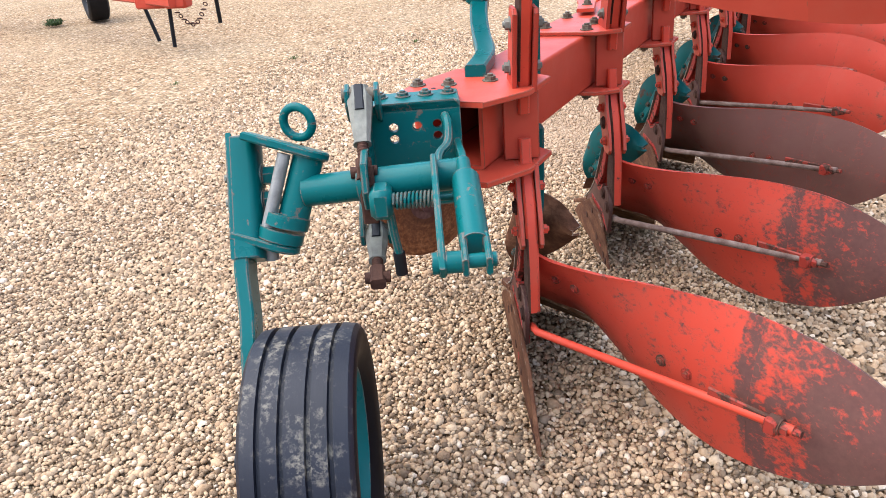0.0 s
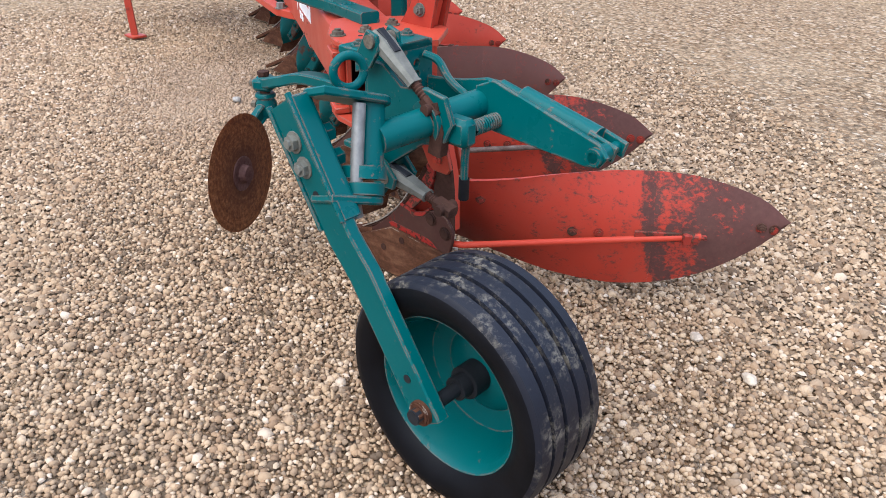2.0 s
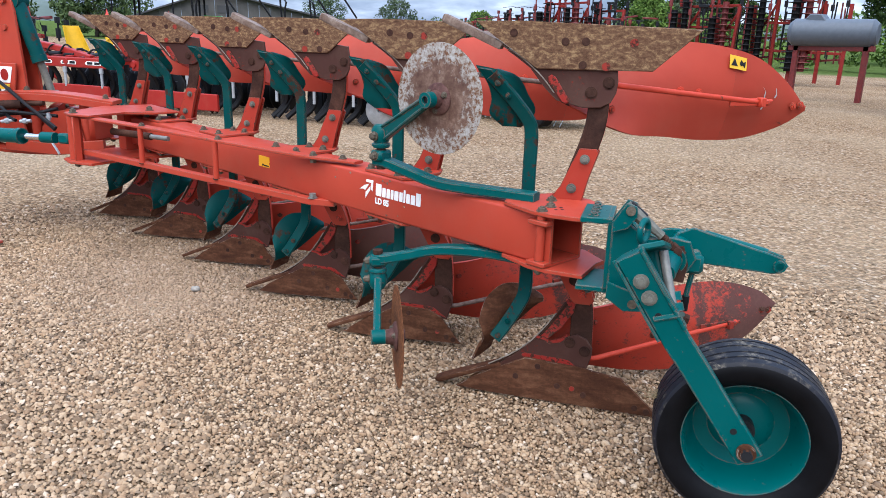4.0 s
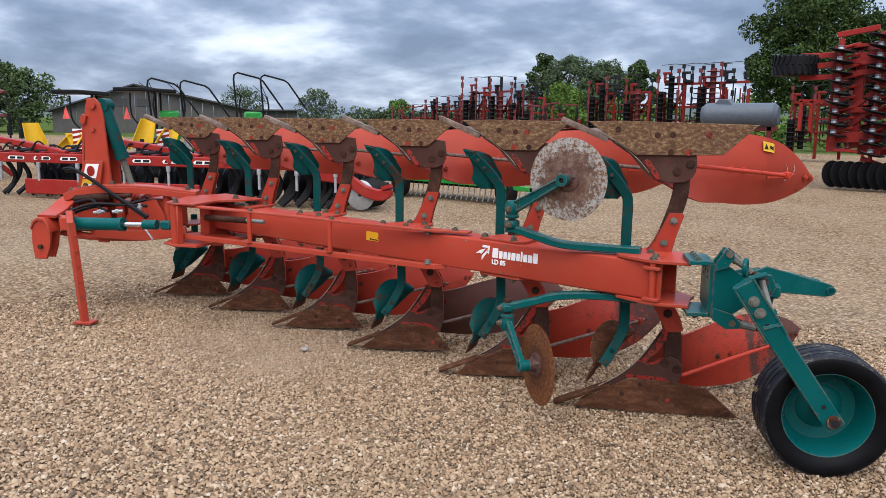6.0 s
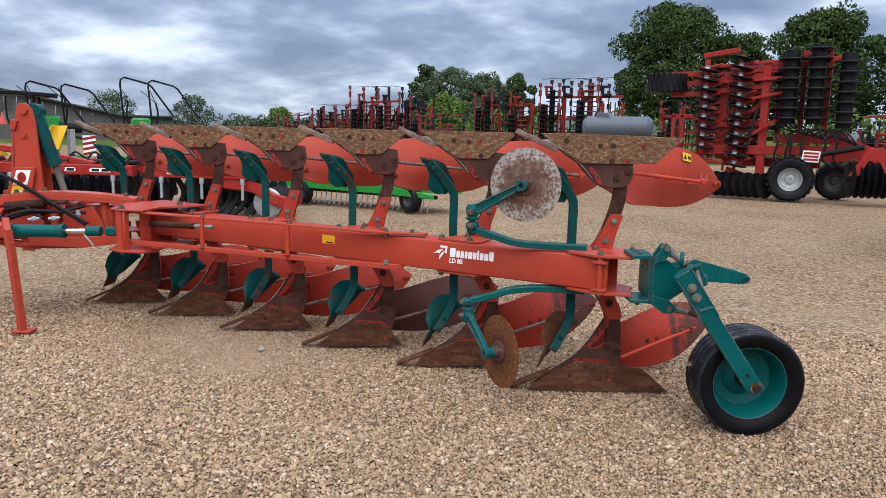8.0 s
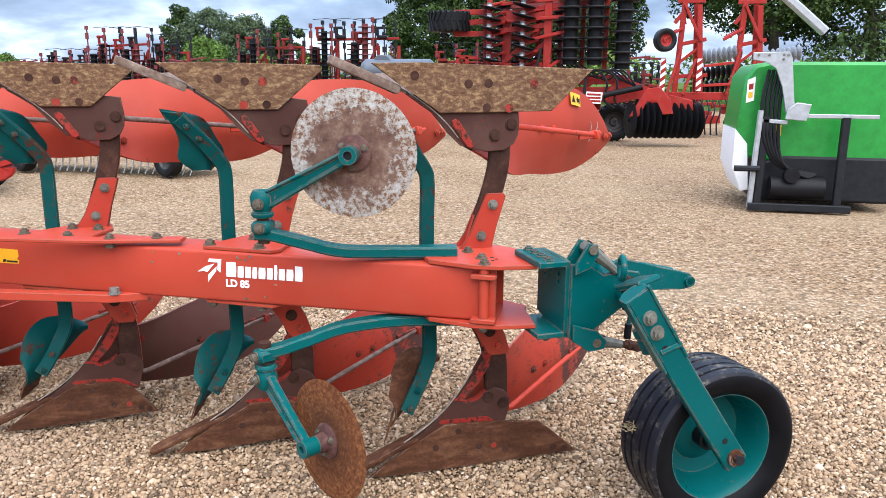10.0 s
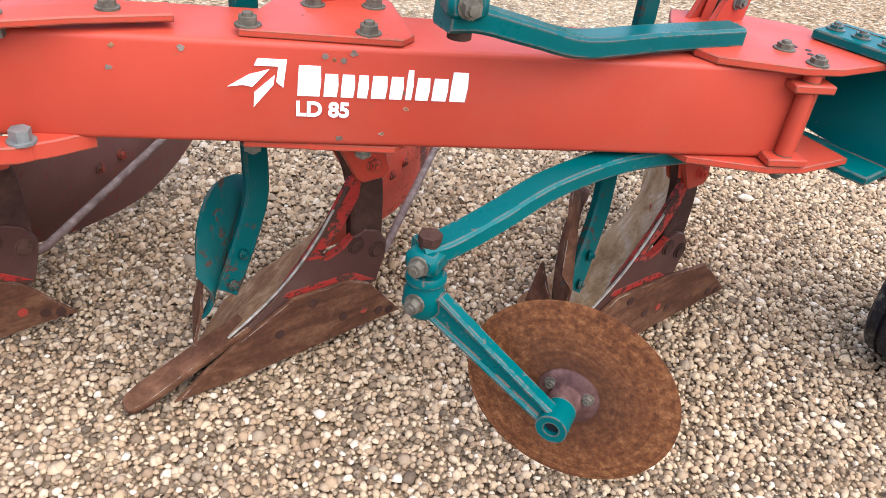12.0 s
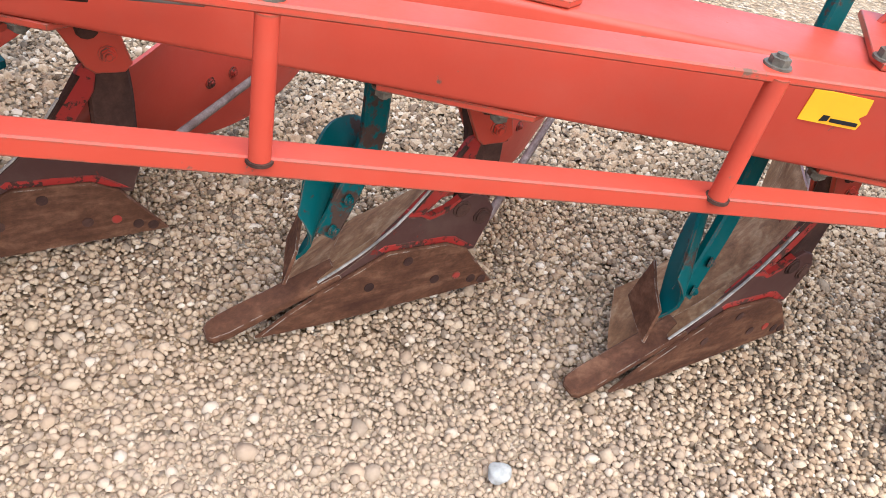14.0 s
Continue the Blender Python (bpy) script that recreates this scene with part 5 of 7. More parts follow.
    fc.material_index = 0 if math.hypot(c.x - WC.x, c.z - WC.z) > 0.281 else 1
wheel = part("depth_wheel", bm, M_TYRE, plough, "ribbed black rubber tyre with dried mud on a teal rim", M6)
# dried straw stuck to the tread
rng = random.Random(19)
bm = B()
for _ in range(26):
    a = Vector((0.946 + rng.gauss(0, 0.022), -0.520 + rng.gauss(0, 0.018), 0.345 + rng.uniform(-0.004, 0.010)))
    d = Vector((rng.gauss(0, 1), rng.gauss(0, 1), rng.gauss(0, 0.25))).normalized() * rng.uniform(0.010, 0.024)
    rod(bm, [a - d, a + Vector((0, 0, 0.003)), a + d], 0.0013, 4)
part("straw", bm, plain("straw", (0.22, 0.165, 0.085), 0.8), wheel, "pale dried straw stuck to the tread", M6)
wheel.data.materials.append(M_TYRE_SIDE)
bm = B()
rim = [(0.208, 0.089), (0.200, 0.089), (0.186, 0.070), (0.176, 0.005), (0.158, -0.038), (0.110, -0.052), (0.080, -0.030), (0.0005, -0.026), (0.0005, -0.042), (0.085, -0.046), (0.112, -0.066),
       (0.165, -0.052), (0.186, -0.070), (0.200, -0.089), (0.208, -0.089), (0.196, -0.070), (0.190, 0.0), (0.196, 0.070)]
lathe(bm, rim, WC, AX, 48)
rim_ob = part("rim", bm, M_TEAL, wheel, "teal painted steel rim", M6)
bm = B()
cyl(bm, WC + AX * 0.19, WC - AX * 0.03, 0.018, 16)
cyl(bm, WC + AX * 0.05, WC - AX * 0.03, 0.030, 20)
cyl(bm, WC + AX * 0.02, WC - AX * 0.03, 0.042, 20)
part("hub", bm, M_DARK, rim_ob, "dark steel axle and hub", M6)
bm = B()
cyl(bm, WC + AX * 0.143, WC + AX * 0.170, 0.031, 16)
bolt(bm, WC + AX * 0.170, AX, 0.020, 0.016)
part("axle_end", bm, M_RUST, wheel, "rusty axle end with a bolt", M6)

# headstock at the front
HC = Vector((-4.33, -0.985, 0))
HR = Matrix((U, W, Z)).transposed().to_4x4()
HM = Matrix.Translation(HC) @ HR


def hs(name, bm, mt, parent, label=""):
    return part(name, bm, mt, parent, label, HM)


bm = B()
cyl(bm, (0.05, 0.03, 0.735), (0.05, 0.95, 0.735), 0.050, 20)
box(bm, (0.10, 0.48, 0.745), (0.20, 0.40, 0.19), None, 0.014)
headstock = hs("headstock", bm, M_RED, plough, "red headstock with lower link brackets")
CHEEK = [(-0.025, 0.455), (0.085, 0.455), (0.120, 0.56), (0.140, 0.68), (0.125, 0.745), (0.085, 0.785), (0.030, 0.790), (-0.015, 0.760), (-0.035, 0.70), (-0.035, 0.58)]
HOOD = [(0.140, 0.68), (0.125, 0.748), (0.087, 0.792), (0.028, 0.797), (-0.019, 0.764), (-0.040, 0.70), (-0.026, 0.700), (-0.006, 0.752), (0.032, 0.778), (0.083, 0.772), (0.112, 0.738), (0.126, 0.68)]
for v0 in (0.0, 0.86):
    bm = B()
    for dv in (0.0, 0.10):
        prism(bm, CHEEK, (0, v0 + dv, 0), (1, 0, 0), (0, 0, 1), (0, 0.020, 0), 0.005)
    prism(bm, HOOD, (0, v0 - 0.012, 0), (1, 0, 0), (0, 0, 1), (0, 0.145, 0), 0.003)
    bracket = hs("link_bracket", bm, M_RED, headstock, "red hooded link bracket")
    bm = B()
    cyl(bm, (0.045, v0 - 0.025, 0.56), (0.045, v0 + 0.15, 0.56), 0.018, 14)
    hs("link_pin", bm, M_RUST_DARK, bracket, "dark steel pin")
    # shoulder plate that rises from the bracket to the mast
    bm = B()
    e = 1 if v0 == 0 else -1
    bar(bm, nice([(0.075, v0 + 0.05 * e, 0.800), (0.08, v0 + 0.17 * e, 0.835), (0.10, v0 + 0.28 * e, 0.900), (0.14, v0 + 0.37 * e, 0.945)], 4), 0.17, 0.024, (1, 0, 0))
    hs("shoulder", bm, M_RED, headstock)
bm = B()
for v in (0.40, 0.54):
    prism(bm, [(0.18, 0.86), (0.455, 0.86), (0.435, 1.21), (0.410, 1.62), (0.385, 1.72), (0.335, 1.765), (0.265, 1.755), (0.235, 1.60), (0.215, 1.22)], (0, v, 0), (1, 0, 0), (0, 0, 1), (0, 0.022, 0), 0.004)
prism(bm, [(0.19, 0.86), (0.23, 0.86), (0.250, 1.22), (0.270, 1.62), (0.240, 1.62), (0.220, 1.22)], (0, 0.422, 0), (1, 0, 0), (0, 0, 1), (0, 0.12, 0), 0.003)
cyl(bm, (0.325, 0.375, 1.70), (0.325, 0.585, 1.70), 0.030, 16)
cyl(bm, (0.310, 0.385, 1.50), (0.310, 0.577, 1.50), 0.022, 14)
mast = hs("mast", bm, M_RED, headstock, "tall red mast of welded plates")
bm = B()
bar(bm, [(0.195, 0.41, 1.20), (0.222, 0.41, 1.58)], 0.022, 0.022, (0, 1, 0))
bar(bm, [(0.226, 0.40, 1.55), (0.248, 0.40, 1.62)], 0.05, 0.05, (0, 1, 0))
hs("guide_rail", bm, M_RED, mast)


def lean(z):
    return 0.236 + 0.30 * (z - 1.219)


bm = B()
prism(bm, [(lean(0.87) - 0.03, 0.87), (lean(0.87) + 0.20, 0.87), (lean(1.24) + 0.165, 1.24), (lean(1.24) - 0.015, 1.24)], (0, 0.362, 0), (1, 0, 0), (0, 0, 1), (0, 0.016, 0), 0.004)
gusset = hs("gusset", bm, M_RED, mast, "red leaning gusset plate with labels")
for z0, z1, mt, text in ((1.095, 1.215, M_WHITE, "white and red warning label"), (1.010, 1.085, M_YELLOW, "yellow and white warning label")):
    bm = B()
    prism(bm, [(lean(z0) + 0.015, z0), (lean(z0) + 0.135, z0), (lean(z1) + 0.135, z1), (lean(z1) + 0.015, z1)], (0, 0.3615, 0), (1, 0, 0), (0, 0, 1), (0, -0.003, 0))
    hs("label", bm, mt, gusset, text)
    bm = B()
    if mt is M_WHITE:
        outer = [(lean(1.155) + 0.075 + 0.036 * math.cos(q1), 1.155 + 0.044 * math.sin(q1)) for q1 in [math.pi * i / 8 for i in range(16)]]
        prism(bm, outer, (0, 0.358, 0), (1, 0, 0), (0, 0, 1), (0, -0.002, 0))
    else:
        prism(bm, [(lean(1.02) + 0.03, 1.02), (lean(1.02) + 0.12, 1.02), (lean(1.045) + 0.12, 1.045), (lean(1.045) + 0.03, 1.045)], (0, 0.358, 0), (1, 0, 0), (0, 0, 1), (0, -0.002, 0))
    hs("print", bm, M_MACHINE if mt is M_WHITE else M_WHITE, gusset, "plain sign printed on a label")
# turnover cylinder
bm = B()
C0, C1, C2 = Vector((0.385, 0.465, 1.70)), Vector((0.505, 0.50, 1.25)), Vector((0.570, 0.52, 1.00))
d = (C1 - C0).normalized()
cyl(bm, C0, C1, 0.052, 22)
cyl(bm, C1 - d * 0.05, C1, 0.058, 22)
cyl(bm, C0 - Vector((0, 0.05, 0)), C0 + Vector((0, 0.06, 0)), 0.060, 18)
ram = hs("turnover_ram", bm, M_TEAL_SOIL, headstock, "teal hydraulic cylinder")
bm = B()
cyl(bm, C1, C2, 0.028, 14)
cyl(bm, C2 - Vector((0, 0.045, 0)), C2 + Vector((0, 0.045, 0)), 0.040, 16)
hs("rod", bm, M_CAST, ram, "grey steel rod")
# swivel body between headstock and beam
bm = B()
cyl(bm, (0.10, 0.50, 0.80), (0.80, 0.50, 0.80), 0.105, 24)
cyl(bm, (0.30, 0.50, 0.80), (0.36, 0.50, 0.80), 0.15, 24)
cyl(bm, (0.62, 0.50, 0.80), (0.70, 0.50, 0.80), 0.155, 24)
box(bm, (0.42, 0.52, 0.66), (0.55, 0.26, 0.06), None, 0.008)
box(bm, (0.88, 0.52, 0.80), (0.26, 0.26, 0.26), None, 0.03)
swivel = hs("swivel", bm, M_RED, headstock)
studs(swivel, [((0.705, 0.50 + 0.128 * math.cos(a), 0.80 + 0.128 * math.sin(a)), (1, 0, 0)) for a in [math.pi * i / 4 for i in range(8)]], M_BOLT, HM, 0.012, 0.014)
TOP_ARM = nice([(0.09, 0.345, 0.955), (0.27, 0.335, 1.015), (0.55, 0.340, 1.035), (0.86, 0.385, 1.025), (1.20, 0.460, 0.985)], 4)
bm = B()
bar(bm, TOP_ARM, 0.15, 0.030, (0, 1, 0))
top_arm = hs("arm", bm, M_RED, headstock)
bm = B()
sweep(bm, [p + Vector((0, -0.072, -0.028)) for p in TOP_ARM], rect2(0.016, 0.052, 0.003), (0, 1, 0))
hs("flange", bm, M_RED, top_arm)
bm = B()
bar(bm, nice([(0.05, 0.30, 0.635), (0.35, 0.28, 0.605), (0.75, 0.36, 0.600), (1.12, 0.44, 0.640)], 4), 0.15, 0.030, (0, 1, 0))
bar(bm, [(0.42, 0.18, 0.66), (0.80, 0.26, 0.635), (1.12, 0.38, 0.665)], 0.05, 0.085, (0, 1, 0))
hs("arm", bm, M_RED, headstock)
for u, v in ((0.15, 0.335), (0.31, 0.330), (0.56, 0.335), (0.95, 0.40)):
    bm = B()
    cyl(bm, (u, v, 0.615), (u, v, 1.01), 0.034, 16)
    hs("spacer", bm, M_RED, headstock)
for u0, u1, v in ((0.16, 0.52, 0.285), (0.60, 0.98, 0.335)):
    bm = B()
    prism(bm, [(u0, 0.66), (u1, 0.66), (u1 - 0.03, 0.80), (u1 - 0.10, 0.93), (u0 + 0.12, 0.90), (u0, 0.78)], (0, v, 0), (1, 0, 0), (0, 0, 1), (0, 0.018, 0), 0.004)
    hs("web", bm, M_RED, headstock)
studs(top_arm, [(Vector(TOP_ARM[i]) + Vector((0, dv, 0.015)), (0, 0, 1)) for i, dv in ((1, -0.03), (2, 0.03), (4, -0.03), (5, 0.0), (7, 0.03), (15, 0.0))], M_BOLT, HM, 0.020, 0.022)
bm = B()
cyl(bm, (0.20, 0.26, 0.925), (0.52, 0.27, 0.955), 0.034, 16)
cyl(bm, (0.52, 0.27, 0.955), (0.70, 0.275, 0.968), 0.018, 12)
hs("latch_cylinder", bm, M_RUST_DARK, headstock, "dark greasy latch cylinder")
for p, q1 in (((0.46, 0.11, 0.835), (0.56, 0.13, 0.850)), ((0.62, 0.12, 0.845), (0.70, 0.14, 0.852)), ((0.84, 0.16, 0.86), (0.84, 0.16, 0.915))):
    bm = B()
    cyl(bm, p, q1, 0.013, 10)
    cyl(bm, Vector(p).lerp(Vector(q1), 0.3), Vector(p).lerp(Vector(q1), 0.6), 0.020, 6)
    hs("hose_fitting", bm, M_GALV, headstock, "bright steel hose fitting")
bm = B()
bar(bm, [(0.93, 0.06, 0.73), (0.99, 0.05, 0.66), (1.00, 0.05, 0.64)], 0.022, 0.010, (0, 1, 0))
hs("tap_lever", bm, M_GALV, headstock, "bright steel tap lever")
# front block where tie bars, beam and cylinder meet
bm = B()
prism(bm, [(-3.22, -0.47), (-3.08, -0.485), (-2.92, -0.41), (-3.02, -0.14), (-2.90, 0.02), (-2.90, 0.20), (-3.45, 0.24), (-3.50, -0.10)], (0, 0, 0.9525), (1, 0, 0), (0, 1, 0), (0, 0, 0.014), 0.003)
prism(bm, [(-3.22, -0.50), (-3.06, -0.52), (-2.88, -0.44), (-2.98, -0.10), (-2.92, 0.20), (-3.45, 0.24), (-3.50, -0.10)], (0, 0, 0.640), (1, 0, 0), (0, 1, 0), (0, 0, 0.016), 0.003)
cyl(bm, (-3.13, -0.44, 0.64), (-3.13, -0.44, 0.95), 0.045, 18)
box(bm, (-3.07, -0.45, 0.80), (0.02, 0.05, 0.30), None, 0.006)
box(bm, (-3.38, 0.10, 0.80), (0.14, 0.26, 0.30), None, 0.006)
block = part("front_block", bm, M_RED, plough, "red welded front block of the beam")
studs(block, [((-3.13, -0.44, 0.967), (0, 0, 1)), ((-3.05, 0.05, 0.967), (0, 0, 1)), ((-3.13, -0.44, 0.632), (0, 0, -1))], M_BOLT, None, 0.022, 0.022)
bm = B()
cyl(bm, (-3.10, -0.20, 0.83), (-2.72, -0.094, 0.83), 0.024, 18)
align = part("alignment_ram", bm, M_RUST_DARK, block, "dark greasy alignment ram")
bm = B()
cyl(bm, (-2.72, -0.094, 0.83), (-2.56, -0.049, 0.83), 0.016, 14)
part("rod", bm, M_BARE, align, "bright steel rod")
# width ram, teal with a bright rod
R0, R1 = Vector((-3.90, -0.86, 0.774)), Vector((-3.20, -0.485, 0.790))
bm = B()
cyl(bm, R0, R0.lerp(R1, 0.54), 0.050, 22)
for a, b in ((0.0, 0.03), (0.50, 0.54)):
    cyl(bm, R0.lerp(R1, a), R0.lerp(R1, b), 0.056, 22)
cyl(bm, R0.lerp(R1, 0.76), R0.lerp(R1, 0.90), 0.038, 18)
box(bm, R1, (0.09, 0.05, 0.07), Matrix.Rotation(TURN, 3, "Z"), 0.012)
ram = part("width_ram", bm, M_TEAL, plough, "teal hydraulic ram with a bright piston rod")
bm = B()
cyl(bm, R0.lerp(R1, 0.52), R0.lerp(R1, 0.78), 0.021, 16)
part("piston_rod", bm, M_CHROME, ram, "bright chrome piston rod")
bm = B()
box(bm, R0 + Vector((-0.04, -0.02, 0)), (0.12, 0.10, 0.11), Matrix.Rotation(TURN, 3, "Z"), 0.01)
bar(bm, [R0 + Vector((-0.05, 0, 0)), HM @ Vector((0.12, 0.20, 0.76))], 0.10, 0.10, (0, 0, 1))
part("mount", bm, M_RED, ram)
# parking stand
bm = B()
bar(bm, [(-3.735, -0.915, 0.02), (-3.775, -0.935, 0.62), (-3.79, -0.945, 0.80)], 0.052, 0.052, (1, 0, 0))
bar(bm, [(-3.79, -0.945, 0.78), (-3.86, -0.915, 0.86), (-3.95, -0.86, 0.84)], 0.055, 0.05, (0, 0, 1))
for i in range(5):
    cyl(bm, (-3.80 + 0.005 * i, -0.932, 0.70 - i * 0.12), (-3.735 + 0.005 * i, -0.932, 0.70 - i * 0.12), 0.008, 8)
box(bm, (-3.725, -0.91, 0.014), (0.15, 0.11, 0.018), Matrix.Rotation(TURN, 3, "Z"), 0.003)
part("parking_stand", bm, M_RED, plough, "red parking stand with a foot plate")
# hoses
for line in ([(0.06, 0.33, 1.17), (0.16, 0.31, 1.175), (0.36, 0.25, 1.10), (0.62, 0.18, 0.97), (0.93, 0.12, 0.815)],
             [(0.06, 0.36, 1.15), (0.18, 0.33, 1.15), (0.38, 0.27, 1.07), (0.64, 0.20, 0.94), (0.90, 0.14, 0.80)],
             [(0.18, 0.06, 0.79), (0.28, 0.08, 0.85), (0.45, 0.12, 0.905), (0.66, 0.17, 0.90), (0.88, 0.20, 0.89)],
             [(0.20, 0.09, 0.775), (0.30, 0.11, 0.835), (0.47, 0.15, 0.885), (0.68, 0.20, 0.90), (0.86, 0.23, 0.94)],
             [(0.22, 0.22, 0.90), (0.40, 0.18, 0.93), (0.50, 0.14, 0.87), (0.58, 0.12, 0.85)]):
    bm = B()
    rod(bm, nice(line, 6), 0.0125, 8)
    part("hose", bm, M_BLACK, plough, "black hydraulic hose", HM)


# ---- machines parked round the yard ----
def tyre_mesh(r, w, name="tyre"):
    """A tyre round the y axis."""
    bm = B()
    h = w / 2
    lathe(bm, [(r * 0.52, h * 0.74), (r * 0.60, h * 0.92), (r * 0.74, h), (r * 0.88, h), (r * 0.955, h * 0.82), (r * 0.965, h * 0.5), (r * 0.965, -h * 0.5), (r * 0.955, -h * 0.82), (r * 0.88, -h), (r * 0.74, -h), (r * 0.60, -h * 0.92), (r * 0.52, -h * 0.74)], (0, 0, 0), (0, 1, 0), 36)
    return finish(bm, name, M_BLACK)


LUGS = {}


def lugs_on(tyre, m, r, w, count):
    """Slanting tread lugs round a tyre, each a part on one shared mesh a side."""
    h = w / 2
    for sd in (1, -1):
        if (r, w, sd) not in LUGS:
            bm = B()
            prism(bm, [(-0.055 * r, 0.02 * h), (0.055 * r, 0.02 * h), (0.24 * r, 0.98 * h), (0.10 * r, 0.98 * h)], (0, 0, r * 0.93), (1, 0, 0), (0, sd, 0), (0, 0, r * 0.075), 0.004)
            LUGS[r, w, sd] = finish(bm, "tread_lug", M_BLACK)
        for i in range(count):
            part("tread_lug", LUGS[r, w, sd], None, tyre, "", m @ Matrix.Rotation(2 * math.pi * (i + (0.5 if sd > 0 else 0)) / count, 4, "Y"))


def rim_mesh(r, w, mt):
    bm = B()
    h = w / 2
    lathe(bm, [(r, h * 0.85), (r * 0.88, h * 0.7), (r * 0.75, h * 0.25), (r * 0.40, h * 0.15), (r * 0.36, h * 0.40), (0.16 * r, h * 0.44), (0.15 * r, h * 0.30), (0.001, h * 0.30), (0.001, -h * 0.5), (r * 0.8, -h * 0.5), (r, -h * 0.85)], (0, 0, 0), (0, -1, 0), 28)
    return finish(bm, "rim", mt)


def wheel_on(parent, at, r, w, turn=0.0, lugs=0, rim_mt=None, flat=False):
    m = Matrix.Translation(at) @ Matrix.Rotation(radians(turn), 4, "Z")
    if flat:
        m = m @ Matrix.Rotation(radians(90), 4, "X")
    ty = part("wheel", tyre_mesh(r, w), None, parent, "black rubber tyre", m)
    part("rim", rim_mesh(r * 0.54, w * 0.86, rim_mt or M_RIM), None, ty, "", m)
    lugs_on(ty, m, r, w, lugs)
    return ty


def beams(name, parent, lines, mt, label="", w=0.12, h=None):
    """One straight square-section bar for each pair of points, each a part."""
    for a, b in lines:
        bm = B()
        d = (Vector(b) - Vector(a)).normalized()
        bar(bm, [a, b], w, h or w, (0, 0, 1) if abs(d.z) < 0.9 else (1, 0, 0), min(0.01, w * 0.15))
        part(name, bm, mt, parent, label)


def disc_stack(parent, x, y, z0, z1, r, step, core, mt, core_mt, name="disc_gang", cup=0.05, thick=0.035, lean=0.0):
    """An upright shaft with discs on it."""
    bm = B()
    cyl(bm, (x, y, z0), (x, y, z1), core, 14)
    sh = part(name, bm, core_mt, parent)
    z = z0 + step * 0.5
    bm = B()
    lathe(bm, [(core, 0.0), (r * 0.7, cup * 0.4), (r * 0.97, cup), (r, cup + thick * 0.4), (r * 0.97, cup + thick * 0.8), (r * 0.7, cup * 0.4 + thick * 0.9), (core, thick)], (0, 0, 0), (math.sin(lean), 0, math.cos(lean)), 24)
    me = finish(bm, "disc", mt)
    while z < z1 - step * 0.3:
        part("disc", me, None, sh, "", Matrix.Translation((x, y, z)))
        z += step
    return sh


def disc_cultivator(y=17.3):
    t = thing("disc_cultivator", (0, y, 0), "large red folded disc cultivator with black disc gangs and rubber wheels", "cultivator")
    wheel_on(t, (-0.10, y - 0.35, 0.56), 0.56, 0.50, 8, 22, M_GALV)
    wheel_on(t, (0.85, y + 1.2, 0.50), 0.50, 0.46, 8, 18)
    wheel_on(t, (-3.42, y, 3.02), 0.54, 0.50, 0, 22, M_MACHINE, True)
    R = M_MACHINE
    beams("post", t, [((-0.88, y, 0.65), (-0.88, y, 3.55)), ((-2.42, y, 0.9), (-2.42, y, 3.45)), ((-1.95, y + 0.2, 1.0), (-1.95, y + 0.2, 3.3))], R, "", 0.20)
    beams("rail", t, [((-3.0, y, 2.98), (-0.88, y, 3.20)), ((-2.4, y, 2.75), (-0.88, y, 2.92)), ((-1.95, y, 3.2), (-0.3, y, 3.45)), ((-2.5, y, 3.72), (-1.6, y, 3.85)), ((-0.88, y, 3.30), (0.95, y + 0.2, 3.62)),
                      ((-2.4, y, 1.9), (-0.9, y, 1.95)), ((-3.3, y, 3.25), (-2.4, y, 3.25)), ((-3.3, y, 2.72), (-2.4, y, 2.72))], R, "", 0.13)
    beams("brace", t, [((-2.0, y + 0.1, 1.6), (-0.95, y + 0.1, 2.5)), ((-2.0, y + 0.1, 2.0), (-0.95, y + 0.1, 2.95)), ((-1.5, y + 0.1, 1.3), (-0.95, y + 0.1, 2.0)), ((-1.7, y - 0.1, 0.75), (-1.1, y - 0.2, 0.55))], R, "", 0.12)
    beams("chassis_beam", t, [((-2.4, y, 1.25), (1.3, y, 1.30)), ((-0.6, y + 0.3, 1.58), (1.1, y + 0.3, 1.60)), ((-1.9, y + 0.5, 0.95), (0.5, y + 0.5, 0.95))], R, "", 0.24)
    beams("bracket", t, [((-3.2, y, 1.40), (-3.2, y, 2.15)), ((-2.95, y, 1.40), (-2.95, y, 2.15)), ((-3.25, y, 2.15), (-2.6, y, 2.12))], R, "", 0.09)
    disc_stack(t, -2.33, y - 0.30, 1.15, 3.60, 0.30, 0.25, 0.07, M_BLACK, R, lean=0.22)
    disc_stack(t, -1.48, y - 0.30, 0.70, 3.72, 0.31, 0.25, 0.045, M_BLACK, R, lean=0.24)
    hub = B()
    lathe(hub, [(0.046, -0.045), (0.075, -0.04), (0.060, 0.0), (0.075, 0.04), (0.046, 0.045)], (0, 0, 0), (0, 0, 1), 14)
    hub = finish(hub, "disc_hub", M_GALV)
    for x, z0, n in ((-1.48, 0.95, 11), (-2.33, 1.40, 9)):
        for i in range(n):
            part("disc_hub", hub, None, t, "bright steel disc hub", Matrix.Translation((x, y - 0.34, z0 + i * 0.25)))
            beams("disc_arm", t, [((x + 0.05, y - 0.3, z0 + i * 0.25), (x + 0.36, y - 0.05, z0 + i * 0.25 + 0.10))], R, "", 0.06)
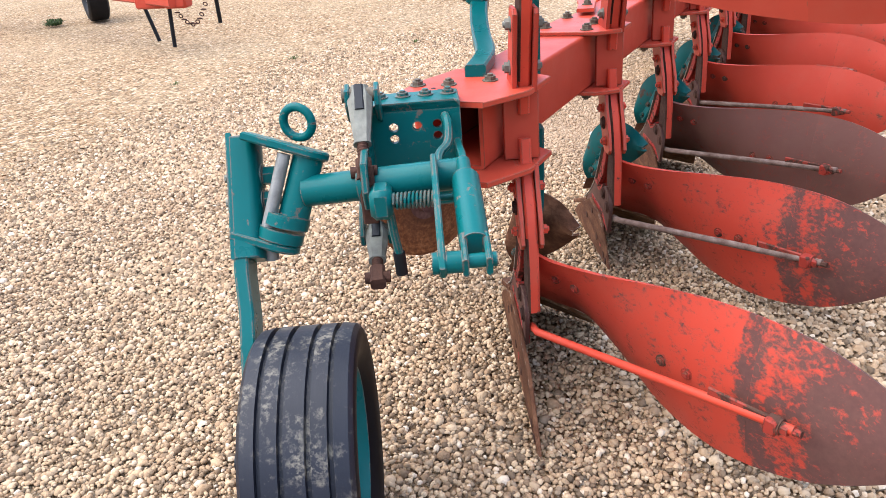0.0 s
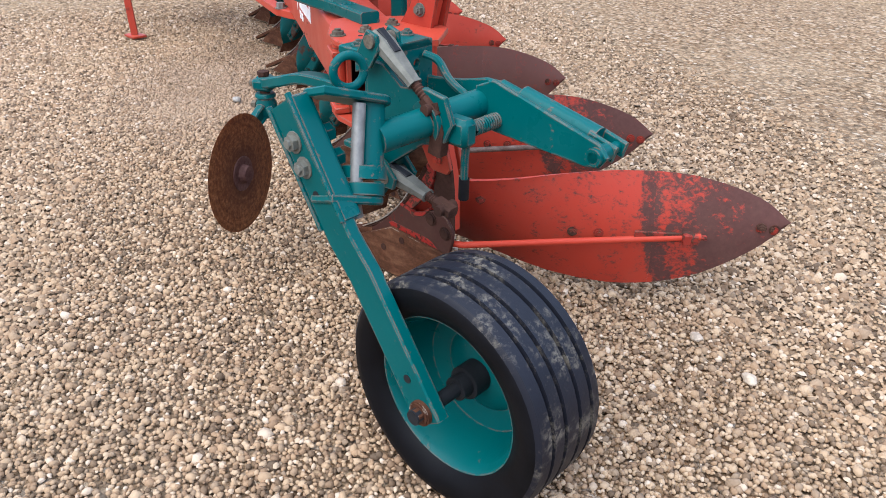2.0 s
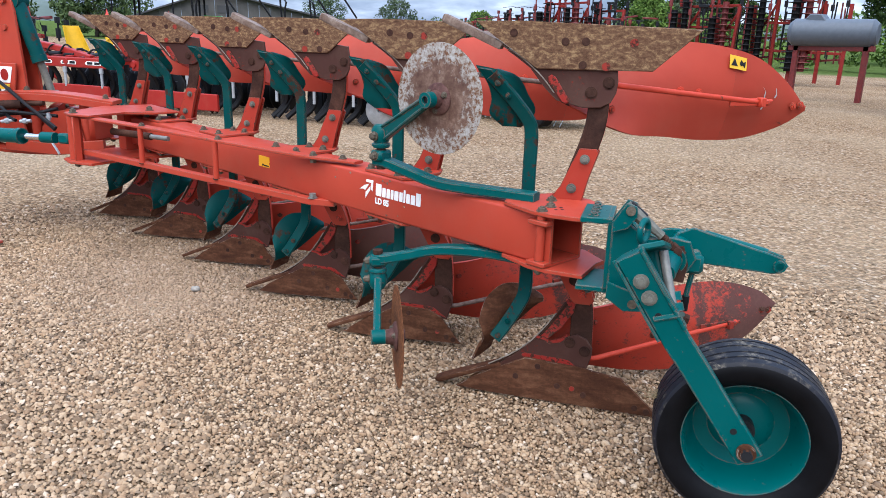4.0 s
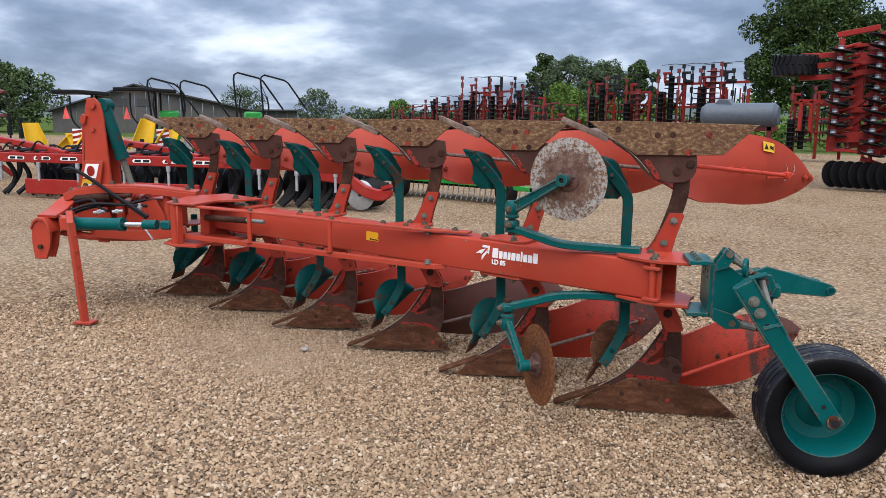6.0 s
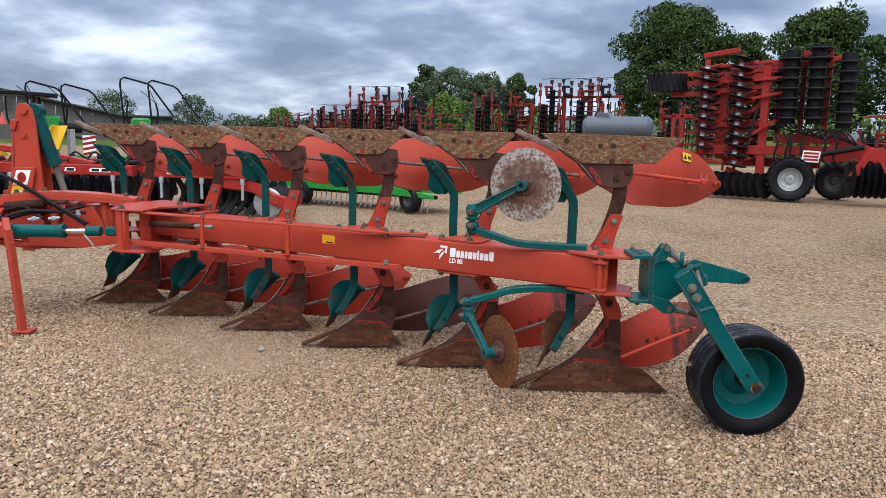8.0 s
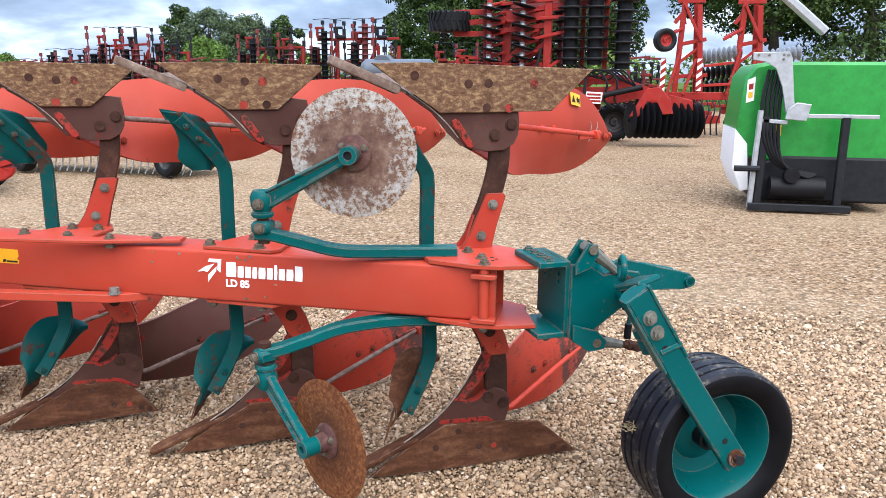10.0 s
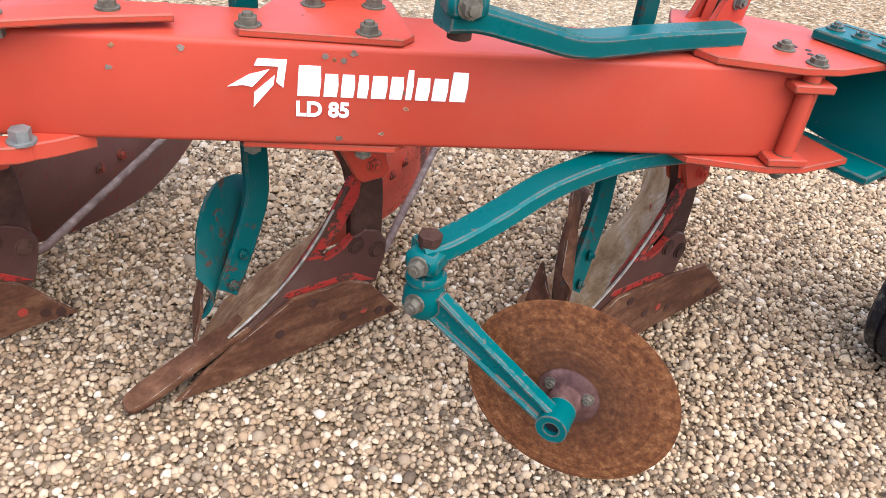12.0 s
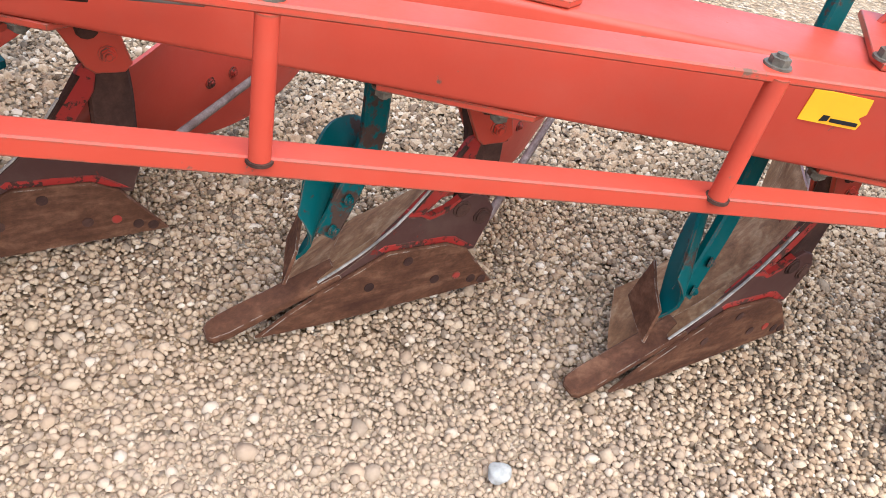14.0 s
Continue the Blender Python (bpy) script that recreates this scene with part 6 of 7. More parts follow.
    for x, dy, z0, z1, r in ((-2.08, 0.5, 1.1, 3.5, 0.22), (-1.78, 0.9, 0.9, 3.3, 0.24), (-1.18, 0.6, 1.0, 3.45, 0.24), (-0.62, 0.8, 1.7, 3.5, 0.22)):
        disc_stack(t, x, y + dy, z0, z1, r, 0.24, 0.08, M_BLACK, M_MACHINE_DARK, lean=-0.2)
    beams("tie_tube", t, [((-2.25, y - 0.1, 3.42), (-0.35, y - 0.1, 3.55)), ((-1.9, y - 0.15, 3.02), (-0.4, y - 0.15, 3.12)), ((-1.35, y - 0.2, 2.55), (-0.45, y - 0.2, 2.75)), ((-1.3, y - 0.2, 1.55), (-0.5, y - 0.2, 2.1)), ((-2.3, y - 0.2, 0.95), (-1.3, y - 0.2, 0.90)), ((-0.35, y, 0.95), (0.30, y, 1.55))], R, "", 0.08)
    beams("fold_ram", t, [((-1.25, y - 0.25, 1.15), (-1.02, y - 0.25, 2.35)), ((-0.15, y - 0.3, 1.15), (-0.15, y - 0.3, 1.78)), ((0.1, y - 0.3, 1.15), (0.12, y - 0.3, 1.70))], M_DARK, "dark hydraulic ram", 0.07)
    bm = B()
    prism(bm, [(0.12, 1.02), (0.52, 1.00), (0.56, 1.28), (0.16, 1.30)], (0, y - 0.36, 0), (1, 0, 0), (0, 0, 1), (0, -0.01, 0))
    part("name_plate", bm, M_WHITE, t, "white plate with plain red bars")
    for k in range(3):
        bm = B()
        prism(bm, [(0.17, 1.05 + 0.08 * k), (0.51, 1.04 + 0.08 * k), (0.51, 1.09 + 0.08 * k), (0.18, 1.10 + 0.08 * k)], (0, y - 0.372, 0), (1, 0, 0), (0, 0, 1), (0, -0.004, 0))
        part("print", bm, R, t, "plain red bar")
    for k in range(5):
        bm = B()
        rod(bm, nice([(-0.5 + 0.12 * k, y - 0.2, 1.95), (-0.2 + 0.2 * k, y - 0.35, 1.78 - 0.05 * k), (0.5 + 0.12 * k, y - 0.4, 1.82), (0.95 + 0.1 * k, y - 0.4, 1.60 - 0.04 * k), (1.3, y - 0.35, 1.5)], 6), 0.022, 6)
        part("hose", bm, M_BLACK, t, "black hydraulic hose")
    beams("rear_rail", t, [((-2.5, y + 0.7, z), (-0.7, y + 0.8, z + 0.12)) for z in (1.45, 1.75, 2.2, 2.6, 3.05, 3.4)], M_MACHINE_DARK, "", 0.12)
    for x, z0, z1 in ((-0.30, 1.95, 3.78), (0.30, 1.95, 3.90), (0.98, 1.85, 3.68)):
        disc_stack(t, x, y - 0.15, z0, z1, 0.33, 0.245, 0.185, M_BLACK, M_BLACK, "roller", 0.0, 0.06)
    beams("roller_post", t, [((0.55, y + 0.1, 1.8), (0.55, y + 0.1, 3.75)), ((-0.02, y + 0.2, 1.6), (-0.02, y + 0.2, 3.8))], R, "", 0.12)
    bm = B()
    prism(bm, [(0.5, 1.05), (0.9, 1.72), (1.3, 1.55), (2.1, 1.25), (2.7, 1.12), (2.75, 0.85), (2.2, 0.95), (1.4, 1.15), (0.9, 1.0)], (0, y - 0.25, 0), (1, 0, 0), (0, 0, 1), (0, 0.22, 0), 0.02)
    part("drawbar", bm, R, t)
    bm = B()
    prism(bm, [(1.22, 0.72), (1.45, 0.72), (1.62, 1.12), (1.85, 1.12), (2.0, 0.78), (2.24, 0.80), (2.15, 1.15), (1.90, 1.42), (1.60, 1.40)], (0, y - 0.75, 0), (1, 0, 0), (0, 0, 1), (0, 0.08, 0), 0.01)
    part("hitch_plate", bm, R, t)
    for i in range(12):
        f1 = i / 11
        bm = B()
        lathe(bm, [(0.05, -0.03), (0.40, -0.02), (0.44, 0.0), (0.40, 0.02), (0.05, 0.03)], (1.25 + 1.6 * f1, y - 0.55 + 0.5 * f1, 0.62), (0.9, 0.35, 0), 24)
        part("packer_ring", bm, M_BLACK, t)
    for i in range(9):
        bm = B()
        lathe(bm, [(0.04, -0.02), (0.30, 0.02), (0.33, 0.03), (0.33, 0.045), (0.04, 0.02)], (-2.3 + 0.2 * i, y - 0.3 - 0.02 * i, 0.36), (0.8, -0.5, 0.1), 20)
        part("disc", bm, M_BLACK, t)
    for i, x in enumerate((-0.6, -0.35, 0.5, 0.75)):
        bm = B()
        rod(bm, nice([(x, y - 0.4, 1.75), (x + 0.15, y - 0.45, 1.5), (x + 0.1, y - 0.45, 1.1), (x + 0.35, y - 0.4, 0.9)], 5), 0.03, 6)
        part("hose", bm, M_BLACK, t)
    bm = B()
    cyl(bm, (0.6, y - 0.5, 1.22), (1.5, y - 0.5, 1.42), 0.07, 12)
    part("ram", bm, M_BLACK, t)
    return t


disc_cultivator()


def striped_board(parent, c, w, h, turn=0):
    """A white board with red slanting stripes."""
    m = Matrix.Translation(c) @ Matrix.Rotation(radians(turn), 4, "Z")
    bm = B()
    box(bm, (0, 0, 0), (w, 0.02, h))
    bd = part("warning_board", bm, M_WHITE, parent, "red and white striped warning board", m)
    n = 4
    for i in range(n):
        z = -h / 2 + h * i / n
        bm = B()
        prism(bm, [(-w / 2, z), (w / 2, z + h / n * 0.5), (w / 2, min(h / 2, z + h / n)), (-w / 2, z + h / n * 0.5)], (0, -0.0125, 0), (1, 0, 0), (0, 0, 1), (0, -0.003, 0))
        part("stripe", bm, M_MACHINE, bd, "", m)


def tall_frame(x, y, wheel=True):
    t = thing("folded_harrow", (x + 0.5, y, 0), "red folded harrow with an upright frame and black packer rings", "harrow", "harrows beyond the yard")
    R = M_MACHINE
    beams("post", t, [((x + 0.30, y, 0.9), (x + 0.45, y, 3.80)), ((x + 0.95, y + 0.3, 0.9), (x + 0.80, y + 0.3, 3.75)), ((x + 1.05, y, 1.0), (x + 0.85, y, 3.7))], R, "", 0.15)
    beams("rail", t, [((x + 0.25, y, 3.80), (x + 1.0, y, 3.80)), ((x + 0.35, y, 2.6), (x + 1.1, y, 2.75)), ((x + 0.3, y, 1.7), (x + 1.2, y, 1.75)), ((x + 0.2, y, 3.2), (x + 0.5, y, 3.6)), ((x + 0.3, y, 3.0), (x - 0.05, y, 2.8))], R, "", 0.11)
    beams("beam", t, [((x - 0.2, y, 1.15), (x + 1.6, y, 1.15)), ((x, y, 0.75), (x + 1.4, y, 0.6)), ((x + 0.4, y - 0.5, 0.45), (x + 1.6, y - 0.2, 0.5))], R, "", 0.22)
    beams("brace", t, [((x + 0.45, y - 0.1, 3.7), (x + 0.95, y - 0.1, 2.7)), ((x + 0.40, y, 2.1), (x + 1.0, y, 2.6)), ((x + 0.1, y - 0.2, 1.2), (x + 0.42, y - 0.1, 2.5)), ((x + 0.55, y - 0.2, 1.2), (x + 0.85, y - 0.1, 2.2)),
                       ((x - 0.1, y - 0.2, 2.75), (x + 0.42, y - 0.1, 3.05)), ((x - 0.3, y - 0.2, 0.85), (x + 1.5, y - 0.1, 0.95)), ((x + 1.1, y, 2.0), (x + 1.9, y + 0.2, 2.1)), ((x + 1.1, y, 1.45), (x + 1.9, y + 0.2, 1.5))], R, "", 0.08)
    for i in range(10):
        bm = B()
        rod(bm, nice([(x + 0.1 + 0.16 * i, y - 0.25, 1.05), (x + 0.16 + 0.16 * i, y - 0.45, 0.75), (x + 0.08 + 0.16 * i, y - 0.42, 0.40), (x + 0.12 + 0.16 * i, y - 0.30, 0.06)], 4), 0.022, 6)
        part("spring_tine", bm, M_DARK, t)
    if wheel:
        wheel_on(t, (x - 0.05, y - 0.2, 2.72), 0.34, 0.22, 25, 0, R)
        wheel_on(t, (x + 0.55, y - 0.5, 0.32), 0.30, 0.25, 40, 0, M_DARK)
        striped_board(t, (x - 0.05, y - 0.3, 1.75), 0.14, 0.9)
        striped_board(t, (x + 0.95, y - 0.3, 1.75), 0.14, 0.9)
    for row, z in enumerate((2.25, 1.75, 1.35)):
        for i in range(9):
            bm = B()
            lathe(bm, [(0.03, -0.03), (0.19, -0.02), (0.22, 0.0), (0.19, 0.02), (0.03, 0.03)], (x + 1.0 + 0.14 * i, y + 0.6, z + 0.02 * i), (1, 0.2, 0.1), 14)
            part("packer_ring", bm, M_BLACK if row else M_GALV, t)
    return t


tall_frame(2.2, 21.0)
tall_frame(3.9, 21.5, False)


def sprayer():
    y0 = 7.6
    t = thing("sprayer", (3.2, y0 + 0.6, 0), "green and white sprayer tank with black hoses on a galvanised frame", "sprayer")
    bm = B()
    prism(bm, [(2.36, 0.95), (2.42, 1.62), (2.52, 1.76), (2.7, 1.80), (4.3, 1.80), (4.4, 1.6), (4.4, 0.75), (4.2, 0.60), (2.72, 0.58), (2.50, 0.62)], (0, y0, 0), (1, 0, 0), (0, 0, 1), (0, 1.3, 0), 0.04)
    part("tank", bm, M_GREEN, t, "glossy green plastic tank")
    bm = B()
    prism(bm, [(2.345, 0.98), (2.50, 0.80), (2.56, 0.22), (2.47, 0.20), (2.345, 0.50)], (0, y0 - 0.02, 0), (1, 0, 0), (0, 0, 1), (0, 1.2, 0), 0.01)
    part("panel", bm, M_WHITE, t, "white plastic panel")
    beams("frame_leg", t, [((2.555, y0 - 0.22, 0.03), (2.59, y0 - 0.22, 1.22))], M_GALV, "grey galvanised leg", 0.055, 0.09)
    beams("frame_leg", t, [((3.55, y0 - 0.22, 0.03), (3.55, y0 - 0.22, 1.15)), ((2.64, y0 - 0.20, 0.03), (2.66, y0 - 0.20, 1.15)), ((2.53, y0 - 0.25, 0.05), (3.7, y0 - 0.25, 0.05))], M_DARK, "dark steel frame bar", 0.09)
    beams("rail", t, [((2.60, y0 - 0.22, 1.10), (2.90, y0 - 0.22, 1.08)), ((2.98, y0 - 0.22, 1.16), (3.9, y0 - 0.22, 1.16))], M_GALV, "grey galvanised rail", 0.05)
    bm = B()
    prism(bm, [(2.62, 0.10), (4.2, 0.10), (4.2, 0.66), (2.95, 0.66), (2.70, 0.58)], (0, y0 - 0.03, 0), (1, 0, 0), (0, 0, 1), (0, 1.1, 0), 0.03)
    part("under_frame", bm, M_DARK, t, "dark sump and frame below the tank")
    bm = B()
    prism(bm, [(2.44, 1.90), (2.84, 1.91), (2.88, 1.84), (2.93, 1.45), (2.97, 1.22), (2.86, 1.20), (2.80, 1.50), (2.72, 1.72), (2.60, 1.80), (2.44, 1.81)], (0, y0 - 0.26, 0), (1, 0, 0), (0, 0, 1), (0, 0.05, 0), 0.008)
    prism(bm, [(2.86, 1.12), (3.10, 1.10), (3.14, 1.30), (2.98, 1.32), (2.88, 1.24)], (0, y0 - 0.29, 0), (1, 0, 0), (0, 0, 1), (0, 0.04, 0), 0.008)
    bracket = part("mounting_bracket", bm, M_GALV, t, "grey galvanised bracket")
    studs(bracket, [((x, y0 - 0.26, z), (0, -1, 0)) for x, z in ((2.50, 1.87), (2.62, 1.87), (2.78, 1.87), (2.83, 1.87), (2.78, 1.82), (2.95, 1.20), (3.06, 1.18))], M_BARE, None, 0.012, 0.008)
    bm = B()
    prism(bm, [(2.80, 0.90), (2.88, 0.91), (2.88, 1.04), (2.80, 1.03)], (0, y0 - 0.012, 0), (1, 0, 0), (0, 0, 1), (0, -0.004, 0))
    part("label", bm, M_YELLOW, t, "small yellow warning label")
    bm = B()
    bar(bm, [(2.62, y0 - 0.3, 2.62), (3.20, y0 - 0.25, 2.13)], 0.10, 0.12, (0, 0, 1), 0.02)
    part("boom_arm", bm, M_GALV, t, "grey galvanised boom arm")
    bm = B()
    bar(bm, [(2.33, y0 - 0.32, 0.52), (2.62, y0 - 0.30, 0.52)], 0.07, 0.07, (0, 0, 1), 0.02)
    part("foot_pin", bm, M_DARK, t)
    for i, dx in enumerate((0.0, 0.05, 0.10, 0.15, 0.20)):
        bm = B()
        rod(bm, nice([(2.66 + dx, y0 - 0.12, 1.70), (2.60 + dx, y0 - 0.20, 1.30), (2.66 + dx, y0 - 0.24, 0.85 - 0.05 * i), (2.86 + dx * 1.5, y0 - 0.2, 0.55 - 0.03 * i), (3.3, y0 - 0.15, 0.45)], 6), 0.022, 8)
        part("hose", bm, M_BLACK, t, "black rubber hose")
    bm = B()
    prism(bm, [(2.44, 1.30), (2.53, 1.33), (2.53, 1.62), (2.44, 1.58)], (0, y0 - 0.004, 0), (1, 0, 0), (0, 0, 1), (0, -0.004, 0))
    part("label", bm, M_WHITE, t, "white label with colour bars")
    for i, mt in enumerate((M_YELLOW, M_MACHINE)):
        bm = B()
        prism(bm, [(2.46, 1.36 + 0.1 * i), (2.51, 1.37 + 0.1 * i), (2.51, 1.44 + 0.1 * i), (2.46, 1.43 + 0.1 * i)], (0, y0 - 0.0095, 0), (1, 0, 0), (0, 0, 1), (0, -0.003, 0))
        part("print", bm, mt, t, "unreadable colour print")
    bm = B()
    cyl(bm, (2.78, y0 - 0.15, 0.28), (3.4, y0 - 0.15, 0.28), 0.14, 18)
    cyl(bm, (3.0, y0 - 0.2, 0.45), (3.0, y0 - 0.32, 0.45), 0.09, 16)
    part("pump", bm, M_BLACK, t, "black pump")
    t.location.x += 0.06
    return t


sprayer()


def harrow(x0, x1, y, z1, seed):
    """A folded harrow far across the yard: posts, rails, ring stacks and upright tines."""
    rng = random.Random(seed)
    t = thing("folded_harrow", ((x0 + x1) / 2, y, 0), "red folded harrow with dark ring rollers and upright tines", "harrow", "harrows beyond the yard")
    n = max(2, int((x1 - x0) / 0.75))
    xs = [x0 + (x1 - x0) * i / n for i in range(n + 1)]
    beams("post", t, [((x, y + rng.uniform(-0.4, 0.4), 0.1), (x, y, z1 - rng.uniform(0.4, 1.3))) for x in xs], M_HARROW, "", 0.115)
    beams("rail", t, [((x0, y, z), (x1, y, z + rng.uniform(-0.08, 0.08))) for z in (1.2, z1 * 0.55, z1 - 0.85)], M_HARROW, "", 0.095)
    beams("brace", t, [((xs[i], y, 1.3), (xs[i + 1], y, z1 - 1.0)) for i in range(0, n, 2)], M_HARROW, "", 0.08)
    for i, x in enumerate(xs[:-1]):
        if i % 2 == 0:
            disc_stack(t, x + 0.02, y - 0.5, 0.5, z1 - rng.uniform(0.9, 1.5), 0.30, 0.19, 0.14, M_BLACK, M_BLACK, "ring_roller", 0.0)
            disc_stack(t, x + 0.40, y - 0.3, 0.5, z1 - rng.uniform(0.1, 0.9), 0.28, 0.21, 0.12, M_BLACK if i % 4 == 0 else M_MACHINE_DARK, M_BLACK if i % 4 == 0 else M_MACHINE_DARK, "ring_roller", 0.0)
        for k in range(3):
            tx = x + 0.25 * k + rng.uniform(0.0, 0.15)
            tine = B()
            rod(tine, [(tx, y + 0.5, 0.8), (tx + rng.uniform(-0.1, 0.1), y + 0.5, z1 - rng.uniform(0.7, 1.4))], 0.03, 5)
            part("spring_tine", tine, M_MACHINE_DARK if k else M_DARK, t)
            bar2 = B()
            bar(bar2, [(x, y + 0.3, 0.9 + 0.7 * k), (x + 0.7, y + 0.3, 0.9 + 0.7 * k + rng.uniform(-0.1, 0.1))], 0.07, 0.07, (0, 0, 1), 0.01)
            part("cross_bar", bar2, M_MACHINE_DARK, t)
        for k in range(3):
            tine = B()
            tx, ty, tz = x + 0.25 * k, y + 0.7 * (k - 1) + rng.uniform(-0.1, 0.1), z1 + rng.uniform(-0.30, 0.0)
            rod(tine, [(tx, ty, 1.0), (tx + 0.02, ty, tz - 0.25), (tx, ty, tz)], 0.028, 6)
            bolt(tine, (tx, ty, tz - 0.16), (0, 0, 1), 0.072, 0.16, False)
            bolt(tine, (tx, ty, tz - 0.55), (0, 0, 1), 0.070, 0.26, False)
            bolt(tine, (tx, ty, tz - 1.05), (0, 0, 1), 0.065, 0.22, False)
            part("tine", tine, M_DARK if k else M_MACHINE_DARK, t)
        head = B()
        hx, hz = x + 0.1 + rng.uniform(-0.05, 0.05), z1 - rng.uniform(0.35, 0.6)
        box(head, (hx, y - 0.1, hz), (0.34, 0.12, 0.10), None, 0.02)
        box(head, (hx + 0.10, y - 0.1, hz - 0.34), (0.40, 0.14, 0.12), None, 0.02)
        box(head, (hx - 0.08, y - 0.1, hz - 0.17), (0.10, 0.10, 0.30), None, 0.02)
        part("shank_head", head, M_DARK if rng.random() < 0.6 else M_HARROW, t)
        wire = B()
        rod(wire, [(x - 0.1, y - 0.2, z1 - 0.08), (x + 0.4, y, z1 - 0.03), (x + 0.95, y + 0.2, z1 - 0.1)], 0.012, 5)
        part("wire_tine", wire, M_DARK, t)
    return t


for x0, x1, y, z1, sd in ((-21.4, -19.0, 27.5, 3.75, 3), (-18.9, -17.4, 28.0, 3.45, 4), (-14.1, -11.6, 27.0, 3.6, 5), (-11.0, -7.6, 27.0, 3.95, 6), (-25.2, -22.0, 29.0, 2.9, 7), (-17.3, -14.4, 26.0, 2.25, 8),
                          (-29.5, -26.0, 31.0, 2.5, 9), (-6.9, -4.2, 31.0, 3.2, 10), (1.2, 2.2, 24.0, 2.2, 12), (-22.4, -19.0, 4.3, 1.65, 15)):
    harrow(x0, x1, y, z1, sd)

t = thing("tank_trailer", (-5.6, 20.0, 0), "dark grey plastic tank lying on a low red frame", "tank")
bm = B()
lathe(bm, [(0.001, -1.12), (0.26, -1.10), (0.36, -0.98), (0.37, 0.98), (0.26, 1.10), (0.001, 1.12)], (-5.6, 20.0, 1.80), (1, 0.1, 0), 28, False)
part("tank", bm, M_TANK, t)
bm = B()
prism(bm, [(-6.35, 2.10), (-5.75, 2.10), (-5.9, 2.28), (-6.2, 2.28)], (0, 19.8, 0), (1, 0, 0), (0, 0, 1), (0, 0.4, 0), 0.02)
part("filler", bm, M_TANK, t)
beams("stand", t, [((-6.5, 20, 0.02), (-6.5, 20, 1.55)), ((-4.7, 20, 0.02), (-4.7, 20, 1.55)), ((-6.7, 20, 1.38), (-4.5, 20, 1.42))], M_MACHINE_DARK, "", 0.14)


# low cultivators along the far side of the headstock
CD = Vector((7.75, 3.16, 0)).normalized()
CN = Vector((-CD.y, CD.x, 0))


def low_cultivator(start, length, guard, seed):
    rng = random.Random(seed)
    o = Vector(start)

    def c(s, d, z):
        return o + CD * s + CN * d + Z * z
    t = thing("cultivator", c(length / 2, 0.5, 0), "low red cultivator with black legs and grey struts", "cultivator", "low cultivators in a row")
    R = M_MACHINE
    bm = B()
    bar(bm, [c(0, 0, 0.78), c(length, 0, 0.78)], 0.19, 0.16, (0, 0, 1), 0.015)
    beam2 = part("main_beam", bm, R, t)
    bm = B()
    bar(bm, [c(0.1, 0.9, 0.78), c(length, 0.9, 0.78)], 0.22, 0.16, (0, 0, 1), 0.015)
    part("rear_beam", bm, R, t)
    bm = B()
    bar(bm, nice([c(-0.1, 0.3, 1.12), c(length * 0.35, 0.25, 1.0), c(length * 0.7, 0.1, 0.86)], 4), 0.12, 0.14, (0, 0, 1), 0.015)
    part("stay_beam", bm, R, t)
    if guard:
        bm = B()
        bar(bm, [c(guard[0], -0.12, 0.22), c(guard[1], -0.12, 0.22)], 0.30, 0.05, (0, 0, 1), 0.015)
        part("guard_plate", bm, R, t)
    for i in range(3):
        s = 0.35 + i * (length - 0.7) / 2
        bm = B()
        cyl(bm, c(s, -0.13, 0.33), c(s, -0.13, 0.66), 0.026, 12)
        cyl(bm, c(s, -0.13, 0.60), c(s, -0.13, 0.70), 0.040, 12)
        part("strut", bm, M_GALV, t, "grey steel strut")
    for i in range(5):
        s = 0.3 + i * (length - 0.6) / 4 + rng.uniform(-0.1, 0.1)
        bm = B()
        bar(bm, nice([c(s, 0.45, 0.75), c(s + 0.04, 0.40, 0.45), c(s - 0.05, 0.30, 0.20), c(s - 0.16, 0.22, 0.03)], 4), 0.12, 0.05, CD, 0.01)
        part("leg", bm, M_BLACK, t, "black steel leg")
        bm = B()
        lathe(bm, [(0.02, -0.02), (0.26, 0.03), (0.28, 0.05), (0.02, 0.02)], c(s + 0.3, 0.75, 0.30), CD + CN * 0.3, 18)
        part("disc", bm, M_DARK, t)
    for i in range(3):
        s = length * (0.2 + 0.25 * i)
        bm = B()
        prism(bm, [(0, 0.015), (0.38, 0.015), (0.40, 0.05), (0.37, 0.085), (0.02, 0.085), (-0.02, 0.05)], c(s, -0.083, 0.73), CD, (0, 0, 1), -CN * 0.004)
        part("label", bm, M_WHITE, beam2, "white label with dark plain bars")
        for b0, b1 in ((0.03, 0.20), (0.22, 0.39)):
            bm = B()
            prism(bm, [(b0, 0.026), (b1 - 0.03, 0.026), (b1 - 0.02, 0.074), (b0 + 0.01, 0.074)], c(s, -0.088, 0.73), CD, (0, 0, 1), -CN * 0.003)
            part("print", bm, M_DARK, beam2, "dark plain bar")
    for i in range(4):
        s = length * (0.15 + 0.22 * i)
        bm = B()
        cyl(bm, c(s, 0.2, 0.90), c(s + 0.5, 0.15, 0.93), 0.045, 10)
        box(bm, c(s + 0.25, 0.35, 0.98), (0.12, 0.12, 0.12), None, 0.02)
        part("ram", bm, M_DARK, t)
    bm = B()
    lathe(bm, [(0.04, -0.05), (0.25, -0.035), (0.31, -0.012), (0.31, 0.012), (0.25, 0.035), (0.04, 0.05)], (0, 0, 0), CD, 20)
    ring = finish(bm, "packer_ring", M_BLACK)
    for i in range(int(length / 0.17)):
        part("packer_ring", ring, None, t, "", Matrix.Translation(c(0.1 + i * 0.17, 1.5, 0.31)))
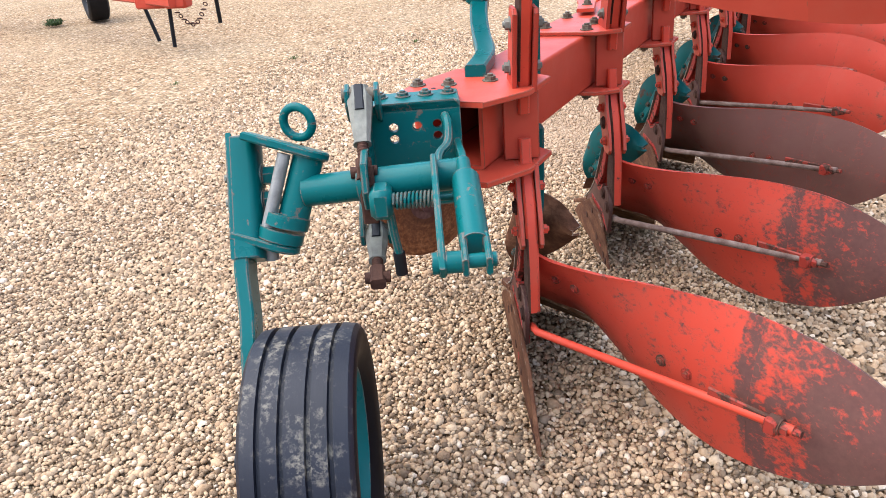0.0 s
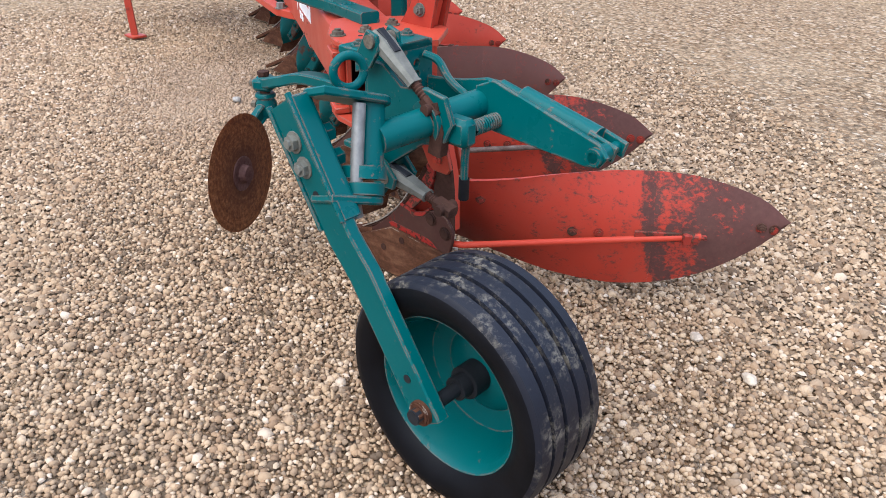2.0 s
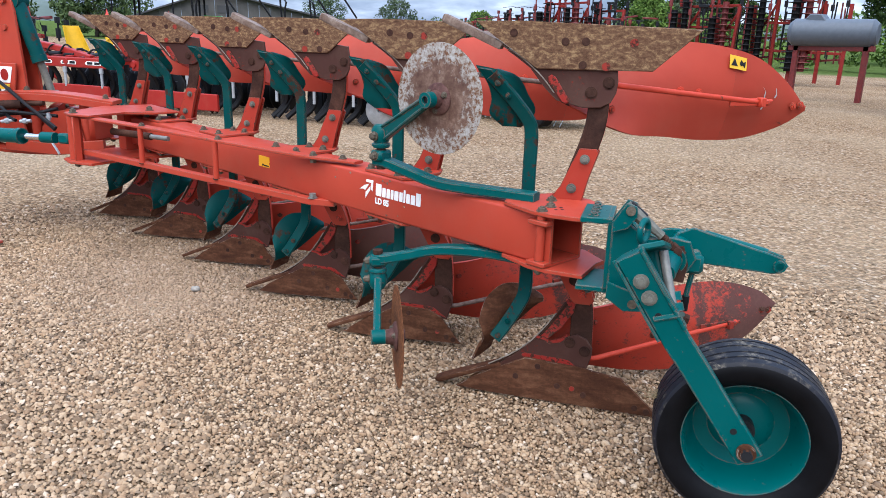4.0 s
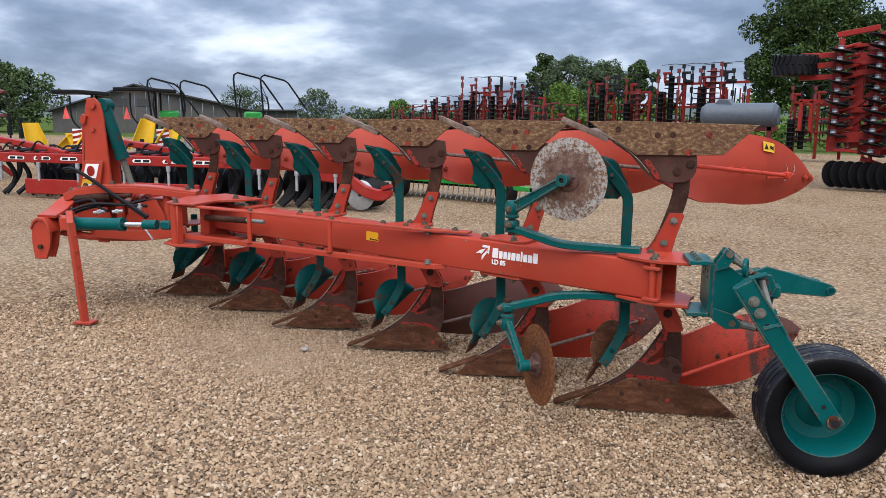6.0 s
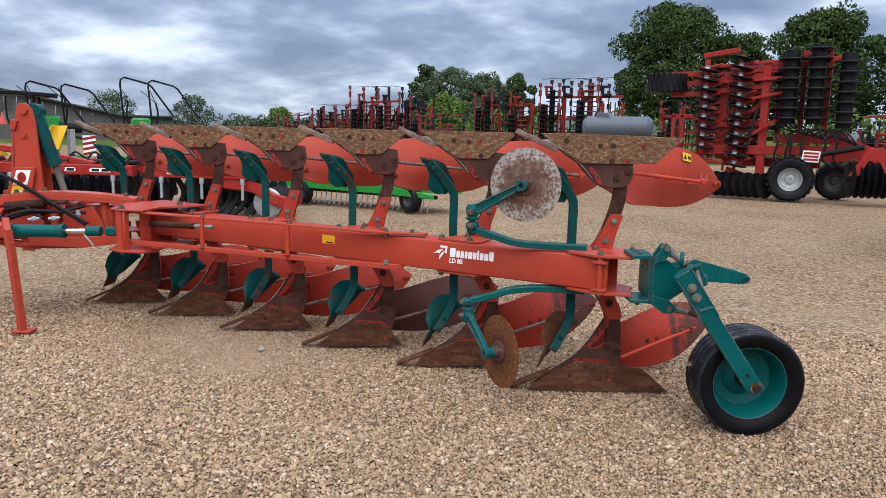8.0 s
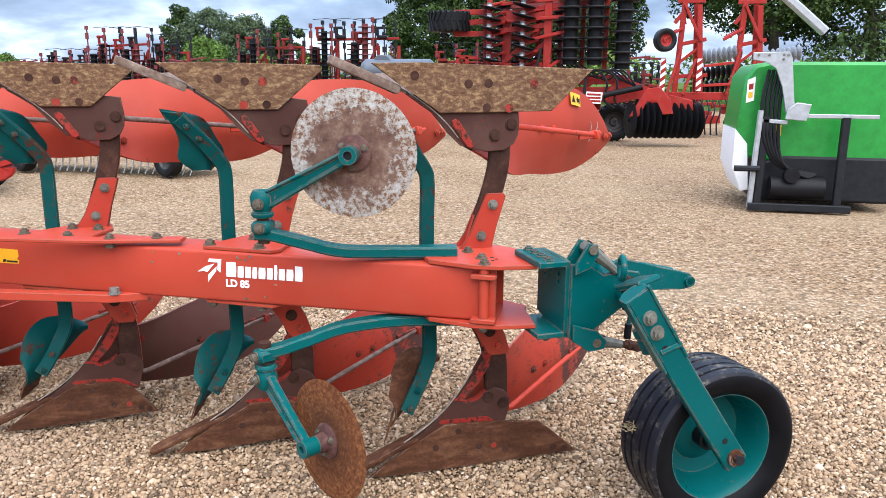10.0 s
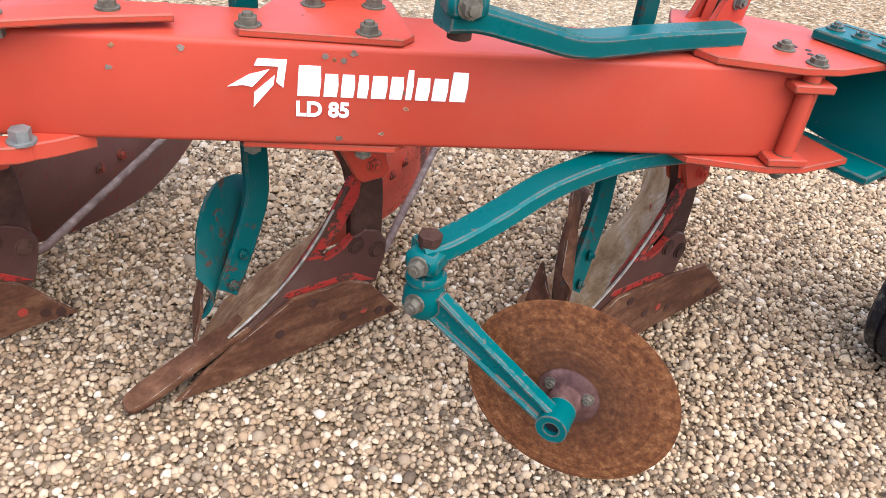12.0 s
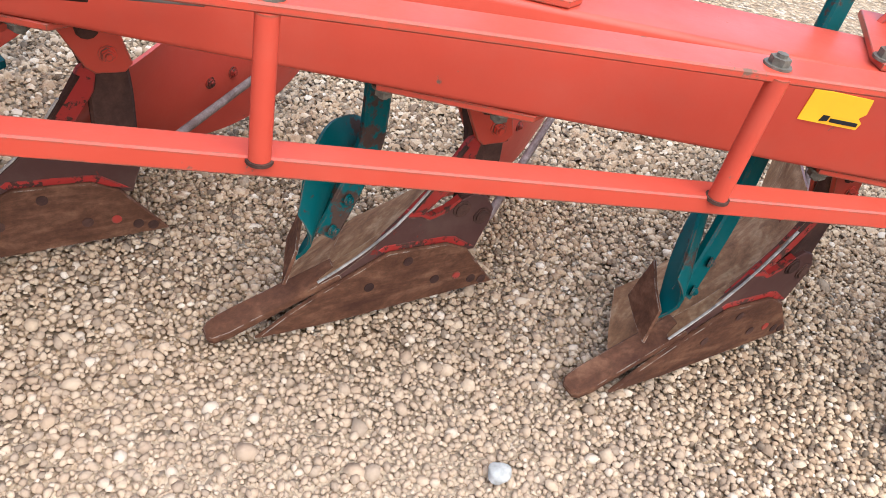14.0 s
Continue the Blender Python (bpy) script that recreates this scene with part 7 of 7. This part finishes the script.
    bm = B()
    cyl(bm, c(0.0, 1.5, 0.31), c(length, 1.5, 0.31), 0.09, 12)
    part("packer_shaft", bm, M_DARK, t)
    for i in range(7):
        s = 0.15 + i * (length - 0.4) / 6
        bm = B()
        bar(bm, nice([c(s, 0.22, 0.70), c(s + 0.10, 0.30, 0.42), c(s + 0.02, 0.30, 0.20), c(s - 0.14, 0.20, 0.02)], 4), 0.09, 0.06, CD, 0.01)
        part("leg", bm, M_BLACK, t, "black steel leg")
        bm = B()
        bar(bm, [c(s, 0.0, 0.85), c(s + 0.05, 0.9, 0.90)], 0.10, 0.10, (0, 0, 1), 0.01)
        part("cross_bar", bm, M_MACHINE if i % 2 else M_MACHINE_DARK, t)
        bm = B()
        rod(bm, nice([c(s, 0.1, 0.88), c(s + 0.12, 0.2, 1.02 + rng.uniform(0, 0.1)), c(s + 0.3, 0.3, 0.95), c(s + 0.42, 0.5, 0.9)], 5), 0.018, 6)
        part("hose", bm, M_BLACK, t, "black hydraulic hose")
    for s in (0.05, length * 0.5, length - 0.15):
        bm = B()
        cyl(bm, c(s, -0.082, 0.80), c(s, -0.11, 0.80), 0.055, 16)
        part("cap", bm, R, t)
    return t


low_cultivator((-14.9, 2.62, 0), 2.6, (0.95, 2.4), 1)
low_cultivator((-12.15, 3.75, 0), 2.7, (0.2, 2.0), 2)
low_cultivator((-9.45, 4.85, 0), 2.2, None, 3)
# end arm of the nearest one with its roller
t = thing("roller_arm", (-7.2, 5.75, 0), "red curved roller arm with a dark ring roller", "roller")
bm = B()
o = Vector((-9.2, 4.95, 0))
bar(bm, nice([o + CD * 1.2 + Z * 0.62, o + CD * 1.75 + Z * 0.55, o + CD * 2.05 + Z * 0.38, o + CD * 2.35 + Z * 0.30, o + CD * 2.5 + Z * 0.36, o + CD * 2.48 + Z * 0.48], 4), 0.20, 0.10, (0, 0, 1), 0.02)
part("arm", bm, M_MACHINE, t)
for i in range(6):
    bm = B()
    lathe(bm, [(0.03, -0.03), (0.24, -0.02), (0.27, 0.0), (0.24, 0.02), (0.03, 0.03)], o + CD * 1.95 + CN * (0.1 + 0.14 * i) + Z * 0.28, CN, 18)
    part("ring", bm, M_DARK if i else M_GALV, t)


def rake():
    y = 8.25
    t = thing("rake", (-7.4, y, 0), "bright green rake on two black wheels with hanging steel tines", "rake")
    for x in (-8.72, -6.02):
        wheel_on(t, (x, y, 0.27), 0.27, 0.20, -20)
    bm = B()
    prism(bm, [(0.0, 0.62), (0.35, 0.66), (0.9, 0.40), (0.85, 0.34), (0.3, 0.48), (0, 0.40)], (-9.5, y + 0.1, 0), (0, 1, 0), (0, 0, 1), (4.1, 0, 0), 0.01)
    part("deck", bm, M_GREEN, t, "green sheet steel deck")
    bm = B()
    prism(bm, [(-9.3, 0.62), (-6.5, 0.50), (-5.45, 0.38), (-5.45, 0.30), (-6.6, 0.34), (-9.3, 0.36)], (0, y - 0.1, 0), (1, 0, 0), (0, 0, 1), (0, 0.05, 0), 0.01)
    part("skirt", bm, M_GREEN, t)
    bm = B()
    cyl(bm, (-9.2, y + 0.3, 0.30), (-5.6, y + 0.3, 0.30), 0.04, 10)
    part("tine_bar", bm, M_DARK, t)
    bm0 = B()
    rod(bm0, [(0, 0, 0.30), (0.02, -0.05, 0.15), (0.0, -0.12, 0.02)], 0.010, 5)
    me = finish(bm0, "tine", M_GALV)
    for i in range(26):
        part("tine", me, None, t, "", Matrix.Translation((-9.1 + i * 0.135, y + 0.25, 0)))


rake()

# tedders, balers' canopies and yellow chutes further back, laid out along one line
TO = Vector((-16.65, 7.83, 0))
TR = Vector((0.532, 0.846, 0))
TN = Vector((-0.846, 0.532, 0))


def tp(s, z, d=0.0):
    return TO + TR * s + TN * d + Z * z


def tedder(s0, w, top, d):
    t = thing("tedder", tp(s0 + w / 2, 0, d), "green folded tedder with black tubular guard hoops", "tedder", "tedders with guard hoops")
    for k, dd in ((0, 0.0), (1, 0.9)):
        bm = B()
        s = s0 + k * 0.82
        rod(bm, [tp(s + 0.06, 1.35, d + dd), tp(s - 0.02, top - 0.18, d + dd), tp(s + 0.0, top - 0.06, d + dd), tp(s + 0.09, top, d + dd), tp(s + w * 0.58, top - 0.14, d + dd), tp(s + w * 0.68, top - 0.22, d + dd), tp(s + w * 1.15, top - 1.0, d + dd)], 0.026, 8)
        part("guard_hoop", bm, M_BLACK, t, "black tubular guard hoop")
        bm = B()
        rod(bm, [tp(s + 0.25, 1.5, d + dd), tp(s + w + 0.1, 1.2, d + dd)], 0.028, 8)
        part("tube", bm, M_BLACK, t)
    bm = B()
    box(bm, tp(s0 + w * 0.45, 1.55, d + 0.4), (0.5, 0.5, 0.45), Matrix.Rotation(0.9, 3, "Z"), 0.05)
    cyl(bm, tp(s0 + w * 0.45, 0.05, d + 0.4), tp(s0 + w * 0.45, 1.5, d + 0.4), 0.10, 12)
    part("gearbox", bm, M_GREEN, t)
    bm = B()
    bar(bm, [tp(s0 + w * 0.4, 0.55, d + 0.2), tp(s0 + w * 0.7, 1.4, d + 0.4)], 0.16, 0.16, (0, 0, 1), 0.02)
    bar(bm, [tp(s0 - 0.3, 0.65, d + 0.2), tp(s0 + w + 0.3, 0.7, d + 0.2)], 0.14, 0.14, (0, 0, 1), 0.02)
    part("arm", bm, M_GREEN, t)
    for k in (-1, 1):
        bm = B()
        a = tp(s0 + w * 0.45 + 0.35 * k, 1.55, d)
        rod(bm, nice([a, a + Z * 0.35 + TR * 0.05 * k, a + Z * 0.65], 4), 0.025, 7)
        for q1 in (-1, 1):
            rod(bm, [a + Z * 0.63, a + Z * 0.95 + TR * (0.12 * q1 - 0.25)], 0.010, 5)
        part("tine_arm", bm, M_BLACK, t)
    for k in (0, 1):
        bm = B()
        cyl(bm, tp(s0 + w * 0.62 + 0.9 * k, 1.50, d + 0.2), tp(s0 + w * 0.62 + 0.9 * k + 0.55, 1.46, d + 0.2), 0.13, 16)
        part("roller", bm, M_BLACK, t, "black rubber roller")
    wheel_on(t, tp(s0 + w * 0.5, 0.30, d - 0.1), 0.30, 0.2, 50, 0, M_DARK)


for s0, w, top, d in ((-0.58, 1.12, 2.62, 0.0), (1.66, 1.15, 2.84, 0.3)):
    tedder(s0, w, top, d)


def canopy(s0, s1, z, d):
    t = thing("canopy_machine", tp((s0 + s1) / 2, 0, d), "machine with a flat black canopy on black posts", "machine", "machines with black canopies")
    bm = B()
    bar(bm, [tp(s0, z + 0.04, d), tp(s0 + 0.6, z + 0.05, d), tp(s1, z, d)], 1.1, 0.10, TN, 0.02)
    part("canopy", bm, M_BLACK, t, "flat black canopy")
    for s in (s0 + 0.65 * (s1 - s0), s0 + 0.73 * (s1 - s0)):
        bm = B()
        bar(bm, [tp(s, 0.02, d), tp(s, z, d)], 0.05, 0.05, TR, 0.008)
        part("post", bm, M_BLACK, t)
    bm = B()
    rod(bm, nice([tp(s0 + 0.40, z - 0.05, d - 0.4), tp(s0 + 0.40, z - 0.45, d - 0.4), tp(s0 + 0.48, z - 0.75, d - 0.4), tp(s0 + 0.85, z - 1.10, d - 0.4)], 5), 0.022, 7)
    part("hand_rail", bm, M_BLACK, t)
    bm = B()
    box(bm, tp((s0 + s1) / 2 + 0.2, 0.55, d), (1.0, 1.2, 1.0), Matrix.Rotation(1.0, 3, "Z"), 0.05)
    part("body", bm, M_DARK, t)
    bm = B()
    prism(bm, [(-0.085, 0), (0.085, 0), (0.0, 0.32)], tp(s0 + 0.31, 1.54, d - 0.6), TR, (0, 0, 1), TN * 0.02)
    part("warning_triangle", bm, plain("red_reflector", (0.75, 0.10, 0.08), 0.4), t, "red warning triangle")


canopy(-2.84, -1.5, 2.17, 0.0)
canopy(-1.45, 0.12, 2.28, 0.5)


def chute(s, z, lean, h, d=-1.2):
    t = thing("yellow_chute", tp(s, 0, d), "curved yellow steel chute standing on a grey post", "chute", "yellow chutes")
    rows = []
    for i in range(6):
        f1 = i / 5
        c = tp(s + lean * f1, z + h * 0.85 * f1, d)
        rows.append([c + TR * (0.26 * (1 - 0.3 * f1)) * math.cos(a) + TN * 0.16 * math.sin(a) for a in [math.pi * j / 6 for j in range(7)]])
    bm = B()
    sheet(bm, rows, 0.015)
    part("chute", bm, M_YELLOW, t)
    bm = B()
    cyl(bm, tp(s, 0.0, d), tp(s, z + 0.1, d), 0.05, 10)
    part("post", bm, M_DARK, t)


for s, z, lean, h in ((-3.10, 0.80, -0.15, 0.75), (-2.65, 0.68, 0.40, 0.58), (-2.05, 0.68, -0.28, 0.60), (-0.75, 0.95, 0.18, 0.72), (-0.20, 0.95, 0.30, 0.68), (-1.25, 0.80, -0.25, 0.55)):
    chute(s, z, lean, h)
t = thing("board_stand", tp(-1.6, 0, -1.0), "striped warning boards on a low frame", "sign")
beams("post", t, [(tp(-2.0, 0, -1.0), tp(-2.0, 1.25, -1.0)), (tp(0.35, 0, -1.0), tp(0.35, 1.45, -1.0))], M_GALV, "", 0.14)
for s in (-2.2, -0.25, 0.75):
    striped_board(t, tp(s, 1.05, -1.1), 0.30, 0.5, 58)
bm = B()
bar(bm, [tp(-3.0, 0.62, -0.9), tp(1.2, 0.66, -0.9)], 0.12, 0.1, (0, 0, 1), 0.01)
part("rail", bm, M_GREEN, t)

# red implement behind the start of the walk
t = thing("parked_implement", (-4.2, -7.5, 0), "red implement on a black rubber wheel and thin black stand legs", "implement")
wheel_on(t, (-5.35, -8.75, 0.43), 0.45, 0.28, 58)
bm = B()
bar(bm, [(-3.55, -5.20, 0.60), (-3.95, -6.6, 0.62), (-4.3, -8.2, 0.66), (-4.8, -10.8, 0.72)], 0.24, 0.20, (0, 0, 1), 0.015)
part("beam", bm, M_RED, t)
bm = B()
box(bm, (-3.72, -5.70, 0.55), (0.22, 0.40, 0.22), Matrix.Rotation(radians(15), 3, "Z"), 0.02)
box(bm, (-3.60, -5.25, 0.56), (0.16, 0.26, 0.2), Matrix.Rotation(radians(15), 3, "Z"), 0.02)
part("bracket", bm, M_RED, t)
for a, b in (((-3.77, -5.62, 0.01), (-3.80, -5.60, 0.5)), ((-4.03, -6.13, 0.01), (-4.0, -6.25, 0.5)), ((-3.95, -5.05, 0.25), (-3.9, -5.0, 0.6))):
    bm = B()
    rod(bm, [a, Vector(a).lerp(Vector(b), 0.5), b], 0.022, 8)
    part("leg", bm, M_BLACK, t, "thin black stand leg")
for i in range(12):
    f1 = i / 11
    p = Vector((-3.66 + 0.08 * f1, -5.35 + 0.50 * f1, 0.40 - 0.16 * math.sin(math.pi * f1) + 0.10 * f1))
    bm = B()
    d = Vector((0.15, 1, 0))
    s = Z if i % 2 else Vector((1, -0.15, 0))
    rod(bm, [p + d * 0.032 * math.cos(a) + s * 0.018 * math.sin(a) for a in [2 * math.pi * j / 10 for j in range(11)]], 0.006, 5)
    part("chain_link", bm, M_RUST_DARK, t, "rusty chain link")


# ---- barn ----
def barn():
    t = thing("barn", (-64, 30, 0), "long weathered grey clad barn with a low pitched roof", "barn")
    d = 55.0

    def roof_z(q):
        return 4.45 - 0.34 * (-4.0 - q) if q < -4.0 else max(2.25, 4.45 - 0.21 * (q + 4.0))
    for i in range(22):
        s0, s1 = -11.0 + i, -11.0 + i + 0.97
        bm = B()
        prism(bm, [(s0, 0), (s1, 0), (s1, roof_z(s1)), (s0, roof_z(s0))], tp(0, 0, d), TR, (0, 0, 1), TN * 0.08)
        part("cladding_panel", bm, M_BARN, t)
    for s0, s1 in ((-11.4, -4.0), (-4.0, 6.5), (6.5, 11.4)):
        bm = B()
        prism(bm, [(s0, roof_z(s0) + 0.16), (s1, roof_z(s1) + 0.16), (s1, roof_z(s1) + 0.02), (s0, roof_z(s0) + 0.02)], tp(0, 0, d - 0.6), TR, (0, 0, 1), TN * 14, 0.0)
        part("roof", bm, M_BARN_ROOF, t)
    for q in (-5.3, -3.1):
        bm = B()
        prism(bm, [(q - 0.7, 2.55), (q + 0.7, 2.55), (q + 0.7, 3.25), (q - 0.7, 3.25)], tp(0, 0, d), TR, (0, 0, 1), TN * -0.05)
        part("window", bm, M_BARN_ROOF, t, "dull grey window")


M_BARN = plain("barn_cladding", (0.085, 0.078, 0.072), 0.85, 0.0, 0.25, 0.7)
M_BARN_ROOF = plain("barn_roof", (0.050, 0.048, 0.050), 0.8, 0.0, 0.15, 0.5)
barn()


# ---- trees and hedges ----
def leaf_cloud(name, centres, per, size, mt, seed, parent=None, label=""):
    """Many small leaves in clumps, as one mesh."""
    rng = np.random.default_rng(seed)
    c = np.array([p for p, r in centres])
    rad = np.array([r for p, r in centres])
    n = per * len(c)
    idx = np.repeat(np.arange(len(c)), per)
    v = rng.normal(size=(n, 3))
    v /= np.linalg.norm(v, axis=1)[:, None]
    rr = rng.uniform(0.35, 1.0, n) ** 0.5
    p = c[idx] + v * (rad[idx] * rr)[:, None] * np.array([1, 1, 0.8])
    a = rng.normal(size=(n, 3))
    a /= np.linalg.norm(a, axis=1)[:, None]
    b = np.cross(a, v + rng.normal(size=(n, 3)) * 0.6)
    b /= np.linalg.norm(b, axis=1)[:, None]
    s = size * rng.uniform(0.6, 1.4, n)[:, None]
    quad = np.stack([p - a * s, p + b * s * 0.55, p + a * s, p - b * s * 0.55], 1).reshape(-1, 3)
    me = bpy.data.meshes.new(name)
    me.vertices.add(len(quad)), me.loops.add(n * 4), me.polygons.add(n)
    me.vertices.foreach_set("co", quad.ravel())
    me.loops.foreach_set("vertex_index", np.arange(n * 4))
    me.polygons.foreach_set("loop_start", np.arange(0, n * 4, 4))
    me.update(calc_edges=True)
    me.materials.append(mt)
    return part(name, me, None, parent, label)


def tree(x, y, h, w, mt, seed, label, clumps=46, per=170, leaf=0.19, low=0.25):
    rng = random.Random(seed)
    t = thing("tree", (x, y, 0), label, "tree", "trees behind the yard")
    bm = B()
    top = Vector((x + rng.uniform(-0.4, 0.4), y, h * 0.8))
    sweep(bm, nice([(x, y, -0.1), (x + 0.05 * w, y, h * 0.3), top.lerp(Vector((x, y, 0)), 0.3), top], 4), ring2(0.035 * h, 8), None, True, [1 - 0.85 * i / 12 for i in range(13)])
    centres = []
    for i in range(clumps):
        f1 = (i + 0.5) / clumps
        z = h * (low + (0.97 - low) * f1)
        k = math.sin(math.pi * min(1, (f1 * 0.82 + 0.16))) ** 0.6
        a = i * 2.4 + rng.uniform(-0.5, 0.5)
        r = w * 0.5 * k * rng.uniform(0.45, 1.0)
        c = Vector((x + math.cos(a) * r, y + math.sin(a) * r, z * rng.uniform(0.94, 1.03)))
        centres.append((tuple(c), w * rng.uniform(0.085, 0.165)))
        if i % 3 == 0:
            root = Vector((x, y, z * 0.72))
            sweep(bm, nice([root, root.lerp(c, 0.5) + Vector((0, 0, 0.15)), c], 3), ring2(0.010 * h, 5), None, True, [1 - 0.8 * q1 / 6 for q1 in range(7)])
    part("trunk", bm, M_BARK, t, "dark bark trunk with limbs")
    leaf_cloud("crown", centres, per, leaf, mt, seed, t, "uneven leafy crown with gaps")


OAK = "broad dark green oak tree with an uneven crown"
tree(-13.5, 60, 12.0, 10.0, M_LEAF_OAK, 1, OAK, 72, 520, 0.135)
tree(-2.4, 57, 10.6, 9.0, M_LEAF_OAK, 2, OAK, 66, 520, 0.130)
tree(-8.6, 61, 9.6, 7.5, M_LEAF_OAK, 15, OAK, 46, 300, 0.13)
tree(10.0, 52, 13.0, 12.0, M_LEAF_OAK, 3, OAK, 72, 520, 0.135, 0.42)
tree(16.5, 54, 13.5, 12.0, M_LEAF_OAK, 13, OAK, 50, 300, 0.15)
tree(-35.5, 62, 7.6, 7.0, M_LEAF_GREY, 4, "grey-green round tree behind the harrows", 60, 360, 0.105, 0.1)
tree(-38.5, 62, 8.0, 4.0, M_LEAF_OAK, 5, "narrow dark pointed tree behind the harrows", 60, 150, 0.12, 0.1)
tree(-31.0, 61, 6.9, 6.0, M_LEAF_GREY, 6, "grey-green round tree behind the harrows", 60, 360, 0.105, 0.1)
tree(-27.5, 60, 6.6, 4.5, M_LEAF_OAK, 7, OAK, 36, 280, 0.12, 0.1)
tree(-26.5, 45, 4.2, 4.2, M_LEAF_LIGHT, 8, "fresh light green bushy tree behind the harrows", 50, 260, 0.10, 0.05)
tree(-54.5, 58, 3.5, 4.0, M_LEAF_LIGHT, 9, "fresh light green bushy tree", 50, 260, 0.10, 0.05)
tree(-65.5, 56, 4.9, 4.6, M_LEAF_GREY, 10, "thin grey-green tree behind the barn", 60, 90, 0.095, 0.2)
tree(-79.0, 56, 5.2, 6.0, M_LEAF_GREY, 11, "thin grey-green tree behind the barn", 60, 90, 0.105, 0.2)
tree(-74.0, 26, 6.2, 8.5, M_LEAF_MID, 12, "green tree beside the barn", 50, 260, 0.14, 0.1)
tree(-72.0, 17, 4.3, 5.6, M_LEAF_GREY, 14, "grey-green tree beside the barn", 50, 260, 0.14, 0.1)


def stone(x, y, size, tint, seed, label):
    """A larger loose stone, flattened and rounded by wear, half sunk in the gravel."""
    rng = random.Random(seed)
    bm = B()
    bmesh.ops.create_icosphere(bm, subdivisions=3, radius=1.0)
    ph = [rng.uniform(0, 6) for _ in range(4)]
    for v in bm.verts:
        c = v.co.copy()
        k = 1 + 0.13 * math.sin(2.3 * c.x + ph[0]) + 0.11 * math.sin(3.1 * c.y + ph[1]) + 0.06 * math.sin(5.3 * c.z + 4 * c.x + ph[2])
        v.co = Vector((c.x * 1.25, c.y * 0.95, c.z * 0.62)) * k * size
    solid("stone", bm, plain("stone_" + str(seed), tint, 0.85, 0.0, 0.3, 40.0, 0.3, 0.4), label, "stone", "larger stones in the gravel", m=pose(x, y, size * 0.30, rz=rng.uniform(0, 180)))


for x, y, size, tint, seed, label in ((-1.897, -0.244, 0.024, (0.29, 0.265, 0.23), 51, "pale rounded stone among the gravel"), (1.25, 1.06, 0.022, (0.46, 0.37, 0.27), 52, "buff rounded stone among the gravel"),
                                      (1.01, 1.03, 0.020, (0.40, 0.32, 0.24), 53, "brownish rounded stone among the gravel")):
    stone(x, y, size, tint, seed, label)


def weed(x, y, size, blades, seed):
    """A low tuft of narrow leaves growing through the gravel."""
    rng = random.Random(seed)
    bm = B()
    for _ in range(blades):
        a, r = rng.uniform(0, 2 * math.pi), size * rng.uniform(0.0, 0.7)
        root = Vector((r * math.cos(a), r * math.sin(a), 0.003))
        out = Vector((math.cos(a + rng.uniform(-0.8, 0.8)), math.sin(a + rng.uniform(-0.8, 0.8)), 0)) * size * rng.uniform(0.25, 0.6)
        up = Vector((0, 0, size * rng.uniform(0.20, 0.55)))
        w = Vector((-out.y, out.x, 0)).normalized() * size * 0.055
        mid, tip = root + out * 0.5 + up, root + out + up * 0.75
        v = [bm.verts.new(p) for p in (root - w * 0.5, root + w * 0.5, mid + w, mid - w, tip)]
        bm.faces.new(v[:4])
        bm.faces.new((v[3], v[2], v[4]))
    solid("weed", bm, M_LEAF_OAK, "small green weed growing through the gravel", "weed", "weeds in the gravel", m=pose(x, y, 0))


for x, y, size, blades, seed in ((-4.88, -9.15, 0.16, 160, 61), (-3.46, -3.72, 0.07, 26, 62), (-2.36, -4.18, 0.06, 18, 63), (-4.36, -2.88, 0.06, 16, 64)):
    weed(x, y, size, blades, seed)


def hedge(name, p0, p1, h, depth, mt, seed, label):
    rng = random.Random(seed)
    p0, p1 = Vector(p0), Vector(p1)
    n = int((p1 - p0).length / 1.1)
    centres = []
    for i in range(n):
        c = p0.lerp(p1, (i + 0.5) / n)
        for z in (0.28, 0.62, 0.86):
            centres.append(((c.x + rng.uniform(-0.5, 0.5), c.y + rng.uniform(-depth, depth) / 2, h * z * rng.uniform(0.8, 1.15)), h * 0.26))
    ob = leaf_cloud(name, centres, 75, 0.15, mt, seed)
    return tagged(ob, label, "hedge", kind="stuff")


hedge("hedge", (-24, 44, 0), (12, 42, 0), 2.7, 1.6, M_LEAF_LIGHT, 21, "rough green hedge along the edge of the yard")
hedge("hedge", (-64, 58, 0), (-24, 50, 0), 2.6, 1.6, M_LEAF_GREY, 22, "rough grey-green hedge along the edge of the yard")
hedge("hedge", (10, 40, 0), (26, 30, 0), 3.6, 2.0, M_LEAF_OAK, 23, "tall dark green hedge along the edge of the yard")
hedge("hedge", (-80, 22, 0), (-70, 10, 0), 3.6, 2.0, M_LEAF_OAK, 24, "tall dark green hedge along the edge of the yard")
# a distant wooded ridge
bm = B()
rows = []
for i in range(61):
    a = radians(40 + 170 * i / 60)
    r = 330
    h = 6.5 + 2.5 * math.sin(i * 0.31) + 1.2 * math.sin(i * 0.9) + 0.5 * math.sin(i * 2.3)
    rows.append([Vector((r * math.cos(a), r * math.sin(a), -1)), Vector(((r + 10) * math.cos(a), (r + 10) * math.sin(a), h * 0.7)), Vector(((r + 40) * math.cos(a), (r + 40) * math.sin(a), h))])
sheet(bm, rows, 0.5)
solid("backdrop", bm, plain("far_woods", (0.075, 0.10, 0.085), 0.9, 0.0, 0.35, 0.05), "distant blue-green wooded ridge", "hills", kind="structure")
